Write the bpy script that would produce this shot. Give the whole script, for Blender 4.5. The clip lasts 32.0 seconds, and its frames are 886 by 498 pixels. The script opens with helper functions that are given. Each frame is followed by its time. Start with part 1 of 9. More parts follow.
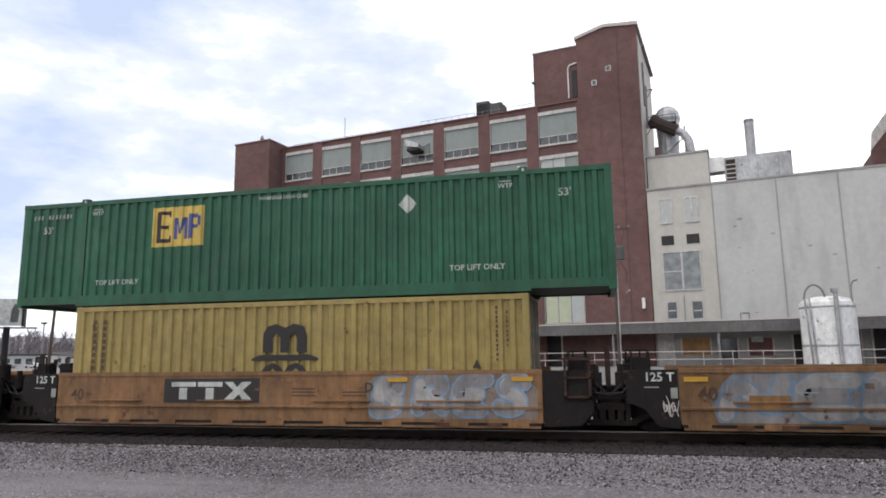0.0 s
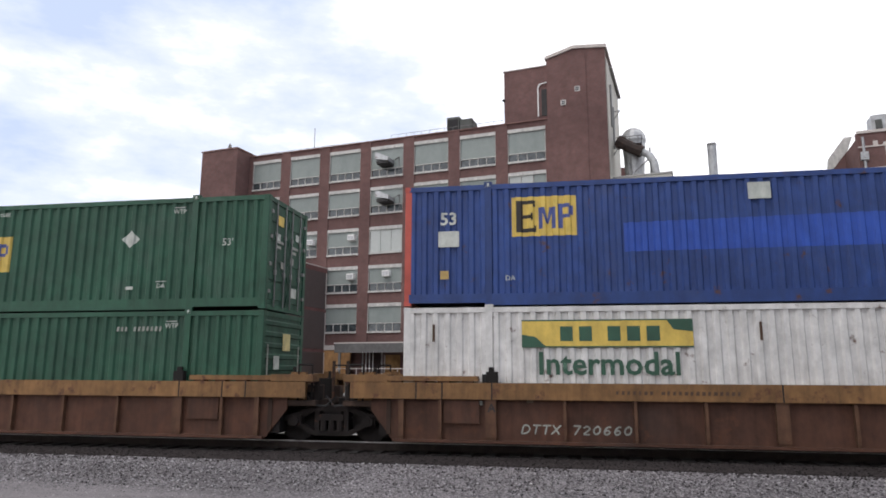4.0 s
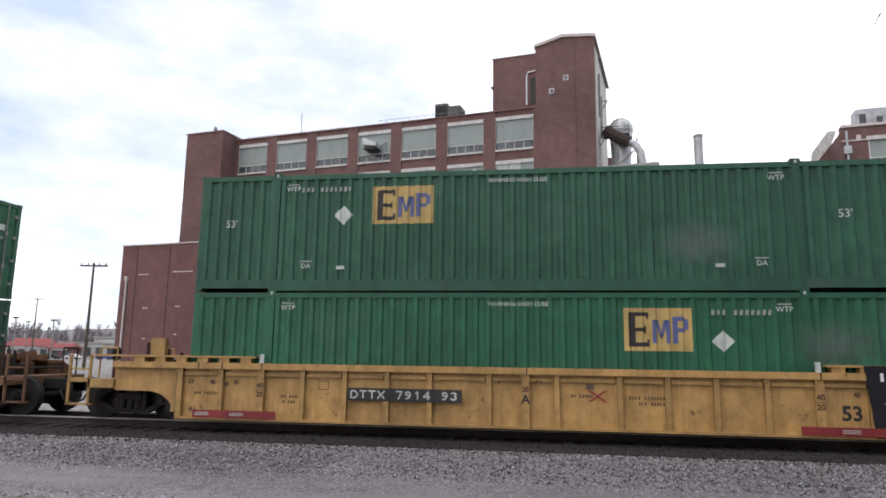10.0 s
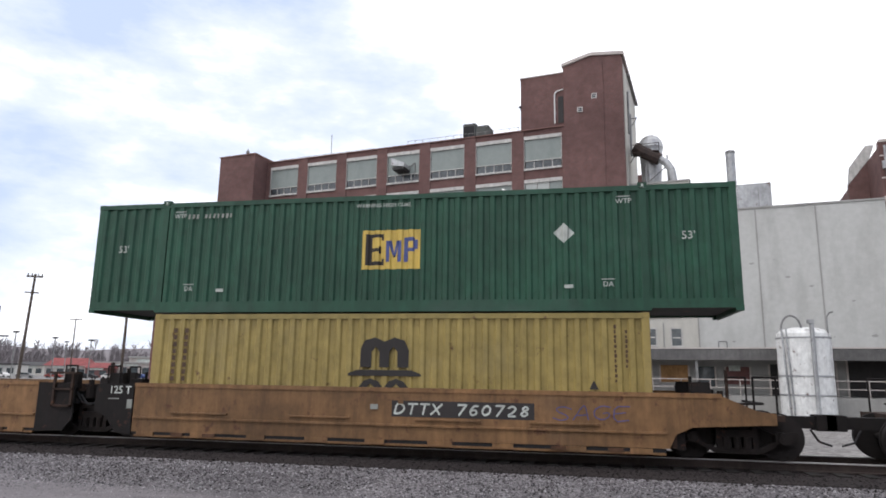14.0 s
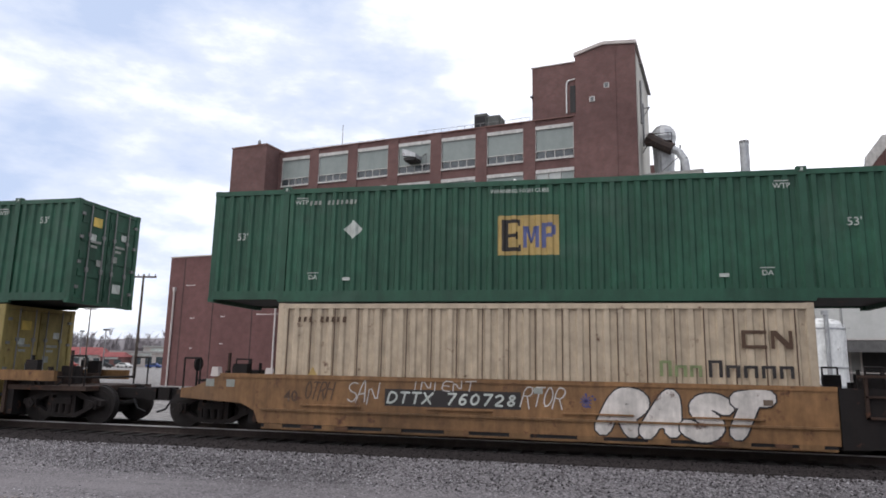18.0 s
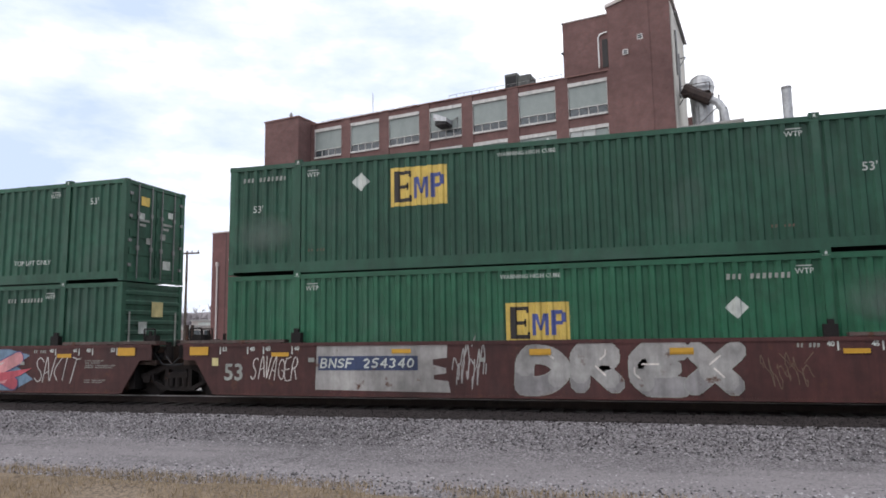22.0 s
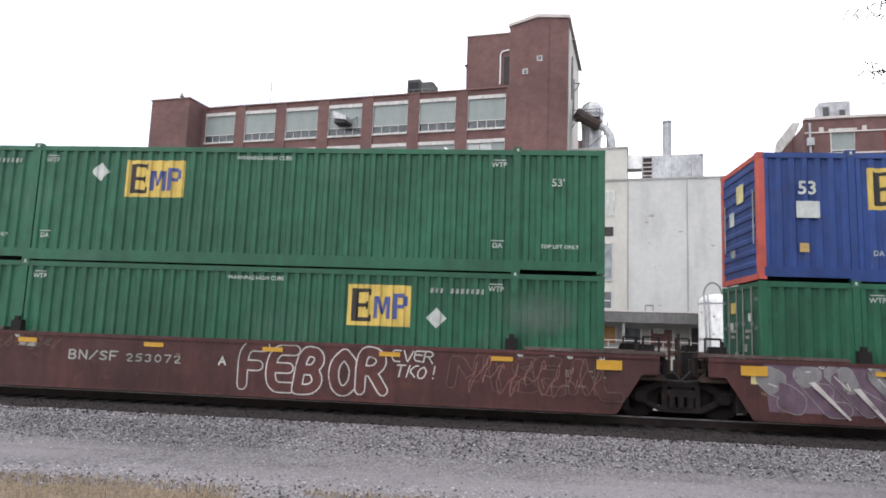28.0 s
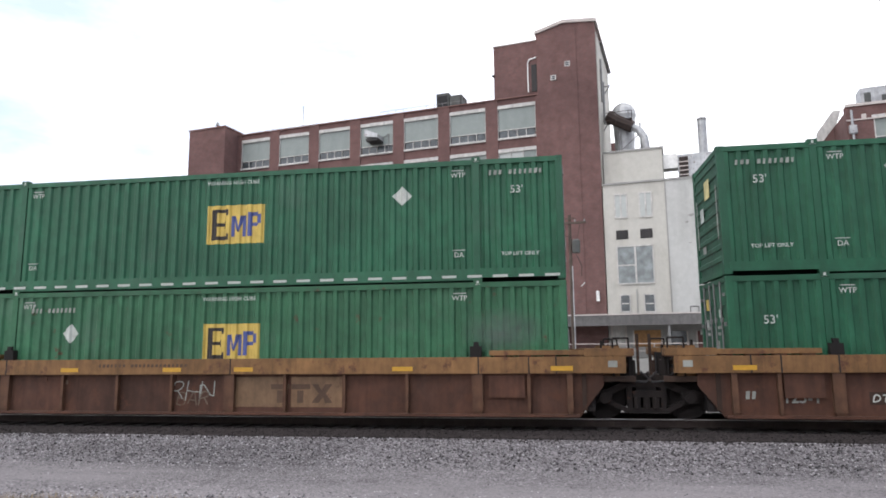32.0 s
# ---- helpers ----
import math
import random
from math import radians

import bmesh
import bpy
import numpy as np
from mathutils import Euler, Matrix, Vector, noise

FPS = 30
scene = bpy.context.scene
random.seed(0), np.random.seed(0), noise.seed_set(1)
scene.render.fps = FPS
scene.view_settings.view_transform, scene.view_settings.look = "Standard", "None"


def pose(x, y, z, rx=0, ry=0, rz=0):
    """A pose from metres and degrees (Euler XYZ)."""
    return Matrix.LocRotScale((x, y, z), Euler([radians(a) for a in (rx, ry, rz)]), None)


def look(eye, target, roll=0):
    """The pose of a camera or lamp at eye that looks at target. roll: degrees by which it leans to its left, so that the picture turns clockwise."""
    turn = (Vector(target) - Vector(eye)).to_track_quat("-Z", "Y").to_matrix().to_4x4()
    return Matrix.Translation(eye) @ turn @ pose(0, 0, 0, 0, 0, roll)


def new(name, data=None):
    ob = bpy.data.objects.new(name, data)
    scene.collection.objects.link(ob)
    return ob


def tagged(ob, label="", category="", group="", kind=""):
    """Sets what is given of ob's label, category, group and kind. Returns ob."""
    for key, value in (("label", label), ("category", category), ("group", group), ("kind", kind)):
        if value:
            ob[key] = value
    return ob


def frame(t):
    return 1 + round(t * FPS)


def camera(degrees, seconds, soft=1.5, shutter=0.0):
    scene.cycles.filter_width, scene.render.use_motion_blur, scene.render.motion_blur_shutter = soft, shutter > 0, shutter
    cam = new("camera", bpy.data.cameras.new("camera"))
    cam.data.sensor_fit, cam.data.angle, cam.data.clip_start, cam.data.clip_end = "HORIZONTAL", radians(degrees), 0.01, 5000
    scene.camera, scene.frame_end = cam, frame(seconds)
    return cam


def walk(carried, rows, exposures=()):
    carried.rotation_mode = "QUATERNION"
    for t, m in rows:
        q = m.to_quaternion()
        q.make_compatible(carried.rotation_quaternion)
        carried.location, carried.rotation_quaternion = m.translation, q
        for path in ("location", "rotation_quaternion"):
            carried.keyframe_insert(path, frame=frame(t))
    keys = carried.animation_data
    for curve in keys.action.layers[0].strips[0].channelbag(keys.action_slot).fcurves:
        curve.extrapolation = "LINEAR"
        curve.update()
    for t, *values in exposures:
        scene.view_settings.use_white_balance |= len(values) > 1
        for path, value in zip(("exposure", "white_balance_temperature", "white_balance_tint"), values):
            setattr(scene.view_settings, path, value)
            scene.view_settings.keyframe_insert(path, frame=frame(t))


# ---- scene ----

TRACK_Y = 16.505          # centre line of the near track
SPEED = 16.256            # train speed along +x, metres a second
CLIP = 32.0
GROUND = -0.42
RAIL = 0.15               # top of the rails

# ---------------------------------------------------------------- camera
cam = camera(67.75, CLIP, soft=1.75, shutter=0.0)


def aim(yaw, pitch, roll, lift):
    a, b = radians(yaw), radians(pitch)
    eye = Vector((0, 0, 1.83 + lift))
    return look(eye, eye + Vector((math.sin(a) * math.cos(b), math.cos(a) * math.cos(b), math.sin(b))), roll)


PATH = [
    (0.0, -12.80, 9.04, -0.74, 0.081),
    (0.5, -14.20, 9.12, -0.91, 0.046),
    (1.0, -15.28, 9.22, -1.15, 0.023),
    (1.5, -15.74, 9.43, -1.14, 0.010),
    (2.0, -15.24, 9.69, -0.87, 0.005),
    (2.5, -13.73, 9.86, -0.90, 0.007),
    (3.0, -12.04, 10.12, -0.46, 0.014),
    (3.5, -10.65, 10.26, -0.11, 0.026),
    (4.0, -9.93, 10.28, 0.17, 0.037),
    (4.5, -9.35, 10.13, 0.33, 0.029),
    (6.5, -8.81, 9.48, 0.74, 0.020),
    (7.0, -8.90, 9.44, 0.64, 0.011),
    (7.5, -8.84, 9.47, 0.64, 0.003),
    (8.0, -8.82, 9.51, 0.54, -0.008),
    (8.5, -8.64, 9.45, 0.66, -0.026),
    (9.0, -8.76, 9.44, 0.84, -0.051),
    (9.5, -8.77, 9.38, 1.06, -0.035),
    (10.0, -8.70, 9.22, 0.81, -0.024),
    (10.5, -8.86, 9.27, 0.84, -0.018),
    (11.0, -9.22, 9.39, 0.32, -0.014),
    (11.5, -9.91, 9.77, 0.34, -0.012),
    (12.0, -10.50, 10.15, 0.22, -0.007),
    (12.5, -10.85, 10.41, 0.40, -0.005),
    (13.0, -11.03, 10.64, 0.33, -0.001),
    (13.5, -11.17, 10.87, 0.64, 0.005),
    (15.5, -11.43, 10.78, 1.30, 0.010),
    (16.0, -11.46, 10.58, 1.61, 0.003),
    (16.5, -11.60, 10.32, 1.61, -0.002),
    (17.0, -11.79, 10.13, 1.27, -0.004),
    (17.5, -12.02, 10.02, 1.20, -0.005),
    (18.0, -12.25, 10.01, 1.07, -0.003),
    (18.5, -12.36, 10.08, 0.93, 0.001),
    (19.0, -12.34, 10.18, 1.04, 0.006),
    (19.5, -12.18, 10.29, 1.06, 0.000),
    (20.0, -11.96, 10.36, 1.14, -0.005),
    (20.5, -12.11, 10.16, 1.31, -0.010),
    (21.0, -12.59, 9.47, 0.52, -0.016),
    (21.5, -14.48, 7.35, 0.02, -0.019),
    (22.0, -15.41, 6.97, -0.93, -0.020),
    (22.5, -16.87, 8.58, -1.37, -0.020),
    (23.0, -19.66, 8.73, -0.79, -0.017),
    (23.5, -16.31, 8.59, -1.81, -0.018),
    (24.0, -13.08, 8.71, -1.49, -0.020),
    (24.5, -10.77, 8.43, -0.05, -0.023),
    (26.5, -2.67, 6.78, 1.50, -0.034),
    (27.0, -3.27, 6.72, 1.81, -0.012),
    (27.5, -5.01, 7.03, 2.04, 0.005),
    (28.0, -5.86, 7.32, 2.14, 0.015),
    (28.5, -5.86, 7.46, 2.12, 0.021),
    (29.0, -5.66, 7.53, 1.52, 0.023),
    (29.5, -5.76, 7.71, 0.10, 0.021),
    (30.0, -5.75, 7.96, 0.20, 0.016),
    (30.5, -6.92, 8.05, 0.08, 0.010),
    (31.0, -8.23, 8.14, -0.17, 0.004),
    (31.5, -8.76, 8.20, -0.44, -0.004),
    (32.0, -9.14, 8.36, -0.54, -0.018),
]
walk(cam, [(t, aim(a, b, c, h)) for t, a, b, c, h in PATH], exposures=[(0, 0.06, 6450, 13), (1, -0.04, 6450, 13), (2, 0.07, 6450, 13), (4.5, 0.09, 6450, 13), (9, 0.16, 6420, 13), (11, 0.18, 6380, 13), (13, 0.12, 6350, 13), (16, 0.08, 6320, 13), (18, -0.04, 6320, 13), (20.5, 0.09, 6300, 13), (22, 0.17, 6330, 13), (23, 0.34, 6340, 13), (24.5, 0.40, 6330, 13), (27, 0.60, 6330, 13), (29, 0.59, 6330, 13), (30, 0.50, 6330, 13), (CLIP, 0.46, 6330, 13)])

# ---------------------------------------------------------------- sky and sun
world = bpy.data.worlds.new("world")
scene.world = world
world.use_nodes = True
wn, wl = world.node_tree.nodes, world.node_tree.links
wn.clear()
w_out = wn.new("ShaderNodeOutputWorld")
w_bg = wn.new("ShaderNodeBackground")
w_sky = wn.new("ShaderNodeTexSky")
w_sky.sky_type = "NISHITA"
w_sky.sun_disc = False
w_sky.sun_elevation, w_sky.sun_rotation = radians(67), radians(210)
w_co = wn.new("ShaderNodeTexCoord")
w_map = wn.new("ShaderNodeMapping")
w_map.inputs["Scale"].default_value = (1.0, 1.0, 2.6)
w_map.inputs["Location"].default_value = (0.35, 0.2, 0.0)
w_no = wn.new("ShaderNodeTexNoise")
w_no.inputs["Scale"].default_value, w_no.inputs["Detail"].default_value, w_no.inputs["Roughness"].default_value = 2.7, 8.0, 0.58
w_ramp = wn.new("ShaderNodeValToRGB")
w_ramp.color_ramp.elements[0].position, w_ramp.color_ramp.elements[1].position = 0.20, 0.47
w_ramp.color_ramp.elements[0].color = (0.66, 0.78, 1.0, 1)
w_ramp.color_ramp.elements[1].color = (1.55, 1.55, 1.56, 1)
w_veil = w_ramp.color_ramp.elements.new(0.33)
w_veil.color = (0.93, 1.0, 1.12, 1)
w_gain = wn.new("ShaderNodeMixRGB")
w_gain.blend_type = "MULTIPLY"
w_gain.inputs[0].default_value = 1.0
w_gain.inputs[2].default_value = (0.10, 0.10, 0.10, 1)
w_mix = wn.new("ShaderNodeMixRGB")
w_mix.inputs[0].default_value = 0.88
wl.new(w_co.outputs["Generated"], w_map.inputs["Vector"])
wl.new(w_map.outputs["Vector"], w_no.inputs["Vector"])
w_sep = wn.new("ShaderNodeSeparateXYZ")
w_side = wn.new("ShaderNodeMapRange")      # bright bank swaps sides behind the viewpoint, made up there to dim right-hand reflections
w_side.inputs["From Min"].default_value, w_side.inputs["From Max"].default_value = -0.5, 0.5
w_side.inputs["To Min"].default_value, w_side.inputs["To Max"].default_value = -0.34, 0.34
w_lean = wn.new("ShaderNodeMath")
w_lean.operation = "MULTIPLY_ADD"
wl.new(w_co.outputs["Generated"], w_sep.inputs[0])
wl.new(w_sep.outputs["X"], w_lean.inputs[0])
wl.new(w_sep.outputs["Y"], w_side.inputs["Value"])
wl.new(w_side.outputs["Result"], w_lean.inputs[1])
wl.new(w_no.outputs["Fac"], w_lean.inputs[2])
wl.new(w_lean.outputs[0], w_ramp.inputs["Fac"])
wl.new(w_sky.outputs["Color"], w_gain.inputs[1])
wl.new(w_gain.outputs["Color"], w_mix.inputs[1])
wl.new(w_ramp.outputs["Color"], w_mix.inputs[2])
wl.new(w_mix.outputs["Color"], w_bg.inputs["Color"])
w_bg.inputs["Strength"].default_value = 1.0
wl.new(w_bg.outputs["Background"], w_out.inputs["Surface"])

sun = new("sun", bpy.data.lights.new("sun", "SUN"))
sun.data.energy, sun.data.angle, sun.data.color = 0.9, radians(30), (1.0, 0.97, 0.92)
sun.matrix_world = look((0, 0, 80), (15, 24, 14))

# ---------------------------------------------------------------- materials


def node_mat(name, base, rough=0.6, metal=0.0, spec=0.4):
    m = bpy.data.materials.new(name)
    m.use_nodes = True
    nt = m.node_tree
    b = nt.nodes["Principled BSDF"]
    b.inputs["Base Color"].default_value = (*base, 1)
    b.inputs["Roughness"].default_value = rough
    b.inputs["Metallic"].default_value = metal
    b.inputs["Specular IOR Level"].default_value = spec
    return m, nt, b


def link_noise(nt, vec, scale, detail=4.0, rough=0.55):
    n = nt.nodes.new("ShaderNodeTexNoise")
    n.inputs["Scale"].default_value, n.inputs["Detail"].default_value, n.inputs["Roughness"].default_value = scale, detail, rough
    nt.links.new(vec, n.inputs["Vector"])
    return n.outputs["Fac"]


def ramp(nt, fac, c0, c1, p0=0.3, p1=0.7):
    r = nt.nodes.new("ShaderNodeValToRGB")
    r.color_ramp.elements[0].position, r.color_ramp.elements[1].position = p0, p1
    r.color_ramp.elements[0].color, r.color_ramp.elements[1].color = (*c0, 1), (*c1, 1)
    nt.links.new(fac, r.inputs["Fac"])
    return r.outputs["Color"]


def blend(nt, fac, a, b, mode="MIX"):
    x = nt.nodes.new("ShaderNodeMixRGB")
    x.blend_type = mode
    for i, v in ((0, fac), (1, a), (2, b)):
        if isinstance(v, (int, float)):
            x.inputs[i].default_value = v
        elif isinstance(v, tuple):
            x.inputs[i].default_value = (*v, 1)
        else:
            nt.links.new(v, x.inputs[i])
    return x.outputs["Color"]


def add_bump(nt, b, height, strength=0.3, dist=0.02):
    n = nt.nodes.new("ShaderNodeBump")
    n.inputs["Strength"].default_value, n.inputs["Distance"].default_value = strength, dist
    nt.links.new(height, n.inputs["Height"])
    nt.links.new(n.outputs["Normal"], b.inputs["Normal"])


def coords(nt, stretch=(1, 1, 1)):
    c = nt.nodes.new("ShaderNodeTexCoord")
    m = nt.nodes.new("ShaderNodeMapping")
    m.inputs["Scale"].default_value = stretch
    nt.links.new(c.outputs["Object"], m.inputs["Vector"])
    return m.outputs["Vector"]


def shade(c, k):
    return tuple(min(1.0, x * k) for x in c)


def paint(name, base, rough=0.5, wear=0.35, dirt=(0.10, 0.085, 0.07), rust=0.0, metal=0.0, fade=0.25, chalk=0.0):
    """Weathered paint on steel: broad fading, vertical streaks of dirt, rust spots and a little fine relief."""
    m, nt, b = node_mat(name, base, rough, metal)
    v = coords(nt)
    big = link_noise(nt, v, 0.45, 5)
    col = ramp(nt, big, shade(base, 1 - fade), shade(base, 1 + fade), 0.3, 0.7)
    streak = link_noise(nt, coords(nt, (5.0, 5.0, 0.35)), 1.0, 5, 0.6)
    smask = ramp(nt, streak, (0, 0, 0), (wear, wear, wear), 0.52, 0.78)
    col = blend(nt, smask, col, dirt)
    blotch = link_noise(nt, coords(nt, (1.0, 1.0, 0.7)), 3.1, 9, 0.66)
    deep = min(0.75, 0.25 + wear)
    col = blend(nt, deep, col, ramp(nt, blotch, (0.58, 0.57, 0.56), (1.32, 1.30, 1.28), 0.33, 0.68), "MULTIPLY")
    run = link_noise(nt, coords(nt, (9.0, 9.0, 0.8)), 1.0, 5, 0.6)
    col = blend(nt, min(0.26, 0.5 * wear), col, ramp(nt, run, (0.66, 0.65, 0.64), (1.16, 1.16, 1.16), 0.40, 0.62), "MULTIPLY")
    if chalk > 0:
        place = nt.nodes.new("ShaderNodeObjectInfo")
        shift = nt.nodes.new("ShaderNodeVectorMath")
        shift.operation = "MULTIPLY_ADD"
        shift.inputs[1].default_value = (31.0, 17.0, 9.0)
        nt.links.new(place.outputs["Random"], shift.inputs[0]), nt.links.new(v, shift.inputs[2])
        cn = link_noise(nt, shift.outputs["Vector"], 0.62, 6, 0.6)
        cmask = ramp(nt, cn, (0, 0, 0), (chalk, chalk, chalk), 0.56, 0.74)
        pale = tuple(0.62 * c + 0.035 + 0.2 * max(base) for c in base)
        col = blend(nt, cmask, col, pale)
        tone = ramp(nt, place.outputs["Random"], (0.82, 0.84, 0.84), (1.14, 1.12, 1.10), 0.0, 1.0)
        col = blend(nt, 1.0, col, tone, "MULTIPLY")
    if rust > 0:
        rn = link_noise(nt, v, 2.6, 8, 0.68)
        rmask = ramp(nt, rn, (0, 0, 0), (1, 1, 1), 0.62 - 0.22 * rust, 0.70 - 0.14 * rust)
        col = blend(nt, rmask, col, (0.085, 0.034, 0.018))
    nt.links.new(col, b.inputs["Base Color"])
    fine = link_noise(nt, v, 34.0, 4)
    rr = nt.nodes.new("ShaderNodeMapRange")
    rr.inputs["To Min"].default_value, rr.inputs["To Max"].default_value = rough - 0.12, min(1.0, rough + 0.2)
    nt.links.new(streak, rr.inputs["Value"])
    nt.links.new(rr.outputs["Result"], b.inputs["Roughness"])
    add_bump(nt, b, fine, 0.15, 0.004)
    return m


def brick_mat(name, c1, c2, mortar, stain=(0.05, 0.03, 0.03), amount=0.5):
    m, nt, b = node_mat(name, c1, 0.88, 0, 0.2)
    c = nt.nodes.new("ShaderNodeTexCoord")
    s = nt.nodes.new("ShaderNodeSeparateXYZ")
    nt.links.new(c.outputs["Object"], s.inputs[0])
    a = nt.nodes.new("ShaderNodeMath")
    nt.links.new(s.outputs["X"], a.inputs[0]), nt.links.new(s.outputs["Y"], a.inputs[1])
    k = nt.nodes.new("ShaderNodeCombineXYZ")
    nt.links.new(a.outputs[0], k.inputs["X"]), nt.links.new(s.outputs["Z"], k.inputs["Y"])
    t = nt.nodes.new("ShaderNodeTexBrick")
    t.inputs["Color1"].default_value, t.inputs["Color2"].default_value, t.inputs["Mortar"].default_value = (*c1, 1), (*c2, 1), (*mortar, 1)
    t.inputs["Scale"].default_value = 1.0
    t.inputs["Brick Width"].default_value, t.inputs["Row Height"].default_value, t.inputs["Mortar Size"].default_value = 0.215, 0.075, 0.008
    nt.links.new(k.outputs[0], t.inputs["Vector"])
    v = c.outputs["Object"]
    n1 = link_noise(nt, v, 0.16, 6, 0.6)
    m1 = ramp(nt, n1, (0, 0, 0), (amount, amount, amount), 0.42, 0.75)
    col = blend(nt, m1, t.outputs["Color"], stain)
    n2 = link_noise(nt, v, 1.3, 6, 0.65)
    col = blend(nt, 0.55, col, ramp(nt, n2, (0.62, 0.60, 0.60), (1.25, 1.2, 1.2), 0.3, 0.72), "MULTIPLY")
    nt.links.new(col, b.inputs["Base Color"])
    add_bump(nt, b, t.outputs["Fac"], -0.3, 0.012)
    return m


def plaster(name, base, stain, amount=0.6, rough=0.85):
    m, nt, b = node_mat(name, base, rough, 0, 0.25)
    v = coords(nt)
    n1 = link_noise(nt, coords(nt, (1.0, 1.0, 0.28)), 0.55, 7, 0.62)
    col = blend(nt, ramp(nt, n1, (0, 0, 0), (amount, amount, amount), 0.46, 0.74), base, stain)
    n2 = link_noise(nt, v, 2.4, 6, 0.7)
    col = blend(nt, 0.4, col, ramp(nt, n2, (0.78, 0.78, 0.77), (1.1, 1.1, 1.1), 0.3, 0.7), "MULTIPLY")
    nt.links.new(col, b.inputs["Base Color"])
    add_bump(nt, b, link_noise(nt, v, 9.0, 5), 0.2, 0.01)
    return m


def glass_mat(name, base=(0.05, 0.06, 0.065), rough=0.08):
    m, nt, b = node_mat(name, base, rough, 0, 0.6)
    n = link_noise(nt, coords(nt), 1.7, 3)
    nt.links.new(ramp(nt, n, shade(base, 0.6), shade(base, 1.5)), b.inputs["Base Color"])
    return m


def gravel_mat(name, dark, mid, light, scale, strength, dust=None):
    """Loose gravel; dust: colour of the packed fines that lie over it away from the track, in drifts along it."""
    m, nt, b = node_mat(name, mid, 0.95, 0, 0.15)
    v = coords(nt)
    vo = nt.nodes.new("ShaderNodeTexVoronoi")
    vo.inputs["Scale"].default_value = scale
    nt.links.new(v, vo.inputs["Vector"])
    sep = nt.nodes.new("ShaderNodeSeparateColor")
    nt.links.new(vo.outputs["Color"], sep.inputs[0])
    col = ramp(nt, sep.outputs[0], dark, light, 0.05, 0.95)
    big = link_noise(nt, coords(nt, (0.35, 1.0, 1.0)), 0.55, 7, 0.6)
    col = blend(nt, 0.75, col, ramp(nt, big, (0.60, 0.59, 0.60), (1.38, 1.36, 1.36), 0.28, 0.72), "MULTIPLY")
    tone = link_noise(nt, v, 2.2, 5, 0.6)
    col = blend(nt, 0.35, col, ramp(nt, tone, shade(mid, 0.55), shade(mid, 1.35)))
    if dust:
        drift = link_noise(nt, coords(nt, (0.22, 0.9, 1.0)), 0.8, 6, 0.62)
        place = nt.nodes.new("ShaderNodeSeparateXYZ")
        nt.links.new(v, place.inputs[0])
        near = nt.nodes.new("ShaderNodeMapRange")
        near.inputs["From Min"].default_value, near.inputs["From Max"].default_value = 13.4, 9.4
        near.inputs["To Min"].default_value, near.inputs["To Max"].default_value = -0.28, 0.14
        nt.links.new(place.outputs["Y"], near.inputs["Value"])
        both = nt.nodes.new("ShaderNodeMath")
        nt.links.new(drift, both.inputs[0]), nt.links.new(near.outputs["Result"], both.inputs[1])
        cover = ramp(nt, both.outputs[0], (0, 0, 0), (0.62, 0.62, 0.62), 0.36, 0.62)
        fines = ramp(nt, link_noise(nt, v, 60.0, 3), shade(dust, 0.7), shade(dust, 1.25))
        col = blend(nt, cover, col, fines)
    nt.links.new(col, b.inputs["Base Color"])
    add_bump(nt, b, vo.outputs["Distance"], -strength, 0.03)
    return m


M = {}
# containers
M["green"] = paint("green_paint", (0.0155, 0.094, 0.049), 0.50, 0.32, (0.024, 0.050, 0.036), 0.0, chalk=0.45)
M["green_dark"] = paint("dark_green_paint", (0.0185, 0.076, 0.046), 0.55, 0.38, (0.022, 0.043, 0.035), 0.0, chalk=0.5)
M["green_pale"] = paint("chalky_green_paint", (0.030, 0.120, 0.060), 0.58, 0.34, (0.04, 0.07, 0.05), 0.04, chalk=0.6)
M["blue"] = paint("blue_paint", (0.020, 0.050, 0.185), 0.48, 0.30, (0.03, 0.04, 0.085), 0.05, chalk=0.3)
M["blue_patch"] = paint("bright_blue_paint", (0.025, 0.075, 0.36), 0.5, 0.2, (0.03, 0.05, 0.2), 0.0, fade=0.14)
M["white_box"] = paint("white_container_paint", (0.58, 0.58, 0.57), 0.5, 0.30, (0.36, 0.33, 0.29), 0.05, fade=0.1)
M["red_box"] = paint("orange_red_paint", (0.50, 0.072, 0.040), 0.5, 0.3, (0.27, 0.055, 0.04), 0.04, chalk=0.3)
M["maroon"] = paint("maroon_paint", (0.150, 0.034, 0.036), 0.55, 0.34, (0.075, 0.030, 0.027), 0.08, chalk=0.3)
M["mustard"] = paint("mustard_paint", (0.292, 0.228, 0.076), 0.52, 0.32, (0.16, 0.125, 0.045), 0.03, fade=0.16, chalk=0.25)
M["cream"] = paint("cream_paint", (0.47, 0.385, 0.285), 0.5, 0.28, (0.27, 0.215, 0.16), 0.02, fade=0.12, chalk=0.2)
M["post_red"] = paint("faded_red_post", (0.44, 0.085, 0.062), 0.55, 0.3, (0.25, 0.07, 0.05))
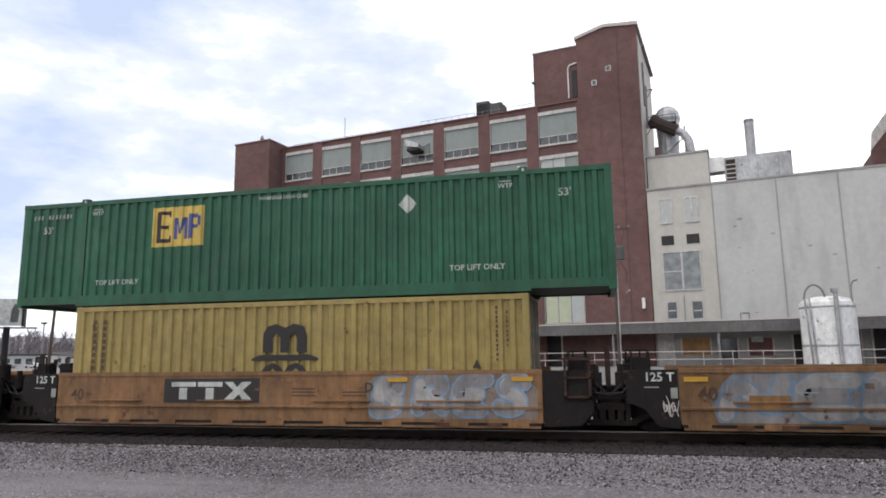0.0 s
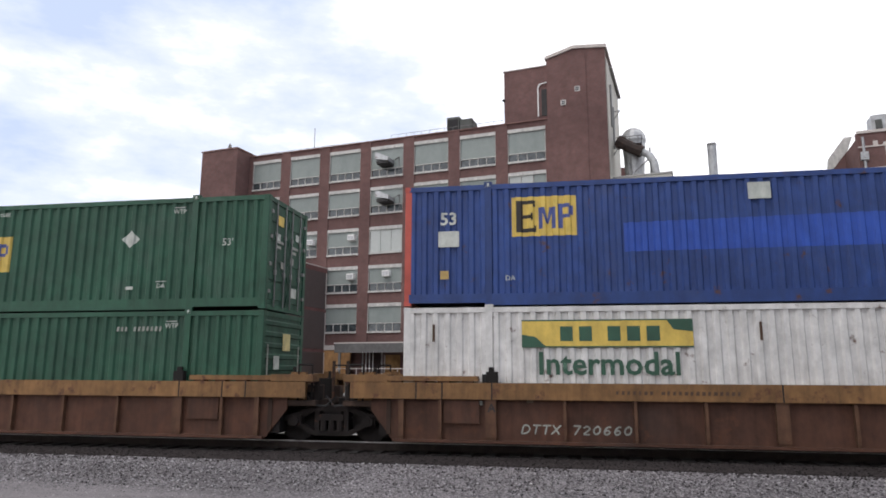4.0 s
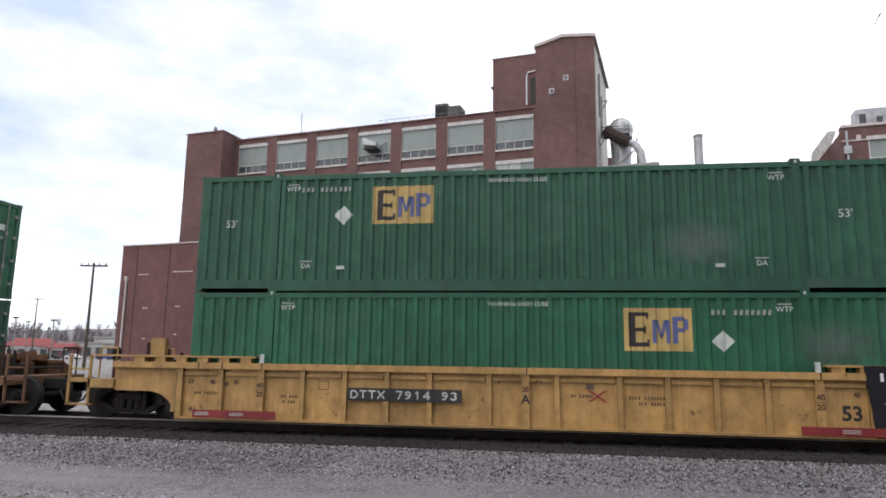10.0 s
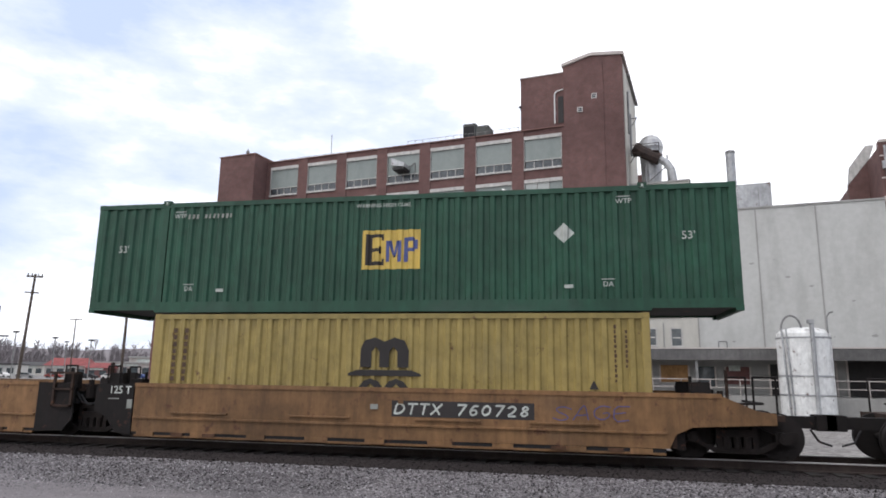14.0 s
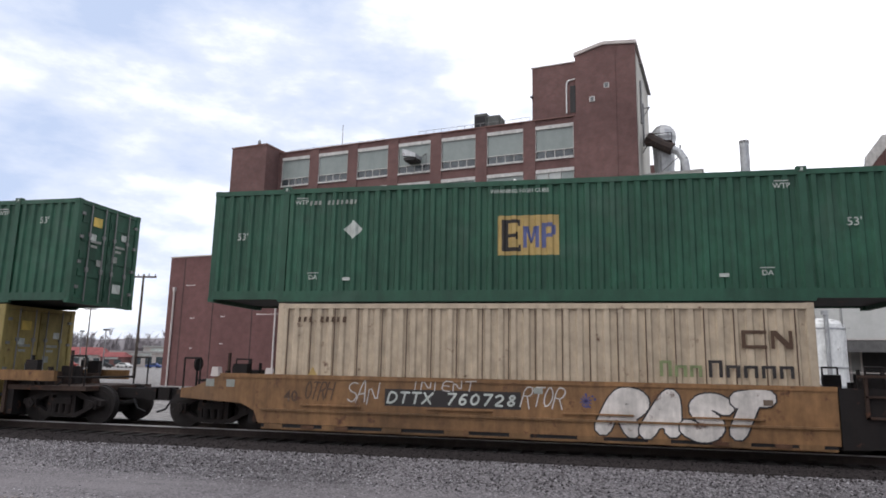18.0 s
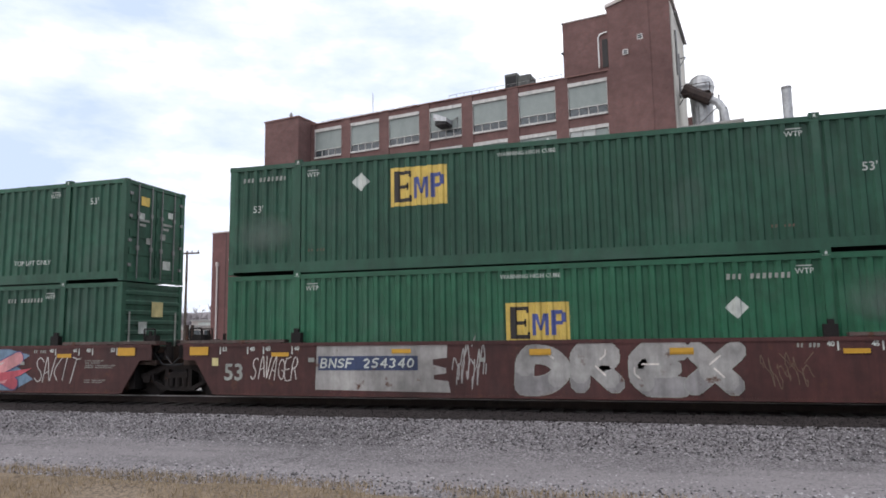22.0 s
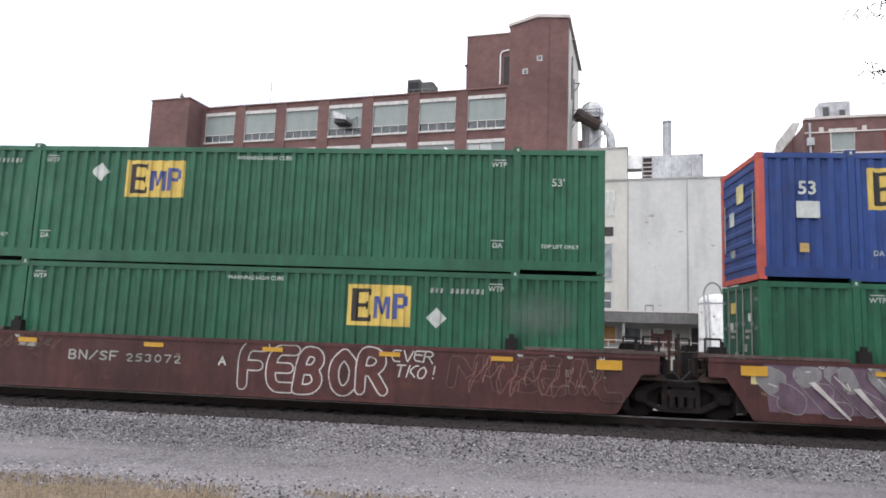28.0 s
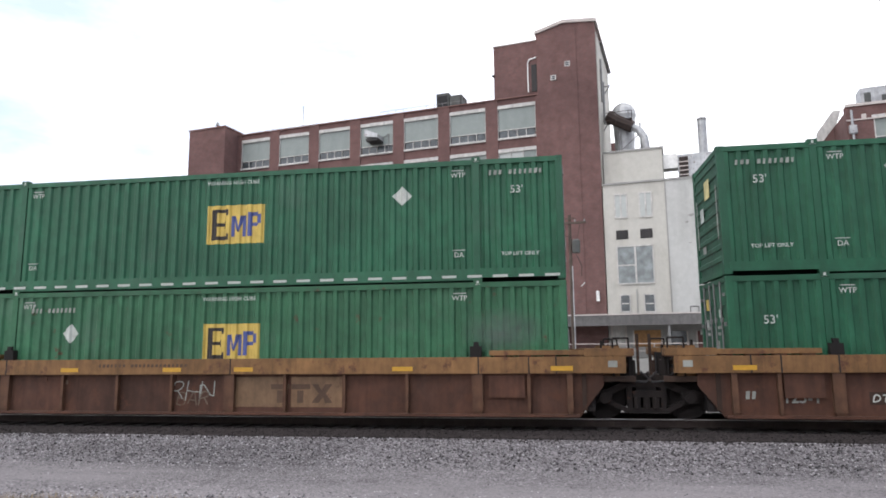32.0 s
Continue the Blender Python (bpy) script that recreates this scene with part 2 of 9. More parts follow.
# cars
M["tan"] = paint("weathered_tan_paint", (0.190, 0.102, 0.044), 0.62, 0.6, (0.085, 0.046, 0.028), 0.20, fade=0.32, chalk=0.2)
M["rust_tan"] = paint("rusty_orange_paint", (0.150, 0.070, 0.032), 0.68, 0.6, (0.07, 0.034, 0.022), 0.28, fade=0.35, chalk=0.3)
M["yellow"] = paint("yellow_car_paint", (0.345, 0.208, 0.072), 0.55, 0.45, (0.17, 0.10, 0.044), 0.05, fade=0.18, chalk=0.15)
M["rust_red"] = paint("rust_red_paint", (0.116, 0.049, 0.027), 0.7, 0.6, (0.055, 0.026, 0.018), 0.3, fade=0.35, chalk=0.35)
M["brown"] = paint("brown_rusty_paint", (0.072, 0.031, 0.019), 0.75, 0.6, (0.036, 0.019, 0.014), 0.28, fade=0.34, chalk=0.2)
M["rib_rust"] = paint("rusty_rib_paint", (0.088, 0.043, 0.024), 0.75, 0.6, (0.036, 0.020, 0.014), 0.3, fade=0.3)
M["oxide"] = paint("red_oxide_paint", (0.064, 0.022, 0.020), 0.65, 0.55, (0.032, 0.016, 0.015), 0.12, fade=0.34, chalk=0.25)
M["sill_tan"] = paint("ochre_sill_paint", (0.185, 0.098, 0.038), 0.68, 0.6, (0.065, 0.034, 0.021), 0.3, fade=0.3)
M["walk_grate"] = paint("dirty_walkway_grating", (0.085, 0.062, 0.055), 0.8, 0.6, (0.20, 0.18, 0.17), 0.3, fade=0.4)
# black steel parts; also the strip painted for shade under the tan sides
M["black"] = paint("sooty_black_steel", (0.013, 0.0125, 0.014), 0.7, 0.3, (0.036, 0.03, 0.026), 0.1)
M["black_sign"] = paint("black_sign_paint", (0.0065, 0.0065, 0.0105), 0.85, 0.2, (0.03, 0.027, 0.025))
# truck, wheels, castings: grime and wear, plus under-car shade put into near-black colours
M["truck"] = paint("grimy_shaded_truck_steel", (0.010, 0.0078, 0.0075), 0.9, 0.45, (0.022, 0.0145, 0.012), 0.1)
M["wheel"] = paint("worn_shaded_wheel_steel", (0.012, 0.0092, 0.0086), 0.8, 0.4, (0.016, 0.011, 0.009), 0.0)
M["frame_rust"] = paint("dusty_shaded_casting", (0.014, 0.0102, 0.0092), 0.95, 0.5, (0.022, 0.015, 0.0125), 0.1)
M["deck_rust"] = paint("rust_brown_deck_steel", (0.040, 0.023, 0.016), 0.85, 0.55, (0.018, 0.012, 0.010), 0.25)
M["rail"] = paint("bright_rail_head", (0.42, 0.40, 0.40), 0.35, 0.15, metal=0.15)
M["rail_web"] = paint("rusty_rail_web", (0.034, 0.024, 0.021), 0.85, 0.4)
M["tie"] = paint("creosoted_tie_wood", (0.014, 0.012, 0.011), 0.9, 0.4)
# markings
M["mark_white"] = paint("white_marking", (0.46, 0.49, 0.46), 0.55, 0.45, (0.22, 0.26, 0.23), fade=0.15)
M["mark_black"] = paint("black_marking", (0.025, 0.022, 0.022), 0.6, 0.1)
M["mark_grey"] = paint("faded_grey_marking", (0.27, 0.285, 0.26), 0.6, 0.4, (0.12, 0.11, 0.10), fade=0.2)
M["mark_brown"] = paint("dark_brown_marking", (0.075, 0.042, 0.025), 0.6, 0.3)
M["mark_faint"] = paint("almost_gone_marking", (0.125, 0.092, 0.068), 0.7, 0.5, (0.06, 0.04, 0.03), 0.3, fade=0.3)
M["logo_yellow"] = paint("logo_yellow", (0.58, 0.42, 0.095), 0.5, 0.25, (0.36, 0.27, 0.08), fade=0.14)
M["logo_pale"] = paint("logo_pale_yellow", (0.56, 0.49, 0.23), 0.5, 0.28, (0.36, 0.32, 0.16), fade=0.14)
M["logo_tan"] = paint("logo_faded_tan", (0.43, 0.305, 0.11), 0.55, 0.3, (0.27, 0.20, 0.09), fade=0.18)
M["logo_white"] = paint("logo_white", (0.66, 0.67, 0.63), 0.5, 0.25, (0.42, 0.45, 0.42), fade=0.08)
M["logo_blue"] = paint("logo_blue", (0.060, 0.085, 0.26), 0.5, 0.2, (0.10, 0.10, 0.16))
M["logo_dull"] = paint("logo_dull_blue", (0.085, 0.105, 0.25), 0.5, 0.25, (0.14, 0.13, 0.17))
M["logo_slate"] = paint("logo_faded_blue", (0.19, 0.185, 0.23), 0.55, 0.3, (0.26, 0.22, 0.16), fade=0.2)
M["sign_red"] = paint("faded_red_marking", (0.24, 0.036, 0.026), 0.55, 0.3, (0.16, 0.05, 0.03))
M["reflect_red"] = paint("red_reflector", (0.19, 0.022, 0.024), 0.5, 0.3, (0.10, 0.02, 0.02))
M["reflect_yellow"] = paint("yellow_reflector", (0.52, 0.29, 0.03), 0.5, 0.3, (0.24, 0.14, 0.03), fade=0.14)
M["text_green"] = paint("dark_green_lettering", (0.03, 0.085, 0.055), 0.5, 0.1)
for n, c in (("sky", (0.07, 0.21, 0.38)), ("navy", (0.028, 0.042, 0.095)), ("ice", (0.26, 0.35, 0.43)), ("pink", (0.40, 0.075, 0.10)), ("rose", (0.46, 0.21, 0.22)),
             ("lime", (0.40, 0.42, 0.09)), ("leaf", (0.05, 0.25, 0.09)), ("violet", (0.075, 0.068, 0.165)), ("silver", (0.27, 0.265, 0.26)), ("chalk", (0.46, 0.44, 0.42)), ("ink", (0.018, 0.018, 0.022)),
             ("ash", (0.20, 0.195, 0.20)), ("deepblue", (0.02, 0.06, 0.17)), ("forest", (0.025, 0.12, 0.045)), ("steelblue", (0.14, 0.22, 0.31)), ("teal", (0.10, 0.22, 0.22)), ("orange", (0.62, 0.22, 0.05)), ("petrol", (0.018, 0.043, 0.072)), ("moss", (0.17, 0.21, 0.10)), ("clay", (0.21, 0.165, 0.135)), ("plum", (0.115, 0.075, 0.105)), ("blush", (0.43, 0.31, 0.28)), ("haze", (0.105, 0.125, 0.19)), ("ochre", (0.135, 0.082, 0.045)), ("dusk", (0.23, 0.115, 0.10))):
    M["spray_" + n] = paint("spray_" + n, c, 0.6, 0.45, tuple(0.45 * x + 0.012 for x in c), 0.10, fade=0.34, chalk=0.25)
# buildings
M["brick"] = brick_mat("red_brown_brick", (0.178, 0.098, 0.088), (0.152, 0.084, 0.077), (0.155, 0.110, 0.102))
M["brick_annex"] = brick_mat("painted_brown_brick", (0.172, 0.086, 0.080), (0.155, 0.078, 0.073), (0.142, 0.084, 0.080), amount=0.35)
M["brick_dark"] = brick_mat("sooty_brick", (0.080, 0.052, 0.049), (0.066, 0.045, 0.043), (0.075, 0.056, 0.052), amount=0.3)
M["white_wall"] = plaster("white_render", (0.48, 0.48, 0.46), (0.31, 0.305, 0.285), 0.6)
M["cream_wall"] = plaster("cream_render", (0.50, 0.485, 0.44), (0.34, 0.32, 0.28), 0.55)
M["concrete"] = plaster("grey_concrete", (0.33, 0.325, 0.31), (0.18, 0.175, 0.165), 0.6)
M["stone_trim"] = plaster("pale_stone", (0.52, 0.47, 0.44), (0.33, 0.29, 0.27), 0.5)
M["coping_brown"] = plaster("brown_coping", (0.20, 0.115, 0.10), (0.11, 0.07, 0.065), 0.5)
M["panel"] = plaster("grey_green_panel", (0.255, 0.285, 0.270), (0.175, 0.20, 0.19), 0.5, 0.5)
M["panel_pale"] = plaster("pale_grey_panel", (0.46, 0.48, 0.46), (0.33, 0.36, 0.34), 0.5, 0.5)
M["panel_lime"] = plaster("lime_panel", (0.46, 0.50, 0.36), (0.34, 0.38, 0.28), 0.5, 0.5)
M["panel_dark"] = plaster("dark_brown_panel", (0.086, 0.066, 0.063), (0.056, 0.046, 0.045), 0.5, 0.6)
M["glass"] = glass_mat("dark_window_glass")
M["glass_pale"] = glass_mat("pale_window_glass", (0.16, 0.18, 0.18), 0.15)
M["white_frame"] = paint("white_window_frame", (0.50, 0.49, 0.47), 0.6, 0.4, (0.26, 0.25, 0.23), fade=0.12)
M["canopy"] = paint("grey_canopy_sheet", (0.115, 0.112, 0.110), 0.6, 0.3, (0.06, 0.06, 0.06))
M["plywood"] = paint("stained_plywood", (0.40, 0.22, 0.095), 0.8, 0.4, (0.2, 0.11, 0.05))
M["dark_door"] = paint("dark_doorway_paint", (0.030, 0.028, 0.028), 0.7, 0.2)
M["galv"] = paint("galvanised_sheet", (0.40, 0.41, 0.42), 0.45, 0.3, (0.22, 0.2, 0.18), 0.03, metal=0.5)
M["galv_white"] = paint("white_pipe_paint", (0.75, 0.75, 0.73), 0.45, 0.15, (0.45, 0.43, 0.4), fade=0.06)
M["tank"] = paint("white_tank_paint", (0.72, 0.73, 0.72), 0.42, 0.25, (0.42, 0.40, 0.37), 0.02, fade=0.06)
M["galv_dull"] = paint("dull_galvanised_sheet", (0.29, 0.285, 0.285), 0.55, 0.4, (0.12, 0.10, 0.09), 0.2, metal=0.3)
M["rust_pipe"] = paint("rusty_duct", (0.034, 0.024, 0.021), 0.8, 0.4, (0.025, 0.018, 0.016), 0.2)
M["roofing"] = paint("dark_roofing_felt", (0.060, 0.060, 0.062), 0.9, 0.3)
M["hvac"] = paint("dark_grey_housing", (0.075, 0.080, 0.075), 0.6, 0.3)
M["pole_wood"] = paint("weathered_pole_wood", (0.082, 0.064, 0.052), 0.9, 0.4)
M["steel"] = paint("grey_steel", (0.22, 0.22, 0.22), 0.5, 0.3, metal=0.4)
M["roof_red"] = paint("dull_red_paint", (0.21, 0.048, 0.046), 0.7, 0.3, (0.14, 0.04, 0.035))
M["shop_wall"] = plaster("shop_wall", (0.42, 0.38, 0.35), (0.28, 0.25, 0.23), 0.5)
# ground
M["gravel"] = gravel_mat("grey_gravel", (0.036, 0.033, 0.035), (0.108, 0.100, 0.105), (0.265, 0.250, 0.259), 34.0, 0.8, (0.228, 0.211, 0.217))
# ballast: oily stone, its near-black also carries the train's shade
M["ballast"] = gravel_mat("oily_shaded_ballast", (0.009, 0.0075, 0.0075), (0.020, 0.0165, 0.0165), (0.050, 0.042, 0.041), 22.0, 1.0)
M["yard"] = gravel_mat("yard_ground", (0.12, 0.115, 0.11), (0.22, 0.21, 0.20), (0.30, 0.29, 0.28), 5.0, 0.3)


def stone_mat(name, dark, light):
    """Loose stones, each of its own grey."""
    m, nt, b = node_mat(name, light, 0.92, 0, 0.2)
    g = nt.nodes.new("ShaderNodeNewGeometry")
    col = ramp(nt, g.outputs["Random Per Island"], dark, light, 0.1, 0.95)
    fine = link_noise(nt, coords(nt), 45.0, 4)
    nt.links.new(blend(nt, 0.4, col, ramp(nt, fine, (0.6, 0.6, 0.6), (1.25, 1.25, 1.25)), "MULTIPLY"), b.inputs["Base Color"])
    return m



def smudge_mat(name, base, strength):
    """Buffed or overpainted patch that fades out towards its edge."""
    m, nt, b = node_mat(name, base, 0.65, 0, 0.3)
    v = coords(nt, (0.95, 1.0, 1.7))
    far = nt.nodes.new("ShaderNodeVectorMath")
    far.operation = "LENGTH"
    nt.links.new(v, far.inputs[0])
    edge = ramp(nt, far.outputs["Value"], (1, 1, 1), (0, 0, 0), 0.15, 0.95)
    rough = ramp(nt, link_noise(nt, coords(nt), 2.2, 6, 0.6), (0.25, 0.25, 0.25), (1, 1, 1), 0.3, 0.7)
    a = blend(nt, 1.0, blend(nt, 1.0, edge, rough, "MULTIPLY"), (strength, strength, strength), "MULTIPLY")
    nt.links.new(a, b.inputs["Alpha"])
    return m


M["smudge_green"] = smudge_mat("buffed_green_patch", (0.13, 0.18, 0.15), 0.5)
M["smudge_maroon"] = smudge_mat("buffed_maroon_patch", (0.25, 0.14, 0.14), 0.5)
M["smudge_dark"] = smudge_mat("sooty_patch", (0.018, 0.02, 0.02), 0.6)
M["stone"] = stone_mat("crushed_stone", (0.05, 0.047, 0.05), (0.37, 0.355, 0.362))
# ballast stones as dark as the bed, the train's shade in their colour
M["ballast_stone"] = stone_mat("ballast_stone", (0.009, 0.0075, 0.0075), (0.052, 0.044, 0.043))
M["stray_stone"] = stone_mat("strayed_stone", (0.018, 0.016, 0.016), (0.16, 0.148, 0.152))
M["straw"] = plaster("dry_grass", (0.27, 0.205, 0.125), (0.15, 0.115, 0.07), 0.5, 0.9)
M["soil"] = gravel_mat("dry_soil", (0.05, 0.04, 0.03), (0.165, 0.130, 0.095), (0.27, 0.215, 0.16), 30.0, 0.4)
M["bark"] = plaster("bare_bark", (0.075, 0.062, 0.055), (0.045, 0.038, 0.035), 0.5, 0.95)
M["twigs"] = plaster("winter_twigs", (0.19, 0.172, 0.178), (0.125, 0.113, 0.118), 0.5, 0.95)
M["asphalt"] = plaster("worn_asphalt", (0.10, 0.10, 0.10), (0.06, 0.06, 0.06), 0.5, 0.9)

# ---------------------------------------------------------------- mesh building


class Build:
    """Collects vertices and faces of one mesh."""

    def __init__(self):
        self.v, self.f = [], []

    def box(self, x0, x1, y0, y1, z0, z1):
        n = len(self.v)
        self.v += [(x0, y0, z0), (x1, y0, z0), (x1, y1, z0), (x0, y1, z0), (x0, y0, z1), (x1, y0, z1), (x1, y1, z1), (x0, y1, z1)]
        self.f += [tuple(n + i for i in q) for q in ((0, 3, 2, 1), (4, 5, 6, 7), (0, 1, 5, 4), (1, 2, 6, 5), (2, 3, 7, 6), (3, 0, 4, 7))]
        return self

    def bevel_box(self, x0, x1, y0, y1, z0, z1, r):
        """A box whose four upright edges are cut off."""
        p = [(x0 + r, y0), (x1 - r, y0), (x1, y0 + r), (x1, y1 - r), (x1 - r, y1), (x0 + r, y1), (x0, y1 - r), (x0, y0 + r)]
        return self.slab(p, z0, z1)

    def slab(self, poly, z0, z1):
        """Polygon in plan (counterclockwise), extruded upwards."""
        n, k = len(self.v), len(poly)
        self.v += [(x, y, z0) for x, y in poly] + [(x, y, z1) for x, y in poly]
        self.f += [tuple(n + i for i in reversed(range(k))), tuple(n + k + i for i in range(k))]
        self.f += [(n + i, n + (i + 1) % k, n + k + (i + 1) % k, n + k + i) for i in range(k)]
        return self

    def plate(self, poly, y0, y1):
        """Polygon in the upright x-z plane (counterclockwise as seen from -y), with thickness along y."""
        n, k = len(self.v), len(poly)
        self.v += [(x, y0, z) for x, z in poly] + [(x, y1, z) for x, z in poly]
        self.f += [tuple(n + i for i in range(k)), tuple(n + k + i for i in reversed(range(k)))]
        self.f += [(n + (i + 1) % k, n + i, n + k + i, n + k + (i + 1) % k) for i in range(k)]
        return self

    def tube(self, a, b, r, sides=10, r2=None, cap=True):
        a, b = Vector(a), Vector(b)
        w = (b - a).normalized()
        u = w.orthogonal().normalized()
        t = w.cross(u)
        n, r2 = len(self.v), r if r2 is None else r2
        for p, q in ((a, r), (b, r2)):
            for i in range(sides):
                g = 2 * math.pi * i / sides
                self.v.append(tuple(p + q * (math.cos(g) * u + math.sin(g) * t)))
        self.f += [(n + i, n + (i + 1) % sides, n + sides + (i + 1) % sides, n + sides + i) for i in range(sides)]
        if cap:
            self.f += [tuple(n + i for i in reversed(range(sides))), tuple(n + sides + i for i in range(sides))]
        return self

    def pipe(self, pts, r, sides=8):
        for a, b in zip(pts, pts[1:]):
            self.tube(a, b, r, sides)
        return self

    def lathe(self, prof, cx, cy, sides=24):
        """Profile of (radius, z) turned about an upright axis."""
        n, k = len(self.v), len(prof)
        for r, z in prof:
            for i in range(sides):
                g = 2 * math.pi * i / sides
                self.v.append((cx + r * math.cos(g), cy + r * math.sin(g), z))
        for j in range(k - 1):
            for i in range(sides):
                i2 = (i + 1) % sides
                self.f.append((n + j * sides + i, n + j * sides + i2, n + (j + 1) * sides + i2, n + (j + 1) * sides + i))
        self.f += [tuple(n + i for i in reversed(range(sides))), tuple(n + (k - 1) * sides + i for i in range(sides))]
        return self

    def mesh(self, name, mat, smooth=False):
        me = bpy.data.meshes.new(name)
        me.from_pydata(self.v, [], self.f)
        me.materials.append(mat)
        if smooth:
            me.polygons.foreach_set("use_smooth", [True] * len(me.polygons))
        me.update()
        return me


def part(name, data, mat, parent, label="", at=None, smooth=False):
    """One mesh object under a thing or a part. data: a Build, or a mesh to share."""
    me = data if isinstance(data, bpy.types.Mesh) else data.mesh(name, mat, smooth)
    ob = new(name, me)
    ob.parent = parent
    if at is not None:
        ob.matrix_local = at if isinstance(at, Matrix) else Matrix.Translation(at)
    if label:
        ob["label"] = label
    if name in JOINED:
        ob["kind"] = "stuff"
    return ob


# small marks and brush lines that stay one mesh
JOINED = {"graffiti_outline", "graffiti_fill", "graffiti_shine", "graffiti_scrawl", "name_mark", "number_mark", "data_stencil", "name_shape", "twig_spray", "warning_mark", "lift_mark", "size_mark"}


def thing(name, m, label, category, group="", kind=""):
    ob = new(name)
    ob.empty_display_size = 0.2
    ob.matrix_world = m if isinstance(m, Matrix) else Matrix.Translation(m)
    return tagged(ob, label, category, group, kind)


def solid(name, data, mat, label, category, group="", kind="", m=None, smooth=False):
    ob = new(name, data.mesh(name, mat, smooth))
    if m is not None:
        ob.matrix_world = m
    return tagged(ob, label, category, group, kind)


SHARED = {}


def shared(key, make, mat, smooth=False):
    if key not in SHARED:
        SHARED[key] = make().mesh(key[0], mat, smooth)
    return SHARED[key]


def lettering(words, size, mat, bold=0.0):
    """A flat mesh of the words, upright and facing -y, centred on its origin."""
    key = ("lettering", words, round(size, 3), mat.name, bold)
    if key in SHARED:
        return SHARED[key]
    cu = bpy.data.curves.new("lettering", "FONT")
    cu.body, cu.size, cu.align_x, cu.align_y = words, size, "CENTER", "CENTER"
    cu.offset = bold
    cu.resolution_u = 2
    ob = bpy.data.objects.new("lettering", cu)
    scene.collection.objects.link(ob)
    me = bpy.data.meshes.new_from_object(ob.evaluated_get(bpy.context.evaluated_depsgraph_get()))
    bpy.data.objects.remove(ob)
    me.transform(Matrix(((1, 0, 0, 0), (0, 0, -1, 0), (0, 1, 0, 0), (0, 0, 0, 1))))
    me.materials.clear()
    me.materials.append(mat)
    SHARED[key] = me
    return me

# ---------------------------------------------------------------- ground and track


def ground_sheet():
    """One sheet: gravel apron, a drained dip before the track, the yard behind, out to the horizon."""
    b = Build()
    xs = [-3000, -900, -400] + [-200 + 20 * i for i in range(21)] + [400, 900, 3000]
    ys = [-3000, -600, -60, -8, 4, 7, 9, 10.5, 12, 13.2, 14.2, 19, 22, 30, 45, 60, 90, 160, 400, 900, 3000]
    rnd = random.Random(4)
    for y in ys:
        for x in xs:
            z = GROUND
            if 4 <= y <= 13.2 and abs(x) < 60:
                z += rnd.uniform(-0.03, 0.03)
            b.v.append((x, y, z))
    n = len(xs)
    for j in range(len(ys) - 1):
        for i in range(n - 1):
            b.f.append((j * n + i, j * n + i + 1, (j + 1) * n + i + 1, (j + 1) * n + i))
    return b


ground = new("ground", None)
me = ground_sheet().mesh("ground", M["gravel"])
me.materials.append(M["yard"])
for p in me.polygons:
    if p.center.y > 20:
        p.material_index = 1
bpy.data.objects.remove(ground)
ground = tagged(new("ground", me), "pale grey gravel apron beside the railway", "ground", kind="structure")


def bed(profile, spread, m, name, words):
    b = Build()
    k = len(profile)
    for x in range(-600, 601):
        for c, (y, z) in enumerate(profile):
            w = (noise.noise((x * 0.37, 7.0, 0)) + 0.8 * noise.noise((x * 1.9, 3.0, 0))) * spread[c]
            b.v.append((x, y + w, z))
    for i in range(len(b.v) // k - 1):
        for c in range(k - 1):
            b.f.append((k * i + c, k * i + k + c, k * i + k + c + 1, k * i + c + 1))
    return solid(name, b, m, words, "ballast", kind="structure")


bed([(TRACK_Y - 4.3, GROUND - 0.02), (TRACK_Y - 2.75, -0.085), (TRACK_Y + 2.75, -0.085), (TRACK_Y + 4.3, GROUND - 0.02)], (0.16, 0.0, 0.0, 0.16), M["gravel"], "ballast_shoulder", "grey crushed stone shoulder along the track")
# oily bed; shade beneath and beside the train is put into its colour
bed([(TRACK_Y - 3.0, -0.26), (TRACK_Y - 2.55, -0.066), (TRACK_Y + 2.55, -0.066), (TRACK_Y + 3.0, -0.26)], (0.16, 0.16, 0.16, 0.16), M["ballast"], "ballast_bed", "oily ballast by the rails, coloured darker for the train's shade")

for y in (TRACK_Y - 0.7535, TRACK_Y + 0.7535):
    b = Build()
    half = [(0.07, -0.185), (0.07, -0.172), (0.011, -0.160), (0.011, -0.060), (0.033, -0.048), (0.033, -0.012)]
    ring = [(-u, v + RAIL) for u, v in half] + [(u, v + RAIL) for u, v in reversed(half)]
    for x in (-600, 600):
        b.v += [(x, y + u, v) for u, v in ring]
    k = len(ring)
    b.f += [(c, (c + 1) % k, k + (c + 1) % k, k + c) for c in range(k)] + [tuple(reversed(range(k))), tuple(range(k, 2 * k))]
    r = solid("rail", b, M["rail_web"], "worn steel rail with a bright head", "rail", "rails of the track", "structure")
    part("rail_head", Build().box(-600, 600, y - 0.036, y + 0.036, RAIL - 0.022, RAIL), M["rail"], r, "polished running surface")
b = Build()
for i in range(-240, 241):
    b.box(i * 0.53 - 0.115, i * 0.53 + 0.115, TRACK_Y - 1.3, TRACK_Y + 1.3, -0.15, RAIL - 0.186)
solid("railway_ties", b, M["tie"], "dark creosoted wooden ties in the ballast", "ties", kind="stuff")


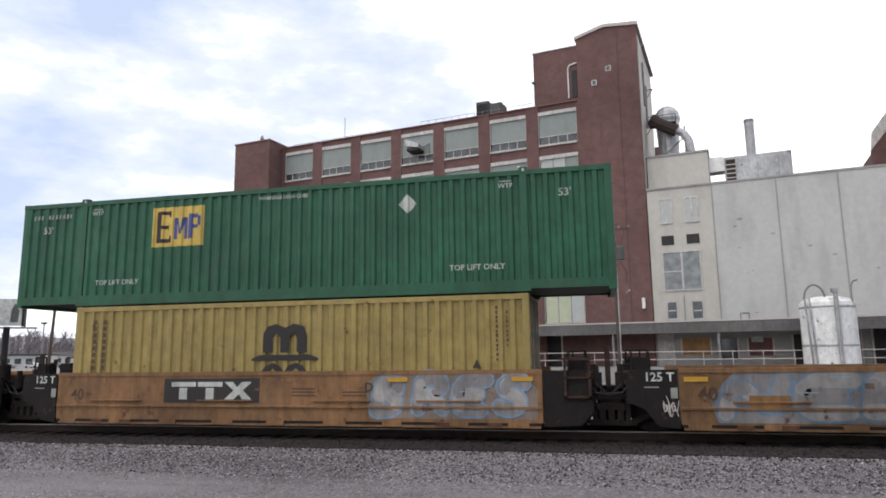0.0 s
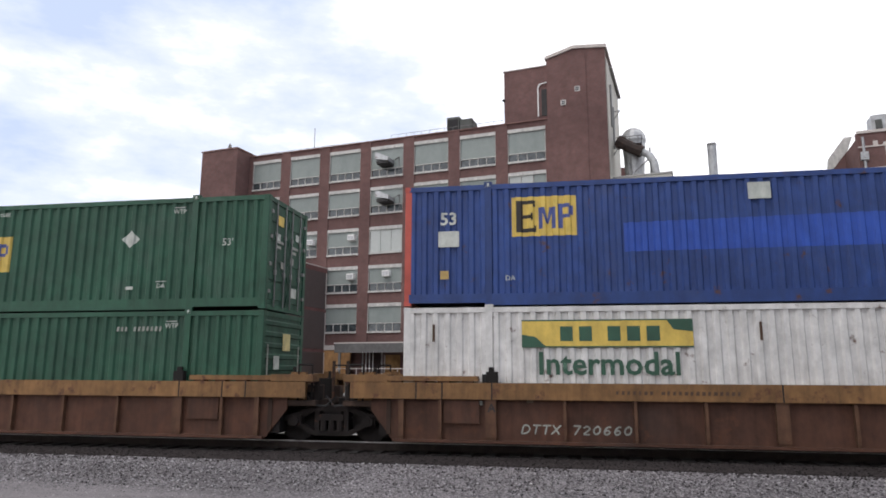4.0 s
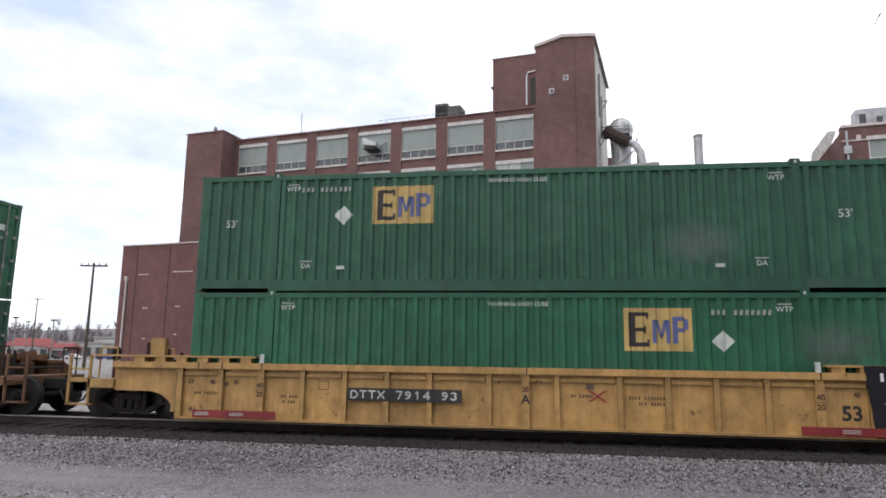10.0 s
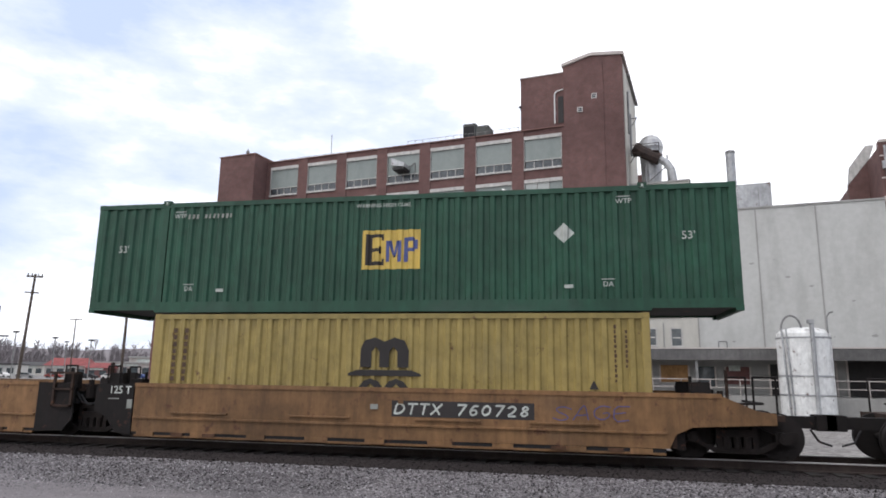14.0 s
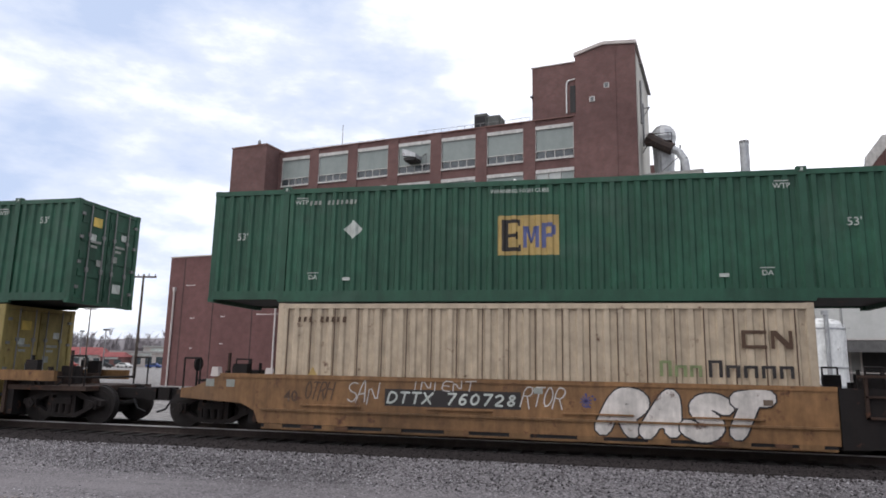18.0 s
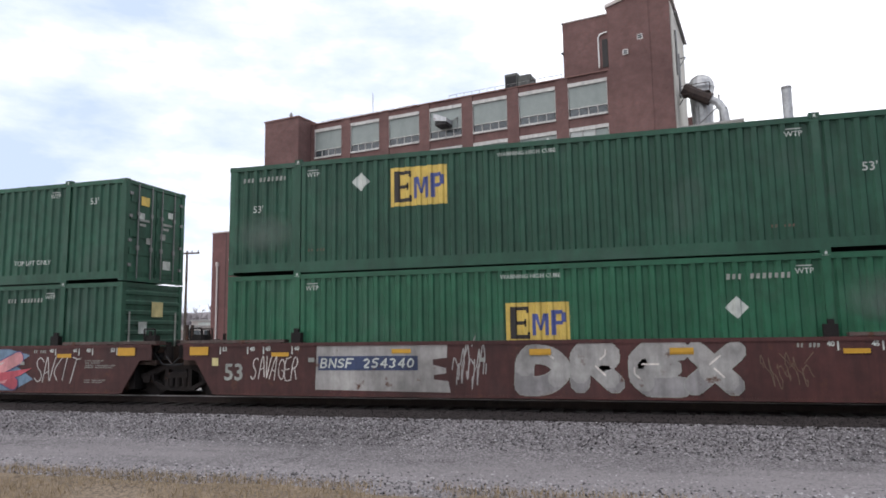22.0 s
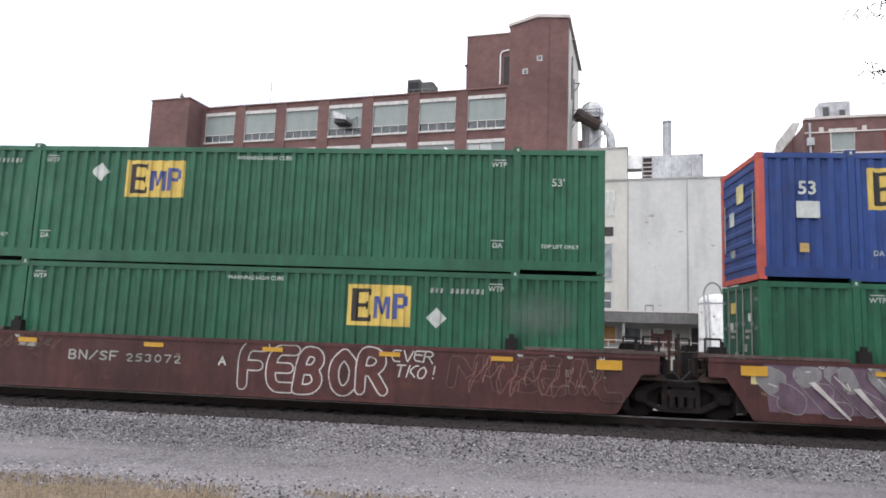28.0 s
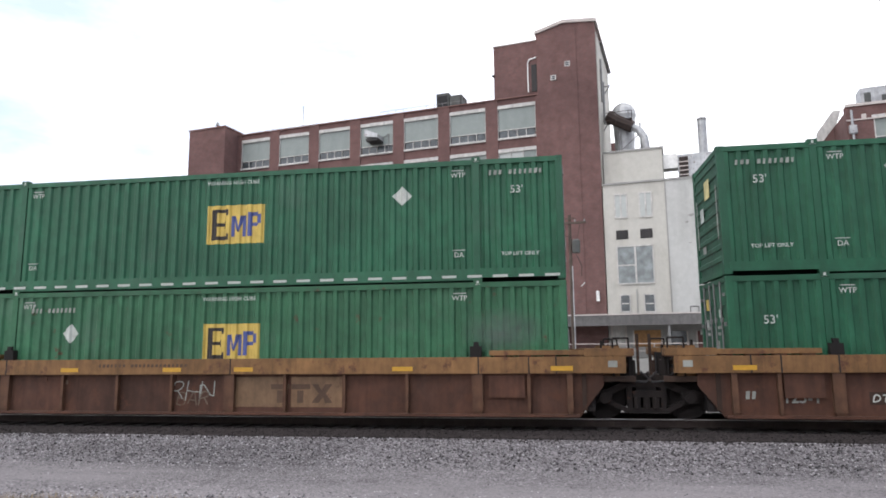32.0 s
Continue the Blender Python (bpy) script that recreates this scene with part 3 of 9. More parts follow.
def stones(count, x0, x1, y0, y1, z, small, large, seed):
    rnd = np.random.default_rng(seed)
    b = Build()
    oct_f = ((0, 2, 4), (2, 1, 4), (1, 3, 4), (3, 0, 4), (2, 0, 5), (1, 2, 5), (3, 1, 5), (0, 3, 5))
    px, py = rnd.uniform(x0, x1, count), rnd.uniform(y0, y1, count)
    sz = small + (large - small) * rnd.random(count) ** 2.5
    jit = rnd.uniform(0.6, 1.25, (count, 6))
    ang = rnd.uniform(0, 6.28, count)
    for i in range(count):
        c, s, r, q = math.cos(ang[i]), math.sin(ang[i]), sz[i], jit[i]
        zz = z(px[i], py[i]) if callable(z) else z
        k = len(b.v)
        for dx, dy, dz, j in ((1, 0, 0, 0), (-1, 0, 0, 1), (0, 1, 0, 2), (0, -1, 0, 3), (0, 0, .7, 4), (0, 0, -.7, 5)):
            b.v.append((px[i] + r * q[j] * (c * dx - s * dy), py[i] + r * q[j] * (s * dx + c * dy), zz + r * q[j] * dz + r * 0.2))
        b.f += [tuple(k + t for t in f) for f in oct_f]
    return b


def bed_height(x, y):
    d = abs(y - TRACK_Y)
    return -0.068 if d < 2.6 else -0.085 - (d - 2.75) / 1.55 * (-0.085 - GROUND) if 2.75 < d < 4.3 else -0.085 if d <= 2.75 else GROUND


solid("gravel_stones", stones(60000, -19, 15, 8.2, 13.85, bed_height, 0.008, 0.034, 1), M["stone"], "loose grey gravel stones scattered on the apron", "gravel", kind="stuff")
solid("stray_ballast", stones(9000, -24, 19, 12.6, 13.8, bed_height, 0.010, 0.028, 3), M["stray_stone"], "dark ballast stones strayed over the grey gravel", "ballast", kind="stuff")
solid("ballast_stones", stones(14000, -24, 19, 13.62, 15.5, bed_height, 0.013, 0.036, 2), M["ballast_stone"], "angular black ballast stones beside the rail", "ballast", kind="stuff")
b = Build().lathe([(0.03, 0), (0.055, 0.02), (0.05, 0.05), (0.02, 0.07)], -1.62, 12.9, 8)
solid("white_stone", b, M["tank"], "single bright white stone on the gravel", "stone", m=Matrix.Translation((0, 0, GROUND + 0.012)))


def tufts(count, x0, x1, y0, y1, seed):
    rnd = random.Random(seed)
    b = Build()
    for i in range(count):
        x, y = rnd.uniform(x0, x1), y0 + (y1 - y0) * rnd.random() ** 1.6
        if noise.noise((x * 0.5, y * 0.9, 3.0)) < -0.12 - 0.25 * rnd.random():
            continue
        h, g, w = rnd.uniform(0.05, 0.17), rnd.uniform(0, 6.28), rnd.uniform(0.003, 0.006)
        dx, dy = math.cos(g), math.sin(g)
        k = len(b.v)
        lean = rnd.uniform(0.2, 0.9) * h
        b.v += [(x - w * dy, y + w * dx, GROUND), (x + w * dy, y - w * dx, GROUND), (x + lean * dx, y + lean * dy, GROUND + h)]
        b.f.append((k, k + 1, k + 2))
    return b


b = Build()
for i in range(57):
    x = -14 + 0.33 * i if i else -60.0
    far = 8.75 + 0.55 * noise.noise((x * 0.5, 1.0, 0)) + 0.25 * noise.noise((x * 2.1, 4.0, 0)) - 0.9 * max(0.0, (x + 1.5) / 6.0)
    near = -14.0 if x < -1 else -14.0 + (far + 13.7) * min(1.0, (x + 1) / 5.4)
    b.v += [(x, near, GROUND + 0.036), (x, far, GROUND + 0.036), (x, far + 0.3, GROUND - 0.03)]
for i in range(56):
    for k in range(2):
        b.f.append((3 * i + k, 3 * i + 3 + k, 3 * i + 4 + k, 3 * i + 1 + k))
solid("soil_verge", b, M["soil"], "dry sandy soil verge with dead grass", "soil", kind="structure")
solid("dry_grass", tufts(30000, -13.5, 4.0, 7.0, 9.3, 8), M["straw"], "thin dry straw-coloured grass on the gravel edge", "grass", kind="stuff")

# unseen wall added behind the viewpoint to cut low sky light and reflections
solid("closing_wall", Build().box(-4, 95, -18.6, -18, GROUND, 10.5).box(-4.1, 95.1, -18.7, -17.9, 10.5, 10.65), M["brick_dark"], "unseen dark brick wall added to block low sky light", "wall", kind="structure")

# ---------------------------------------------------------------- the factory behind the track
FACE = Matrix.Translation((-31.03, 62.0, 0)) @ Matrix.Rotation(radians(-10.7), 4, "Z")
BAY, WIN_W = 4.57, 3.44
SILLS = [20.0, 16.42, 12.6, 8.95, 5.2]        # window bottoms, top floor first
HEADS = [23.1, 19.05, 15.15, 11.45, 7.85]
BASE_Z = GROUND - 0.05


def local(x, y, z):
    return FACE @ Matrix.Translation((x, y, z))


factory = thing("factory_building", FACE, "six-storey red-brown brick factory with grey panelled windows", "factory")


def factory_walls():
    # piers between the bays, spandrels in them, ground floor
    top = 23.65
    edges = [i * BAY for i in range(7)]
    left = -0.45
    for i in range(8):
        x0 = left if i == 0 else edges[i - 1] + WIN_W
        x1 = edges[i] if i < 7 else 31.12
        part("pier", Build().box(x0, x1, 0.0, 0.6, BASE_Z, top), M["brick"], factory)
    for i in range(7):
        x0, x1 = edges[i], edges[i] + WIN_W
        levels = [top] + [z for pair in zip(HEADS, SILLS) for z in pair]
        for k in range(0, 10, 2):
            if i == 6 and k > 2:
                continue
            hi, lo = (top if k == 0 else SILLS[k // 2 - 1]), HEADS[k // 2]
            part("spandrel", Build().box(x0, x1, 0.10, 0.55, lo, hi), M["brick"], factory)
        part("spandrel", Build().box(x0, x1, 0.10, 0.55, 3.4, SILLS[4] if i < 6 else 4.4), M["brick"], factory)
    part("coping", Build().box(left, 31.12, -0.06, 0.5, top, top + 0.09), M["coping_brown"], factory)
    part("roof", Build().box(left - 4, 31.1, 0.6, 17, top - 0.7, top - 0.45), M["roofing"], factory)
    part("back_wall", Build().box(left - 4, 36.2, 17, 17.4, BASE_Z, top), M["brick"], factory)
    part("end_wall", Build().box(left - 4.4, left - 4.0, 0.0, 17, BASE_Z, top), M["brick"], factory)
    part("ground_wall", Build().box(9.2, 36.25, 0.62, 0.9, BASE_Z, 3.4), M["brick"], factory)


def window(col, row):
    x0, x1, z0, z1 = col * BAY, col * BAY + WIN_W, SILLS[row], HEADS[row]
    tall = col == 6 and row > 0
    if tall:
        z0 = HEADS[row + 1] if row < 4 else 4.4
    w = part("window", Build().box(x0, x1, 0.02, 0.30, z1 - 0.32, z1).box(x0, x1, -0.05, 0.22, z0 - 0.10, z0 + (0.07 if not tall else -0.02)).box(x0, x0 + 0.045, 0.05, 0.2, z0, z1).box(x1 - 0.045, x1, 0.05, 0.2, z0, z1), M["white_frame"], factory, "white lintel, sill and jambs")
    if tall:
        mats = [("panel_pale", "panel_pale", "panel"), ("panel_lime", "panel_pale", "panel"), ("panel", "panel", "panel"), ("panel_lime", "panel_lime", "panel_pale")][row - 1]
        for k in range(3):
            a, c = x0 + 0.07 + k * (WIN_W - 0.14) / 3, x0 + 0.07 + (k + 1) * (WIN_W - 0.14) / 3
            part("panel", Build().box(a + 0.02, c - 0.02, 0.16, 0.24, (HEADS[row + 1] + 0.02 if row < 4 else 4.4), z1 - 0.32), M[mats[k]], w)
        part("mullion", Build().box(x0 + 1.1, x0 + 1.16, 0.1, 0.2, HEADS[row + 1] if row < 4 else 4.4, z1 - 0.32).box(x0 + 2.2, x0 + 2.26, 0.1, 0.2, HEADS[row + 1] if row < 4 else 4.4, z1 - 0.32), M["white_frame"], w)
        return
    if (col, row) == (3, 2):
        for k in range(3):
            a = x0 + 0.09 + k * (WIN_W - 0.14) / 3
            part("panel", Build().box(a, a + 1.05, 0.14, 0.22, z0 + 0.07, z1 - 0.32), M["panel_pale"], w, "pale board")
        return
    split = z0 + 0.80
    part("panel", Build().box(x0 + 0.07, x1 - 0.07, 0.16, 0.26, split, z1 - 0.32), M["panel"], w, "grey-green infill panel")
    part("transom", Build().box(x0 + 0.07, x1 - 0.07, 0.10, 0.2, split - 0.04, split + 0.03), M["white_frame"], w)
    for k in range(4):
        a = x0 + 0.09 + k * (WIN_W - 0.16) / 4
        part("pane", Build().box(a + 0.04, a + 0.76, 0.18, 0.2, z0 + 0.09, split - 0.05), M["glass"], w)
        if k:
            part("mullion", Build().box(a - 0.028, a + 0.028, 0.10, 0.2, z0 + 0.07, split), M["white_frame"], w)


factory_walls()
for c in range(7):
    for r in range(5):
        if c < 2 and r > 2 or (c < 2 and r == 2 and False):
            continue
        window(c, r)

for c, r, dx, dz, kind in ((3, 0, 1.2, 1.35, "hood"), (3, 1, 1.3, 1.2, "hood"), (5, 3, 0.2, 1.45, "unit"), (5, 3, 1.25, 1.45, "unit"), (3, 3, 1.6, 1.35, "unit"), (2, 3, 2.45, 1.2, "unit"), (1, 2, 2.5, 1.1, "unit"), (2, 2, 2.45, 1.3, "unit"), (0, 2, 1.4, 0.7, "unit")):
    x, z = c * BAY + dx, SILLS[r] + dz
    if kind == "hood":
        ob = solid("exhaust_hood", Build().plate([(-0.1, 0.05), (1.25, -0.2), (1.25, 0.15), (-0.1, 0.75)], -1.3, 0.15), M["galv"], "galvanised exhaust hood with a dark mouth over a window", "vent", m=local(x, 0, z))
        part("opening", Build().box(0.0, 1.2, -1.2, 0.1, -0.42, -0.16), M["dark_door"], ob, "dark open mouth")
        part("strut", Build().pipe([(1.2, -0.1, 0.1), (1.75, 0.12, 0.5), (1.75, 0.12, -0.9)], 0.05, 6), M["steel"], ob)
    else:
        ob = solid("air_conditioner", Build().bevel_box(0, 0.72, -0.42, 0.16, 0, 0.55, 0.03), M["galv_white"], "white window air conditioner", "air conditioner", "air conditioners in the factory windows", m=local(x, 0, z))
        part("grille", Build().box(0.06, 0.66, -0.43, -0.422, 0.06, 0.44), M["galv"], ob)

# left stair tower, standing proud of the wall
tower = thing("stair_tower", FACE, "plain red-brown brick stair tower at the factory's corner", "tower")
part("wall", Build().box(-4.9, -0.46, -2.1, 6.0, BASE_Z, 24.0), M["brick"], tower)
part("coping", Build().box(-4.98, -0.38, -2.18, 6.05, 24.0, 24.12), M["coping_brown"], tower)
part("finial", Build().lathe([(0.10, 24.1), (0.10, 24.45), (0.2, 24.5), (0.14, 24.75), (0.02, 24.95)], -2.0, -1.4, 10), M["steel"], tower)

# right tall tower
tall = thing("elevator_tower", FACE, "tall red-brown brick tower with a pale rendered side", "tower")
part("wall", Build().plate([(31.12, BASE_Z), (36.25, BASE_Z), (36.25, 29.5), (33.55, 29.85), (31.12, 29.22)], -0.12, 9.8), M["brick"], tall)
part("coping", Build().plate([(31.0, 29.2), (33.55, 29.86), (36.42, 29.5), (36.42, 29.80), (33.55, 30.14), (31.0, 29.48)], -0.24, 9.9), M["stone_trim"], tall, "pale coping")
part("side_render", Build().box(36.252, 36.33, 0.25, 9.8, BASE_Z, 28.75), M["cream_wall"], tall, "cream rendered side wall")
part("side_eave", Build().plate([(36.3, 28.75), (36.62, 28.7), (36.62, 28.85), (36.3, 28.92)], 2.5, 9.9), M["galv_dull"], tall)
for x, z in ((33.5, 25.75), (32.25, 24.65)):
    v = part("vent", Build().box(x + 0.08, x + 0.54, -0.2, -0.12, z + 0.05, z + 0.52), M["white_frame"], tall, "small white vent frame")
    for dz in (0.12, 0.30):
        part("louvre", Build().box(x + 0.16, x + 0.46, -0.215, -0.2, z + dz, z + dz + 0.13), M["glass"], v)
for k in range(3):
    z = 17.9 + 3.6 * k
    part("bracket", Build().pipe([(36.33, 2.0 + k, z), (36.95, 2.0 + k, z + 0.05), (36.33, 2.0 + k, z - 0.9)], 0.05, 6), M["steel"], tall)
part("pilaster", Build().box(33.0, 34.6, -0.18, -0.12, 4.3, 29.1), M["brick"], tall)
for k, (z, y) in enumerate(((24.6, 3.6), (26.2, 2.2))):
    part("side_pipe", Build().tube((36.42, y, z - 3.2), (36.42, y, z + 0.8), 0.09, 8), M["steel"], tall)

pent = thing("roof_penthouse", FACE, "brick penthouse on the factory roof", "penthouse")
part("wall", Build().box(27.16, 31.1, 0.05, 8.0, 23.75, 28.72), M["brick"], pent)
part("coping", Build().box(27.08, 31.1, -0.02, 8.0, 28.72, 28.80), M["stone_trim"], pent)
part("rain_pipe", Build().pipe([(30.3, -0.05, 24.0), (30.3, -0.05, 26.7), (30.45, -0.05, 27.0), (31.1, -0.05, 27.1)], 0.06, 8), M["galv_white"], pent)
part("door", Build().box(30.6, 31.08, -0.01, 0.05, 24.0, 26.5), M["dark_door"], pent)
part("cap", Build().lathe([(0.35, 28.8), (0.35, 29.05), (0.2, 29.2)], 28.3, 2.0, 10), M["galv"], pent)

ob = solid("rooftop_unit", Build().bevel_box(0, 1.25, 0, 1.8, 0, 2.35, 0.05).box(1.3, 2.5, 0.1, 1.7, 0, 2.05).box(1.4, 2.4, 0.05, 0.1, 0.85, 1.75), M["hvac"], "dark grey rooftop cooling unit", "cooling unit", m=local(21.13, 1.2, 23.2))
part("fan_hood", Build().box(0.1, 1.15, -0.02, 0.0, 0.9, 2.1), M["black"], ob)
solid("roof_antenna", Build().tube((0, 0, 0), (0, 0, 3.1), 0.035, 6), M["steel"], "thin roof antenna mast", "antenna", m=local(6.67, 1.0, 23.2))
b = Build()
for i in range(15):
    b.tube((15.5 + i * 0.8, 0, 0), (15.5 + i * 0.8, 0, 1.0), 0.02, 5)
b.pipe([(15.5, 0, 1.0), (26.8, 0, 1.0)], 0.02, 5).pipe([(15.5, 0, 0.55), (26.8, 0, 0.55)], 0.02, 5)
solid("roof_railing", b, M["steel"], "thin roof edge railing", "railing", m=local(0, 0.8, 23.4))
b = Build()
for i in range(13):
    b.tube((0.4 + i * 0.95, 0, 0), (0.4 + i * 0.95, 0, 0.75), 0.02, 5)
b.pipe([(0.4, 0, 0.75), (11.8, 0, 0.75)], 0.02, 5)
solid("roof_railing", b, M["steel"], "thin roof edge railing", "railing", m=local(0, 0.8, 23.4))
solid("roof_lamp", Build().pipe([(0, 0, 0), (0, -0.25, 0.1), (0, -0.35, 0.35)], 0.04, 6).box(-0.14, 0.1, -0.55, -0.3, 0.3, 0.42), M["black"], "small flood lamp on the penthouse wall", "lamp", m=local(27.15, 0.4, 25.6))

# annex in front of the left bays
annex = thing("brick_annex", FACE, "windowless painted brick annex with dark panels on its side", "annex")
part("front_wall", Build().box(-5.40, 9.3, -8.6, -8.2, BASE_Z, 11.3), M["brick_annex"], annex)
part("side_wall", Build().box(8.9, 9.3, -8.2, 0.0, BASE_Z, 11.3), M["brick_annex"], annex)
part("far_wall", Build().box(-5.35, -4.95, -8.2, 0.0, BASE_Z, 11.3), M["brick_annex"], annex)
part("roof", Build().box(-4.95, 8.9, -8.2, 0.0, 10.6, 10.8), M["roofing"], annex)
part("coping", Build().box(-5.47, 9.36, -8.68, -8.1, 11.3, 11.40).box(8.82, 9.36, -8.1, 0.0, 11.3, 11.38), M["stone_trim"], annex, "pale coping")
for x in (-3.7, -0.1, 4.3):
    part("joint", Build().box(x, x + 0.10, -8.615, -8.60, BASE_Z, 11.25), M["brick_dark"], annex)
rnd = random.Random(31)
for x0, x1, z in ((-3.4, -2.2, 8.6), (0.4, 2.6, 8.75), (4.6, 5.9, 8.9), (-2.6, -2.0, 5.6), (0.9, 1.5, 5.7), (4.8, 7.2, 5.85), (1.0, 1.4, 3.3), (7.3, 7.5, 5.0), (7.4, 7.6, 3.6), (-2.4, -2.0, 2.9)):
    part("chipped_patch", Build().plate([(x0, z), (x1, z + 0.02), (x1 - 0.1, z + 0.10), ((x0 + x1) / 2, z + 0.06), (x0 + 0.08, z + 0.12)], -8.606, -8.600), M["stone_trim"], annex)
for x in (6.9, -4.6):
    part("downpipe", Build().tube((x, -8.72, BASE_Z), (x, -8.72, 8.2), 0.085, 8).box(x - 0.12, x + 0.12, -8.84, -8.6, 8.15, 8.5), M["stone_trim"], annex)
part("downpipe", Build().tube((9.42, -7.6, BASE_Z), (9.42, -7.6, 10.9), 0.10, 8).pipe([(9.42, -7.6, 10.9), (9.3, -8.0, 11.25)], 0.1, 8), M["stone_trim"], annex)
part("camera_box", Build().box(7.9, 8.2, -8.95, -8.6, 8.05, 8.25), M["galv_white"], annex)
for k in range(3):
    z0 = -0.1 + 3.75 * k
    part("panel", Build().box(9.3, 9.34, -6.6, -0.25, z0, z0 + 3.45), M["panel_dark"], annex, "dark brown blind panel")
    part("panel_trim", Build().box(9.3, 9.37, -6.7, -6.6, z0, z0 + 3.45).box(9.3, 9.37, -0.25, -0.15, z0, z0 + 3.45), M["stone_trim"], annex)
for x in (6.9, 1.2):
    part("vent_hood", Build().plate([(x - 0.45, 0), (x + 0.45, 0), (x + 0.3, 0.8), (x - 0.3, 0.8)], -9.1, -8.6), M["stone_trim"], annex, at=(0, 0, 0.55))

# dock with its canopy along the ground floor
dock = thing("loading_dock", FACE, "concrete loading dock under a long grey canopy", "loading dock")
part("platform", Build().box(9.6, 80.0, -3.6, 0.62, BASE_Z, 0.75), M["concrete"], dock)
part("canopy", Build().box(12.2, 80.0, -3.2, 0.0, 4.0, 4.08).box(12.2, 80.0, -3.24, -3.16, 3.22, 4.02).box(12.2, 12.3, -3.2, 0.0, 3.3, 4.0), M["canopy"], dock, "grey sheet-metal canopy")
part("canopy_edge", Build().box(12.15, 80.0, -3.28, -3.12, 4.02, 4.12), M["stone_trim"], dock, "pale metal edge")
b = Build()
for i in range(35):
    b.tube((12.6 + i * 1.95, -3.45, 0.75), (12.6 + i * 1.95, -3.45, 1.85), 0.03, 6)
b.pipe([(12.6, -3.45, 1.85), (78.9, -3.45, 1.85)], 0.03, 6).pipe([(12.6, -3.45, 1.3), (78.9, -3.45, 1.3)], 0.03, 6)
part("railing", b, M["stone_trim"], dock, "cream painted railing")
for x in (12.6, 19.5, 26.5, 33.5, 41.0, 48.0, 55.0, 62.0, 69.0):
    part("post", Build().box(x - 0.09, x + 0.09, -3.1, -2.9, 0.75, 3.9), M["steel"], dock)
part("garage_panel", Build().box(9.2, 12.1, -0.12, 0.0, 0.8, 3.55), M["plywood"], dock, "stained plywood panel")
part("panel_lintel", Build().box(9.2, 12.1, -0.18, 0.0, 3.55, 4.0), M["stone_trim"], dock)
back = 0.58
for x0, x1, z0, z1, m, lab in ((12.6, 15.0, 0.75, 3.3, "brick_dark", ""), (15.4, 18.7, 0.95, 3.1, "plywood", "plywood board"), (19.6, 22.4, 0.75, 3.3, "brick_annex", ""), (26.4, 28.6, 0.75, 3.3, "dark_door", "open dark doorway"), (31.0, 33.2, 0.75, 3.3, "brick_annex", ""), (33.6, 36.2, 0.75, 3.3, "concrete", ""), (38.3, 40.3, 1.6, 2.9, "plywood", ""), (43.0, 44.6, 1.5, 2.8, "brick_annex", ""), (46.0, 46.5, 0.75, 3.0, "dark_door", "narrow doorway"), (36.6, 37.6, 0.75, 3.3, "white_frame", "white door"), (41.0, 42.2, 1.3, 2.8, "glass", ""), (48.6, 50.2, 0.75, 3.3, "brick_dark", ""), (51.0, 53.8, 0.75, 3.4, "dark_door", "open dark bay"), (55.5, 58.3, 0.9, 3.1, "dark_door", ""), (60.5, 64.0, 1.4, 2.9, "glass", "")):
    back = 0.58 if x0 < 36.2 else -0.145
    part("bay_panel", Build().box(x0, x1, back - 0.06, back, z0, z1), M[m], dock, lab)
    for xt in (x0 - 0.12, x1):
        part("bay_trim", Build().box(xt, xt + 0.12, back - 0.1, back, z0, z1), M["stone_trim"], dock)
for x in (13.5, 13.85, 14.2, 14.55):
    part("standpipe", Build().tube((x, -0.3, 0.75), (x, -0.3, 3.3), 0.05, 6), M["galv_white"], dock)
for x, z, w, h in ((12.5, 1.2, 0.75, 0.85), (17.8, 1.5, 0.6, 0.9), (21.2, 2.4, 1.2, 0.9), (33.6, 2.2, 0.8, 0.6), (43.2, 2.5, 0.8, 0.4)):
    part("notice", Build().box(x, x + w, *((0.40, 0.44) if x < 36.2 else (-0.26, -0.22)), z, z + h), M["mark_white"], dock, "white notice board")

# white pipes up the facade
for pts in (((25.9, -0.35, 4.2), (25.9, -0.35, 17.6), (25.7, -0.25, 18.2), (25.4, 0.1, 18.4)), ((25.35, -0.3, 3.6), (25.35, -0.3, 12.6), (25.6, -0.3, 13.3), (25.9, -0.3, 13.5)), ((25.9, -0.35, 4.6), (26.15, -0.5, 4.1))):
    solid("white_pipe", Build().pipe(pts, 0.09, 8), M["galv_white"], "white painted pipe climbing the brick wall", "pipe", "pipes on the factory wall", m=FACE)
solid("wall_lamp", Build().box(-0.12, 0.12, -0.35, 0, 0, 0.85), M["galv_white"], "white wall lamp on the brick", "lamp", m=local(22.3, 0, 5.2))
solid("wall_lamp", Build().box(-0.12, 0.12, -0.3, 0, 0, 0.85).pipe([(-1.3, -0.1, 1.3), (-1.0, -0.5, 1.5)], 0.05, 6), M["galv_white"], "white wall lamp on the tower", "lamp", m=local(35.6, -0.12, 5.3))

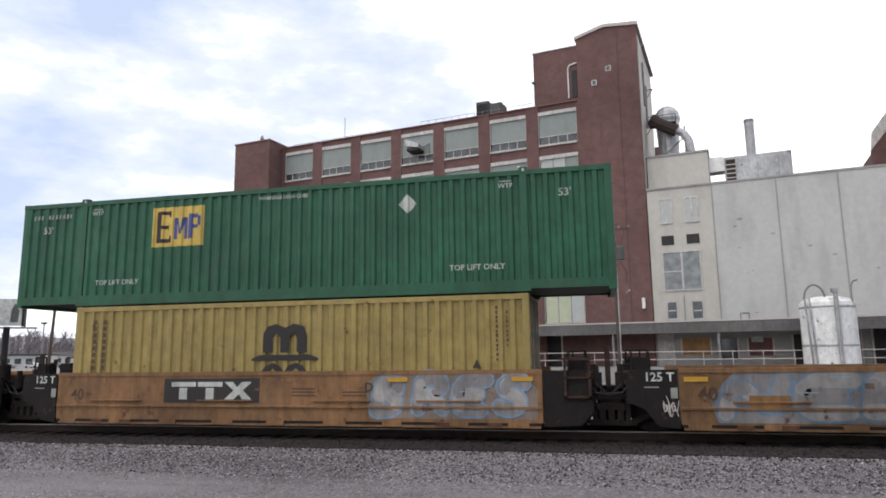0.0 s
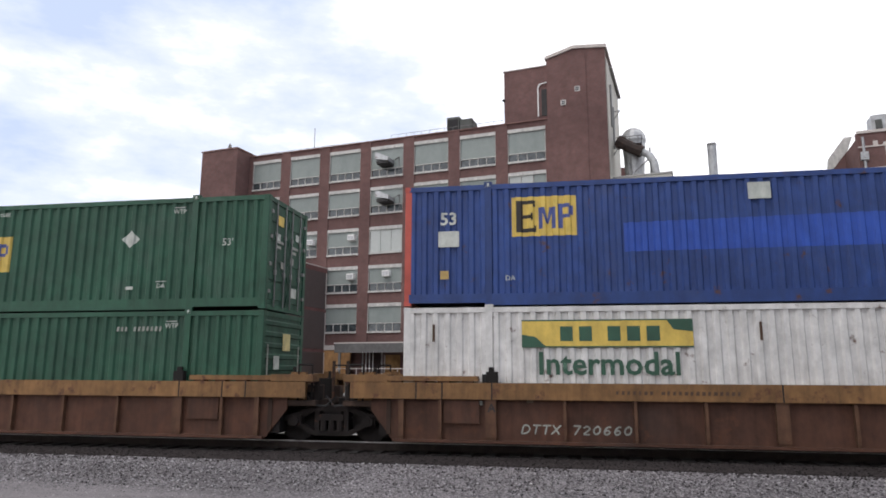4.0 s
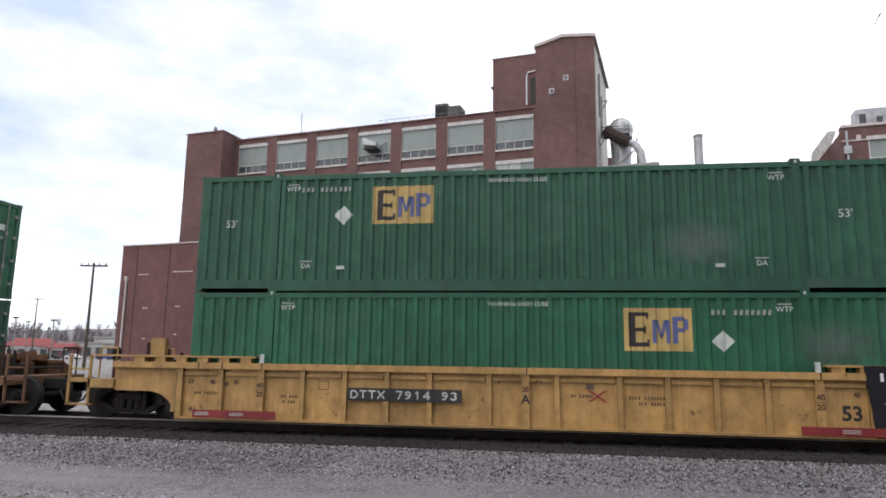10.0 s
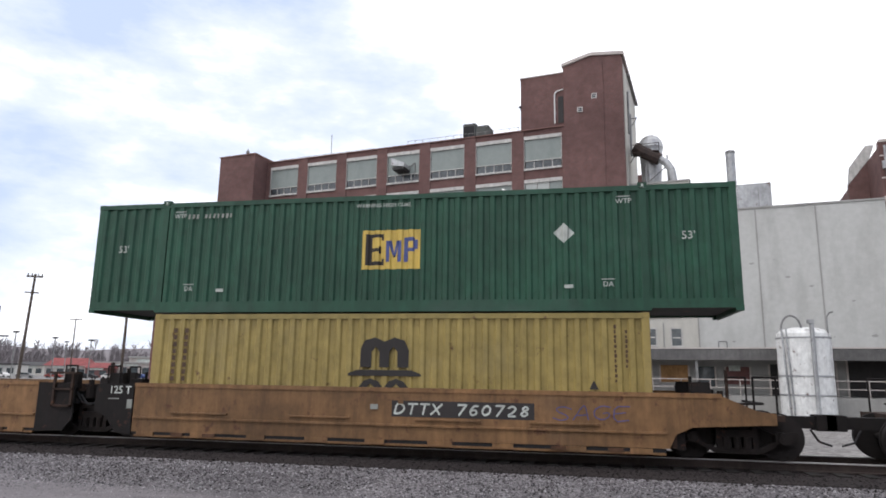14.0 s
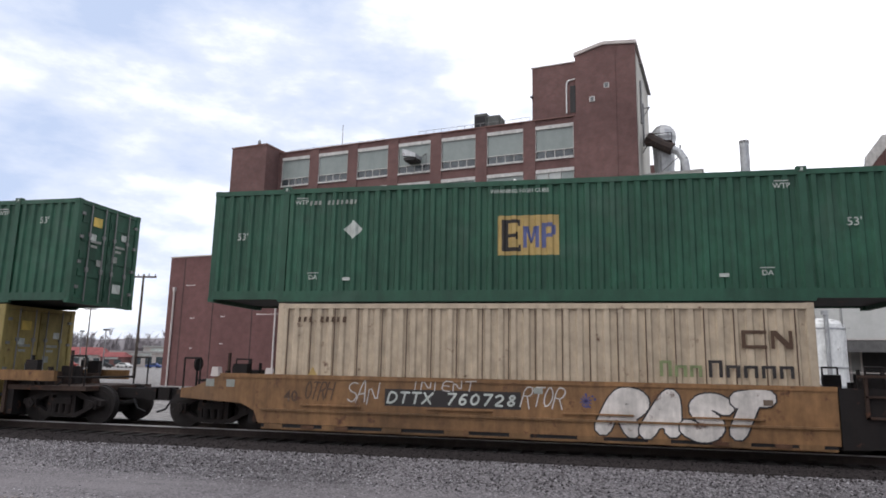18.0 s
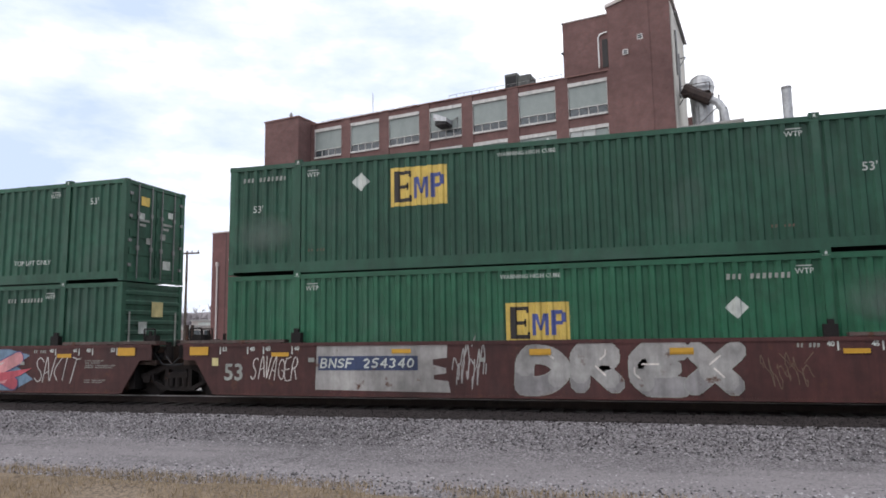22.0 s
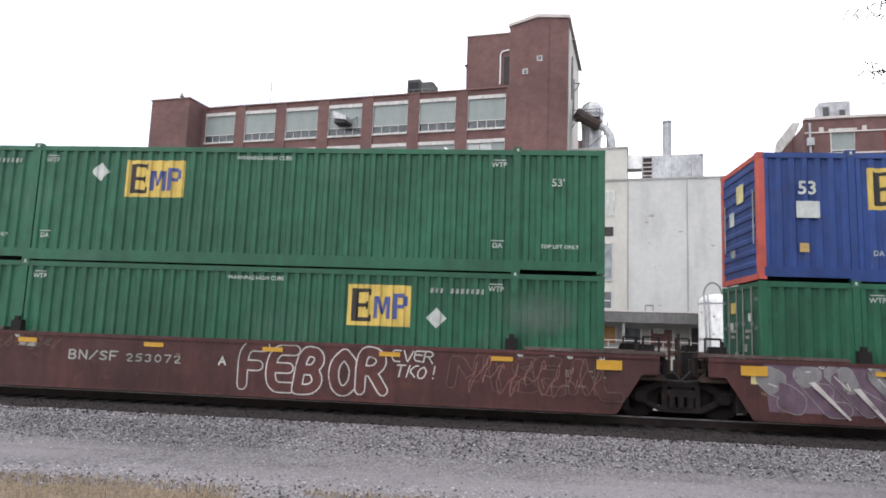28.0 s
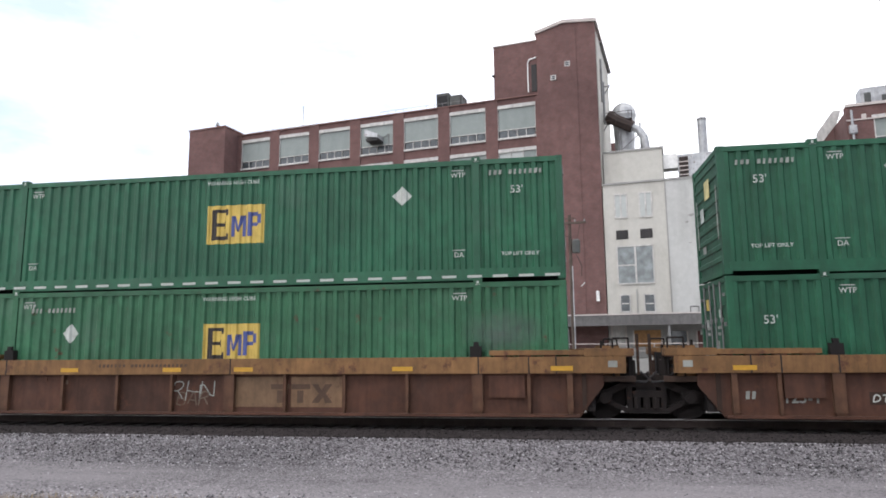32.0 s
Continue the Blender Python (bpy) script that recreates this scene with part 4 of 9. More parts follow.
# ---------------------------------------------------------------- white building to the right
white = thing("white_building", FACE, "windowless white rendered factory wing with stained walls", "building")
part("left_wall", Build().box(36.34, 41.2, -0.06, 0.5, BASE_Z, 15.0), M["cream_wall"], white)
part("long_wall", Build().box(41.2, 54.4, -0.10, 0.5, BASE_Z, 14.9), M["white_wall"], white)
# grey sheet over the white wall: the canopy's shade put into its colour
part("base_wall", Build().box(36.34, 54.4, -0.14, -0.105, BASE_Z, 4.0), M["concrete"], white, "grey lower wall, darker for the shade under the canopy")
part("coping", Build().box(36.34, 54.4, -0.16, 0.55, 14.9, 15.05), M["concrete"], white)
part("roof", Build().box(36.4, 54.4, 0.5, 17, 14.2, 14.4), M["roofing"], white)
part("back_wall", Build().box(36.4, 54.4, 17, 17.3, BASE_Z, 14.6), M["white_wall"], white)
part("upper_block", Build().box(36.42, 41.16, 0.7, 8.0, 14.4, 17.85), M["cream_wall"], white)
part("upper_coping", Build().box(36.42, 41.26, 0.62, 8.0, 17.85, 18.0), M["concrete"], white)
for x in (41.25, 45.8, 49.9):
    part("wall_joint", Build().box(x - 0.05, x + 0.06, -0.125, -0.10, 4.2, 14.8), M["concrete"], white)
for x0, x1, z0, z1, kind in ((37.3, 38.15, 12.15, 14.0, "slot"), (39.25, 40.1, 12.1, 14.0, "slot"), (37.3, 40.0, 6.7, 9.65, "big"), (37.4, 38.05, 4.45, 5.7, "small"), (39.25, 39.95, 4.4, 5.7, "small")):
    w = part("window", Build().box(x0 - 0.1, x0, -0.13, 0.0, z0 - 0.1, z1 + 0.1).box(x1, x1 + 0.1, -0.13, 0.0, z0 - 0.1, z1 + 0.1).box(x0, x1, -0.13, 0.0, z1, z1 + 0.1).box(x0, x1, -0.15, 0.0, z0 - 0.12, z0), M["white_frame"], white, "white window frame")
    part("pane", Build().box(x0, x1, -0.085, -0.065, z0, z1), M["panel_pale" if kind == "slot" else ("glass_pale" if kind == "big" else "glass")], w)
    if kind == "slot":
        part("mullion", Build().box((x0 + x1) / 2 - 0.06, (x0 + x1) / 2 + 0.06, -0.13, -0.086, z0, z1), M["white_frame"], w)
    if kind == "big":
        part("mullion", Build().box(38.6, 38.75, -0.12, -0.086, z0, z1).box(x0, 38.6, -0.12, -0.086, 8.1, 8.2), M["white_frame"], w)
    if kind == "small":
        part("sash", Build().box(x0 + 0.05, x1 - 0.05, -0.11, -0.086, z0 + 0.55, z0 + 0.65), M["white_frame"], w)
for x in (37.25, 39.15):
    part("louvre", Build().box(x, x + 0.95, -0.10, -0.062, 10.3, 11.05), M["dark_door"], white, "dark louvred opening")
part("downpipe", Build().tube((38.65, -0.18, 4.1), (38.65, -0.18, 6.2), 0.05, 6), M["concrete"], white)
rnd = random.Random(12)
for i in range(14):
    x, z = rnd.uniform(42, 54), rnd.uniform(4.6, 12)
    r = rnd.uniform(0.06, 0.28)
    part("stain", Build().plate([(x - r, z), (x, z - r * 0.4), (x + r, z), (x + 0.4 * r, z + r * 0.5), (x - 0.6 * r, z + 0.3 * r)], -0.105, -0.102), M["concrete"], white)
part("bracket", Build().pipe([(42.6, -0.1, 4.1), (42.6, -0.1, 4.7), (43.2, -0.1, 4.7), (43.2, -0.1, 4.1)], 0.05, 6), M["steel"], white)

# rooftop plant
plant = thing("dust_collector", FACE, "galvanised cyclone with a rusty duct on the white roof", "cyclone")
part("hopper", Build().lathe([(0.75, 17.9), (0.85, 19.2), (0.92, 20.6), (1.0, 21.4), (1.10, 21.7), (1.0, 22.25), (0.72, 22.65), (0.4, 22.85), (0.08, 22.93)], 38.1, 3.0, 18), M["galv"], plant, smooth=False)
part("duct", Build().pipe([(36.9, 1.6, 21.5), (37.7, 1.6, 20.9), (38.9, 1.6, 20.2)], 0.52, 10), M["rust_pipe"], plant, "rusty brown duct")
part("elbow", Build().pipe([(38.8, 1.6, 20.3), (39.4, 1.6, 19.9), (39.8, 1.6, 19.2), (39.95, 1.6, 17.9)], 0.33, 10), M["galv"], plant)
part("platform", Build().box(36.7, 38.9, 1.2, 2.2, 20.85, 20.95).pipe([(36.7, 1.2, 21.6), (38.9, 1.2, 21.6)], 0.03, 5).pipe([(37.5, 1.2, 20.9), (37.5, 1.2, 21.6)], 0.03, 5).pipe([(38.9, 1.2, 20.9), (38.9, 1.2, 21.6)], 0.03, 5), M["rust_pipe"], plant, "rusty service platform")
part("frame_leg", Build().tube((37.7, 1.8, 17.7), (37.7, 1.8, 20.0), 0.07, 6).tube((39.5, 1.8, 17.7), (39.5, 1.8, 20.6), 0.07, 6).tube((37.7, 1.8, 18.2), (39.4, 1.8, 19.6), 0.05, 6), M["steel"], plant)
unit = thing("rooftop_fan_house", FACE, "weathered sheet-metal fan house on the white roof", "rooftop unit")
part("housing", Build().bevel_box(42.35, 47.15, 0.9, 3.6, 14.95, 17.2, 0.04), M["galv"], unit)
part("grille", Build().box(42.45, 43.15, 0.87, 0.9, 15.3, 17.0), M["rust_pipe"], unit, "rusty grille")
for i in range(4):
    part("grille_bar", Build().box(42.45, 43.15, 0.84, 0.87, 15.45 + 0.36 * i, 15.53 + 0.36 * i), M["stone_trim"], unit)
part("skirt", Build().box(45.0, 46.6, 0.8, 0.9, 14.9, 15.05), M["black"], unit)
part("link_duct", Build().box(41.2, 42.35, 1.2, 2.4, 16.2, 17.4), M["galv_white"], unit)
part("seam", Build().box(44.7, 44.74, 0.885, 0.9, 15.0, 16.85).box(46.2, 46.24, 0.885, 0.9, 15.0, 16.85), M["steel"], unit)
chim = solid("chimney", Build().tube((0, 0, 0), (0, 0, 4.0), 0.36, 18), M["galv"], "galvanised round chimney on the roof", "chimney", m=local(44.42, 2.2, 16.45))
part("rim", Build().tube((0, 0, 3.8), (0, 0, 4.02), 0.385, 18), M["steel"], chim)

# ---------------------------------------------------------------- right brick building
rb = thing("brick_mill", FACE, "red-brown brick mill with pale sills and a roof vent", "building")
for xa, xb in ((54.4, 56.15), (57.8, 60.9), (62.6, 66.0), (67.7, 82)):
    part("pier", Build().box(xa, xb, 0, 0.6, BASE_Z, 19.4), M["brick"], rb)
part("end_wall", Build().box(54.4, 54.9, 0.6, 16, 14.4, 19.0), M["brick"], rb)
part("roof", Build().box(54.9, 82, 0.6, 16, 18.6, 18.8), M["roofing"], rb)
part("cornice", Build().box(54.4, 82, -0.16, 0.0, 14.75, 15.15).box(54.4, 82, -0.10, 0.0, 19.3, 19.5), M["stone_trim"], rb, "pale stone cornice")
part("string_course", Build().box(54.4, 82, -0.07, 0.0, 16.5, 16.62).box(54.4, 82, -0.07, 0.0, 18.2, 18.3).box(54.4, 82, -0.07, 0.0, 4.95, 5.1), M["stone_trim"], rb)
part("gable_cap", Build().plate([(53.0, 17.3), (54.6, 19.3), (55.0, 20.4), (54.4, 20.4), (53.2, 18.8)], 4.0, 4.6), M["white_frame"], rb, "white sloping gable flashing")
part("gable_wall", Build().plate([(52.9, 14.3), (55.0, 14.3), (55.0, 19.4), (54.6, 19.3), (53.0, 17.3)], 4.05, 4.6), M["brick"], rb)
for i, x in enumerate((56.15, 60.9, 66.0)):
    zs = [(16.1, 18.45), (12.4, 14.55), (8.75, 11.35), (5.15, 7.6)]
    last = 19.4
    for z0, z1 in zs:
        part("spandrel", Build().box(x, x + 1.7, 0.05, 0.55, z1, last), M["brick"], rb)
        last = z0
        if i == 1 and z0 > 16:
            part("red_panel", Build().box(59.76, 64.4, -0.06, 0.0, 16.65, 18.15), M["roof_red"], rb, "dull red panel")
        w = part("window", Build().box(x, x + 0.08, 0.0, 0.2, z0, z1).box(x + 1.62, x + 1.7, 0.0, 0.2, z0, z1).box(x - 0.12, x + 1.82, -0.07, 0.2, z0 - 0.16, z0).box(x - 0.1, x + 1.8, -0.05, 0.2, z1 - 0.22, z1 + 0.05), M["white_frame"], rb, "pale lintel and sill")
        part("upper_pane", Build().box(x + 0.08, x + 1.62, 0.12, 0.18, z0 + 0.75, z1 - 0.22), M["panel"], w)
        for k in range(2):
            part("pane", Build().box(x + 0.10 + 0.77 * k, x + 0.83 + 0.77 * k, 0.12, 0.16, z0 + 0.03, z0 + 0.7), M["glass"], w)
        part("mullion", Build().box(x + 0.82, x + 0.88, 0.08, 0.14, z0, z0 + 0.75).box(x + 0.08, x + 1.62, 0.08, 0.14, z0 + 0.7, z0 + 0.77), M["white_frame"], w)
        for dx in (-0.75, 2.15):
            part("tie_plate", Build().box(x + dx, x + dx + 0.3, -0.06, 0.0, z1 - 0.15, z1 + 0.2), M["stone_trim"], rb)
    part("spandrel", Build().box(x, x + 1.7, 0.05, 0.55, BASE_Z, last), M["brick"], rb)
part("downpipe", Build().tube((54.75, -0.12, 14.5), (54.75, -0.12, 19.0), 0.09, 8).box(54.5, 55.0, -0.3, 0.0, 17.2, 17.8), M["galv"], rb)
v = part("roof_vent", Build().bevel_box(55.72, 57.9, 1.0, 2.6, 18.8, 21.0, 0.15), M["galv"], rb, "light metal roof ventilator")
for xa, xb, za, zb in ((55.95, 56.4, 19.6, 20.6), (57.1, 57.5, 19.4, 20.3)):
    part("louvre", Build().box(xa, xb, 0.97, 1.0, za, zb), M["hvac"], v)

# ---------------------------------------------------------------- tank and pole before the dock
tank = thing("storage_tank", local(47.71, -5.6, GROUND), "white upright cylindrical tank with hoses", "tank")
part("shell", Build().lathe([(1.62, 0.0), (1.62, 5.05), (1.58, 5.3), (1.3, 5.55), (0.7, 5.7), (0.1, 5.74)], 0, 0, 32), M["tank"], tank, smooth=False)
for z in (1.3, 2.5, 4.95):
    part("band", Build().lathe([(1.635, z), (1.65, z + 0.03), (1.65, z + 0.09), (1.635, z + 0.12)], 0, 0, 32), M["galv"], tank)
part("down_pipe", Build().tube((0.35, -1.72, 0), (0.35, -1.72, 5.9), 0.14, 10).box(0.1, 0.5, -1.9, -1.5, 5.85, 6.1), M["galv"], tank)
part("ladder_rail", Build().tube((-1.15, -1.25, 0), (-1.35, -1.15, 5.6), 0.06, 8).tube((-0.95, -1.4, 0), (-1.1, -1.3, 5.6), 0.05, 8), M["galv"], tank)
part("hose", Build().pipe([(-1.35 + 0.6 - 0.6 * math.cos(g * 0.35), -0.9, 5.5 + 0.95 * math.sin(g * 0.35)) for g in range(10)], 0.06, 8), M["steel"], tank, "arched grey hose")
part("vent_pipe", Build().pipe([(1.35, -0.8, 4.9), (1.35, -0.8, 6.3), (1.5, -0.85, 6.6), (1.75, -0.9, 6.65)], 0.05, 8), M["steel"], tank)

pole = thing("utility_pole", local(34.93, -9.5, GROUND), "weathered wooden utility pole with a crossarm and transformer", "utility pole")
part("shaft", Build().tube((0, 0, 0), (0, 0, 11.2), 0.15, 10, 0.10), M["pole_wood"], pole)
part("crossarm", Build().box(-1.15, 1.15, -0.18, -0.08, 10.55, 10.68).box(-0.55, 0.35, -0.16, -0.1, 10.9, 10.98), M["pole_wood"], pole)
for x in (-1.05, -0.4, 0.4, 1.05):
    part("insulator", Build().lathe([(0.05, 10.68), (0.06, 10.76), (0.03, 10.86)], x, -0.13, 8), M["steel"], pole)
part("transformer", Build().lathe([(0.26, 8.5), (0.28, 8.6), (0.28, 9.35), (0.2, 9.45)], 0.42, -0.1, 14), M["hvac"], pole, "grey transformer can")
part("meter_box", Build().bevel_box(-0.75, -0.30, -0.3, 0.0, 8.8, 9.65, 0.03), M["galv"], pole)
part("conduit", Build().tube((0.12, -0.12, 0), (0.12, -0.12, 7.6), 0.04, 6), M["galv"], pole)
part("wire", Build().pipe([(-1.05, -0.13, 10.85), (-0.3, -0.2, 9.7), (0.3, -0.15, 9.6)], 0.012, 4).pipe([(0.8, -0.13, 10.7), (0.5, -0.15, 9.5)], 0.012, 4).pipe([(0.4, -0.1, 8.4), (0.75, -0.1, 7.6), (0.7, 0, 6.9)], 0.02, 5), M["black"], pole)

# ---------------------------------------------------------------- far left: street, shops, hill, poles, billboard


def far_place(az, dist):
    a = radians(az)
    return dist * math.sin(a), dist * math.cos(a)


def line_pole(az, dist, height, lean, arm, twin=False):
    x, y = far_place(az, dist)
    p = thing("utility_pole", pose(x, y, GROUND, 0, lean, 10), "wooden street utility pole with a crossarm", "utility pole", "street poles")
    part("shaft", Build().tube((0, 0, 0), (0, 0, height), 0.2, 8, 0.13), M["pole_wood"], p)
    part("crossarm", Build().box(-arm, arm, -0.1, 0.05, height - 0.45, height - 0.25), M["pole_wood"], p)
    if twin:
        part("crossarm", Build().box(-arm * 0.9, arm * 0.8, -0.1, 0.05, height - 2.4, height - 2.25), M["pole_wood"], p)
    for k in (-0.9, -0.4, 0.4, 0.9):
        part("insulator", Build().tube((k * arm, 0, height - 0.25), (k * arm, 0, height + 0.05), 0.07, 6), M["steel"], p)


line_pole(-36.75, 90, 12.8, 0, 1.65)
line_pole(-43.45, 95, 13.8, 2.2, 1.0, True)
x, y = far_place(-47.75, 55)
mast = thing("steel_mast", pose(x, y, GROUND, 0, -1, 0), "plain thick grey mast beside the street", "mast")
part("shaft", Build().tube((0, 0, 0), (0, 0, 12.9), 0.26, 10, 0.18), M["pole_wood"], mast)
part("bracket", Build().pipe([(0, 0, 11.0), (-1.6, 0, 11.4)], 0.04, 6), M["steel"], mast)
line_pole(-40.2, 190, 15.0, 0, 1.6)
x, y = far_place(-46.2, 75)
bb = thing("billboard", pose(x, y, GROUND, 0, 0, 34), "roadside billboard on a single dark post", "billboard")
part("post", Build().tube((0, 0, 0), (0, 0, 5.4), 0.28, 12), M["black"], bb)
part("panel", Build().box(-5.5, 1.25, -0.35, 0.35, 5.5, 8.0), M["mark_white"], bb, "pale advertising face")
part("edge", Build().box(1.25, 1.45, -0.5, 0.5, 5.4, 8.1), M["black"], bb)
part("catwalk", Build().box(-5.6, 2.6, -0.9, -0.4, 5.2, 5.32), M["black"], bb)
part("picture_shape", Build().plate([(0.3, 5.8), (0.9, 5.8), (1.0, 6.9), (0.6, 7.6), (0.35, 7.0)], -0.36, -0.352).plate([(-3.5, 6.4), (-0.6, 6.4), (-0.6, 6.8), (-3.5, 6.8)], -0.36, -0.352), M["hvac"], bb)


def shop(az, dist, w, d, h, wall, roof, gable):
    x, y = far_place(az, dist)
    s = thing("shop", pose(x, y, GROUND, 0, 0, -az * 0.5), ("low shop with a red roof" if roof == "roof_red" else "low flat-roofed shop") + " across the street", "shop", "shops along the street")
    part("wall", Build().box(-w / 2, w / 2, 0, d, 0, h), M[wall], s)
    if gable:
        b = Build()
        b.v += [(-w / 2 - .5, -.6, h), (w / 2 + .5, -.6, h), (w / 2 + .5, d + .6, h), (-w / 2 - .5, d + .6, h), (-w / 2 + 1, d / 2, h + gable), (w / 2 - 1, d / 2, h + gable)]
        b.f += [(0, 1, 5, 4), (2, 3, 4, 5), (1, 2, 5), (3, 0, 4), (3, 2, 1, 0)]
        part("roof", b, M[roof], s)
    else:
        part("roof", Build().box(-w / 2 - .3, w / 2 + .3, -.5, d + .3, h, h + 0.5), M[roof], s)
    n = max(2, int(w / 3.2))
    for i in range(n):
        a = -w / 2 + (i + 0.2) * w / n
        part("window", Build().box(a, a + w / n * 0.6, -0.06, 0.0, 0.8, h * 0.72), M["glass"], s)
    part("sign", Build().box(-w * 0.3, w * 0.25, -0.2, 0, h * 0.78, h * 0.95), M["mark_white"], s)


shop(-40.5, 255, 13, 10, 3.6, "shop_wall", "roof_red", 2.6)
shop(-36.6, 240, 17, 12, 4.6, "shop_wall", "concrete", 0)
shop(-38.4, 235, 7, 8, 3.0, "brick_annex", "roof_red", 1.6)
shop(-45.0, 270, 14, 10, 3.6, "white_wall", "roofing", 0)
shop(-34.9, 240, 12, 12, 6.4, "shop_wall", "concrete", 0)
shop(-49.5, 250, 16, 10, 3.6, "white_wall", "roof_red", 2.0)
shop(-42.8, 300, 10, 10, 3.6, "cream_wall", "roofing", 1.5)


def car(az, dist, paint_name, turn):
    x, y = far_place(az, dist)
    c = thing("parked_car", pose(x, y, GROUND, 0, 0, turn), "small parked car beyond the yard", "car", "parked cars")
    part("body", Build().plate([(-2.1, 0.35), (2.1, 0.35), (2.15, 0.75), (1.3, 0.92), (0.75, 1.38), (-0.9, 1.42), (-1.6, 0.98), (-2.1, 0.9)], -0.85, 0.85), M[paint_name], c)
    part("window", Build().plate([(-1.35, 0.95), (1.1, 0.92), (0.7, 1.32), (-0.85, 1.35)], -0.87, -0.85), M["glass"], c)
    for wx in (-1.3, 1.3):
        for wy in (-0.8, 0.8):
            part("wheel", Build().tube((wx, wy - 0.1, 0.33), (wx, wy + 0.1, 0.33), 0.33, 12), M["black"], c)


for i, (az, d) in enumerate(((-37.5, 205), (-38.9, 200), (-41.2, 212), (-43.0, 205), (-44.4, 215), (-35.4, 205), (-46.0, 210), (-48.0, 205))):
    car(az, d, ("white_box", "black", "sign_red", "steel", "white_box", "blue", "steel", "sign_red")[i], 10 * (i % 4))
for az, d, h in ((-41.4, 170, 9.0), (-39.0, 165, 8.5), (-43.9, 160, 9.5), (-40.6, 220, 10)):
    x, y = far_place(az, d)
    s = thing("street_lamp", pose(x, y, GROUND), "dark street lamp with a short arm", "street lamp", "street lamps")
    part("post", Build().tube((0, 0, 0), (0, 0, h), 0.12, 6), M["steel"], s)
    part("lamp_head", Build().box(-0.6, 0.6, -0.25, 0.25, h, h + 0.35), M["black"], s)
b = Build()
x0, y0 = far_place(-58, 225)
x1, y1 = far_place(-33, 216)
b.v += [(x0, y0 - 5, GROUND + 0.02), (x1, y1 - 5, GROUND + 0.02), (x1 + 2, y1 + 6, GROUND + 0.02), (x0, y0 + 6, GROUND + 0.02)]
b.f.append((0, 1, 2, 3))
solid("road", b, M["asphalt"], "worn asphalt street beyond the yard", "road", kind="structure")


def woods(count, az0, az1, d0, d1, h0, h1, seed):
    """Far winter trees: trunks with fans of bare branches, all in one mesh."""
    rnd = random.Random(seed)
    b = Build()
    for i in range(count):
        x, y = far_place(rnd.uniform(az0, az1), rnd.uniform(d0, d1))
        h = rnd.uniform(h0, h1)
        b.tube((x, y, GROUND - 1), (x, y, GROUND + h * 0.5), 0.25, 4, 0.15, False)
        for k in range(46):
            z = GROUND + h * rnd.uniform(0.05, 0.78)
            g, l = rnd.uniform(0, 6.28), h * rnd.uniform(0.08, 0.24)
            dx, dy, dz = math.cos(g) * l * 0.6, math.sin(g) * l * 0.6, l * 0.8
            w = rnd.uniform(0.10, 0.28)
            n = len(b.v)
            px, py = -math.cos(radians(az0)) * w, math.sin(radians(az0)) * w
            b.v += [(x + px, y + py, z), (x - px, y - py, z), (x + dx, y + dy, z + dz)]
            b.f.append((n, n + 1, n + 2))
    return b


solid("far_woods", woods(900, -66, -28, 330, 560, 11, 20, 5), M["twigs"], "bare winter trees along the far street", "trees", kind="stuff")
b = Build()
N = 60
for i in range(N + 1):
    az = -75 + i * 50 / N
    for k, (d, z) in enumerate(((500, GROUND - 1), (600, 15), (720, 22), (900, 26))):
        x, y = far_place(az, d)
        b.v.append((x, y, z + (0 if k == 0 else 6 * noise.noise((az * 0.16, k, 2.0)) + 1.2 * noise.noise((az * 1.7, k, 5)))))
for i in range(N):
    for k in range(3):
        b.f.append((4 * i + k, 4 * i + 4 + k, 4 * i + 5 + k, 4 * i + 1 + k))
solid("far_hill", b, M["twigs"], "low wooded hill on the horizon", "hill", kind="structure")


# ---------------------------------------------------------------- bare tree at the right, its twigs reaching into view


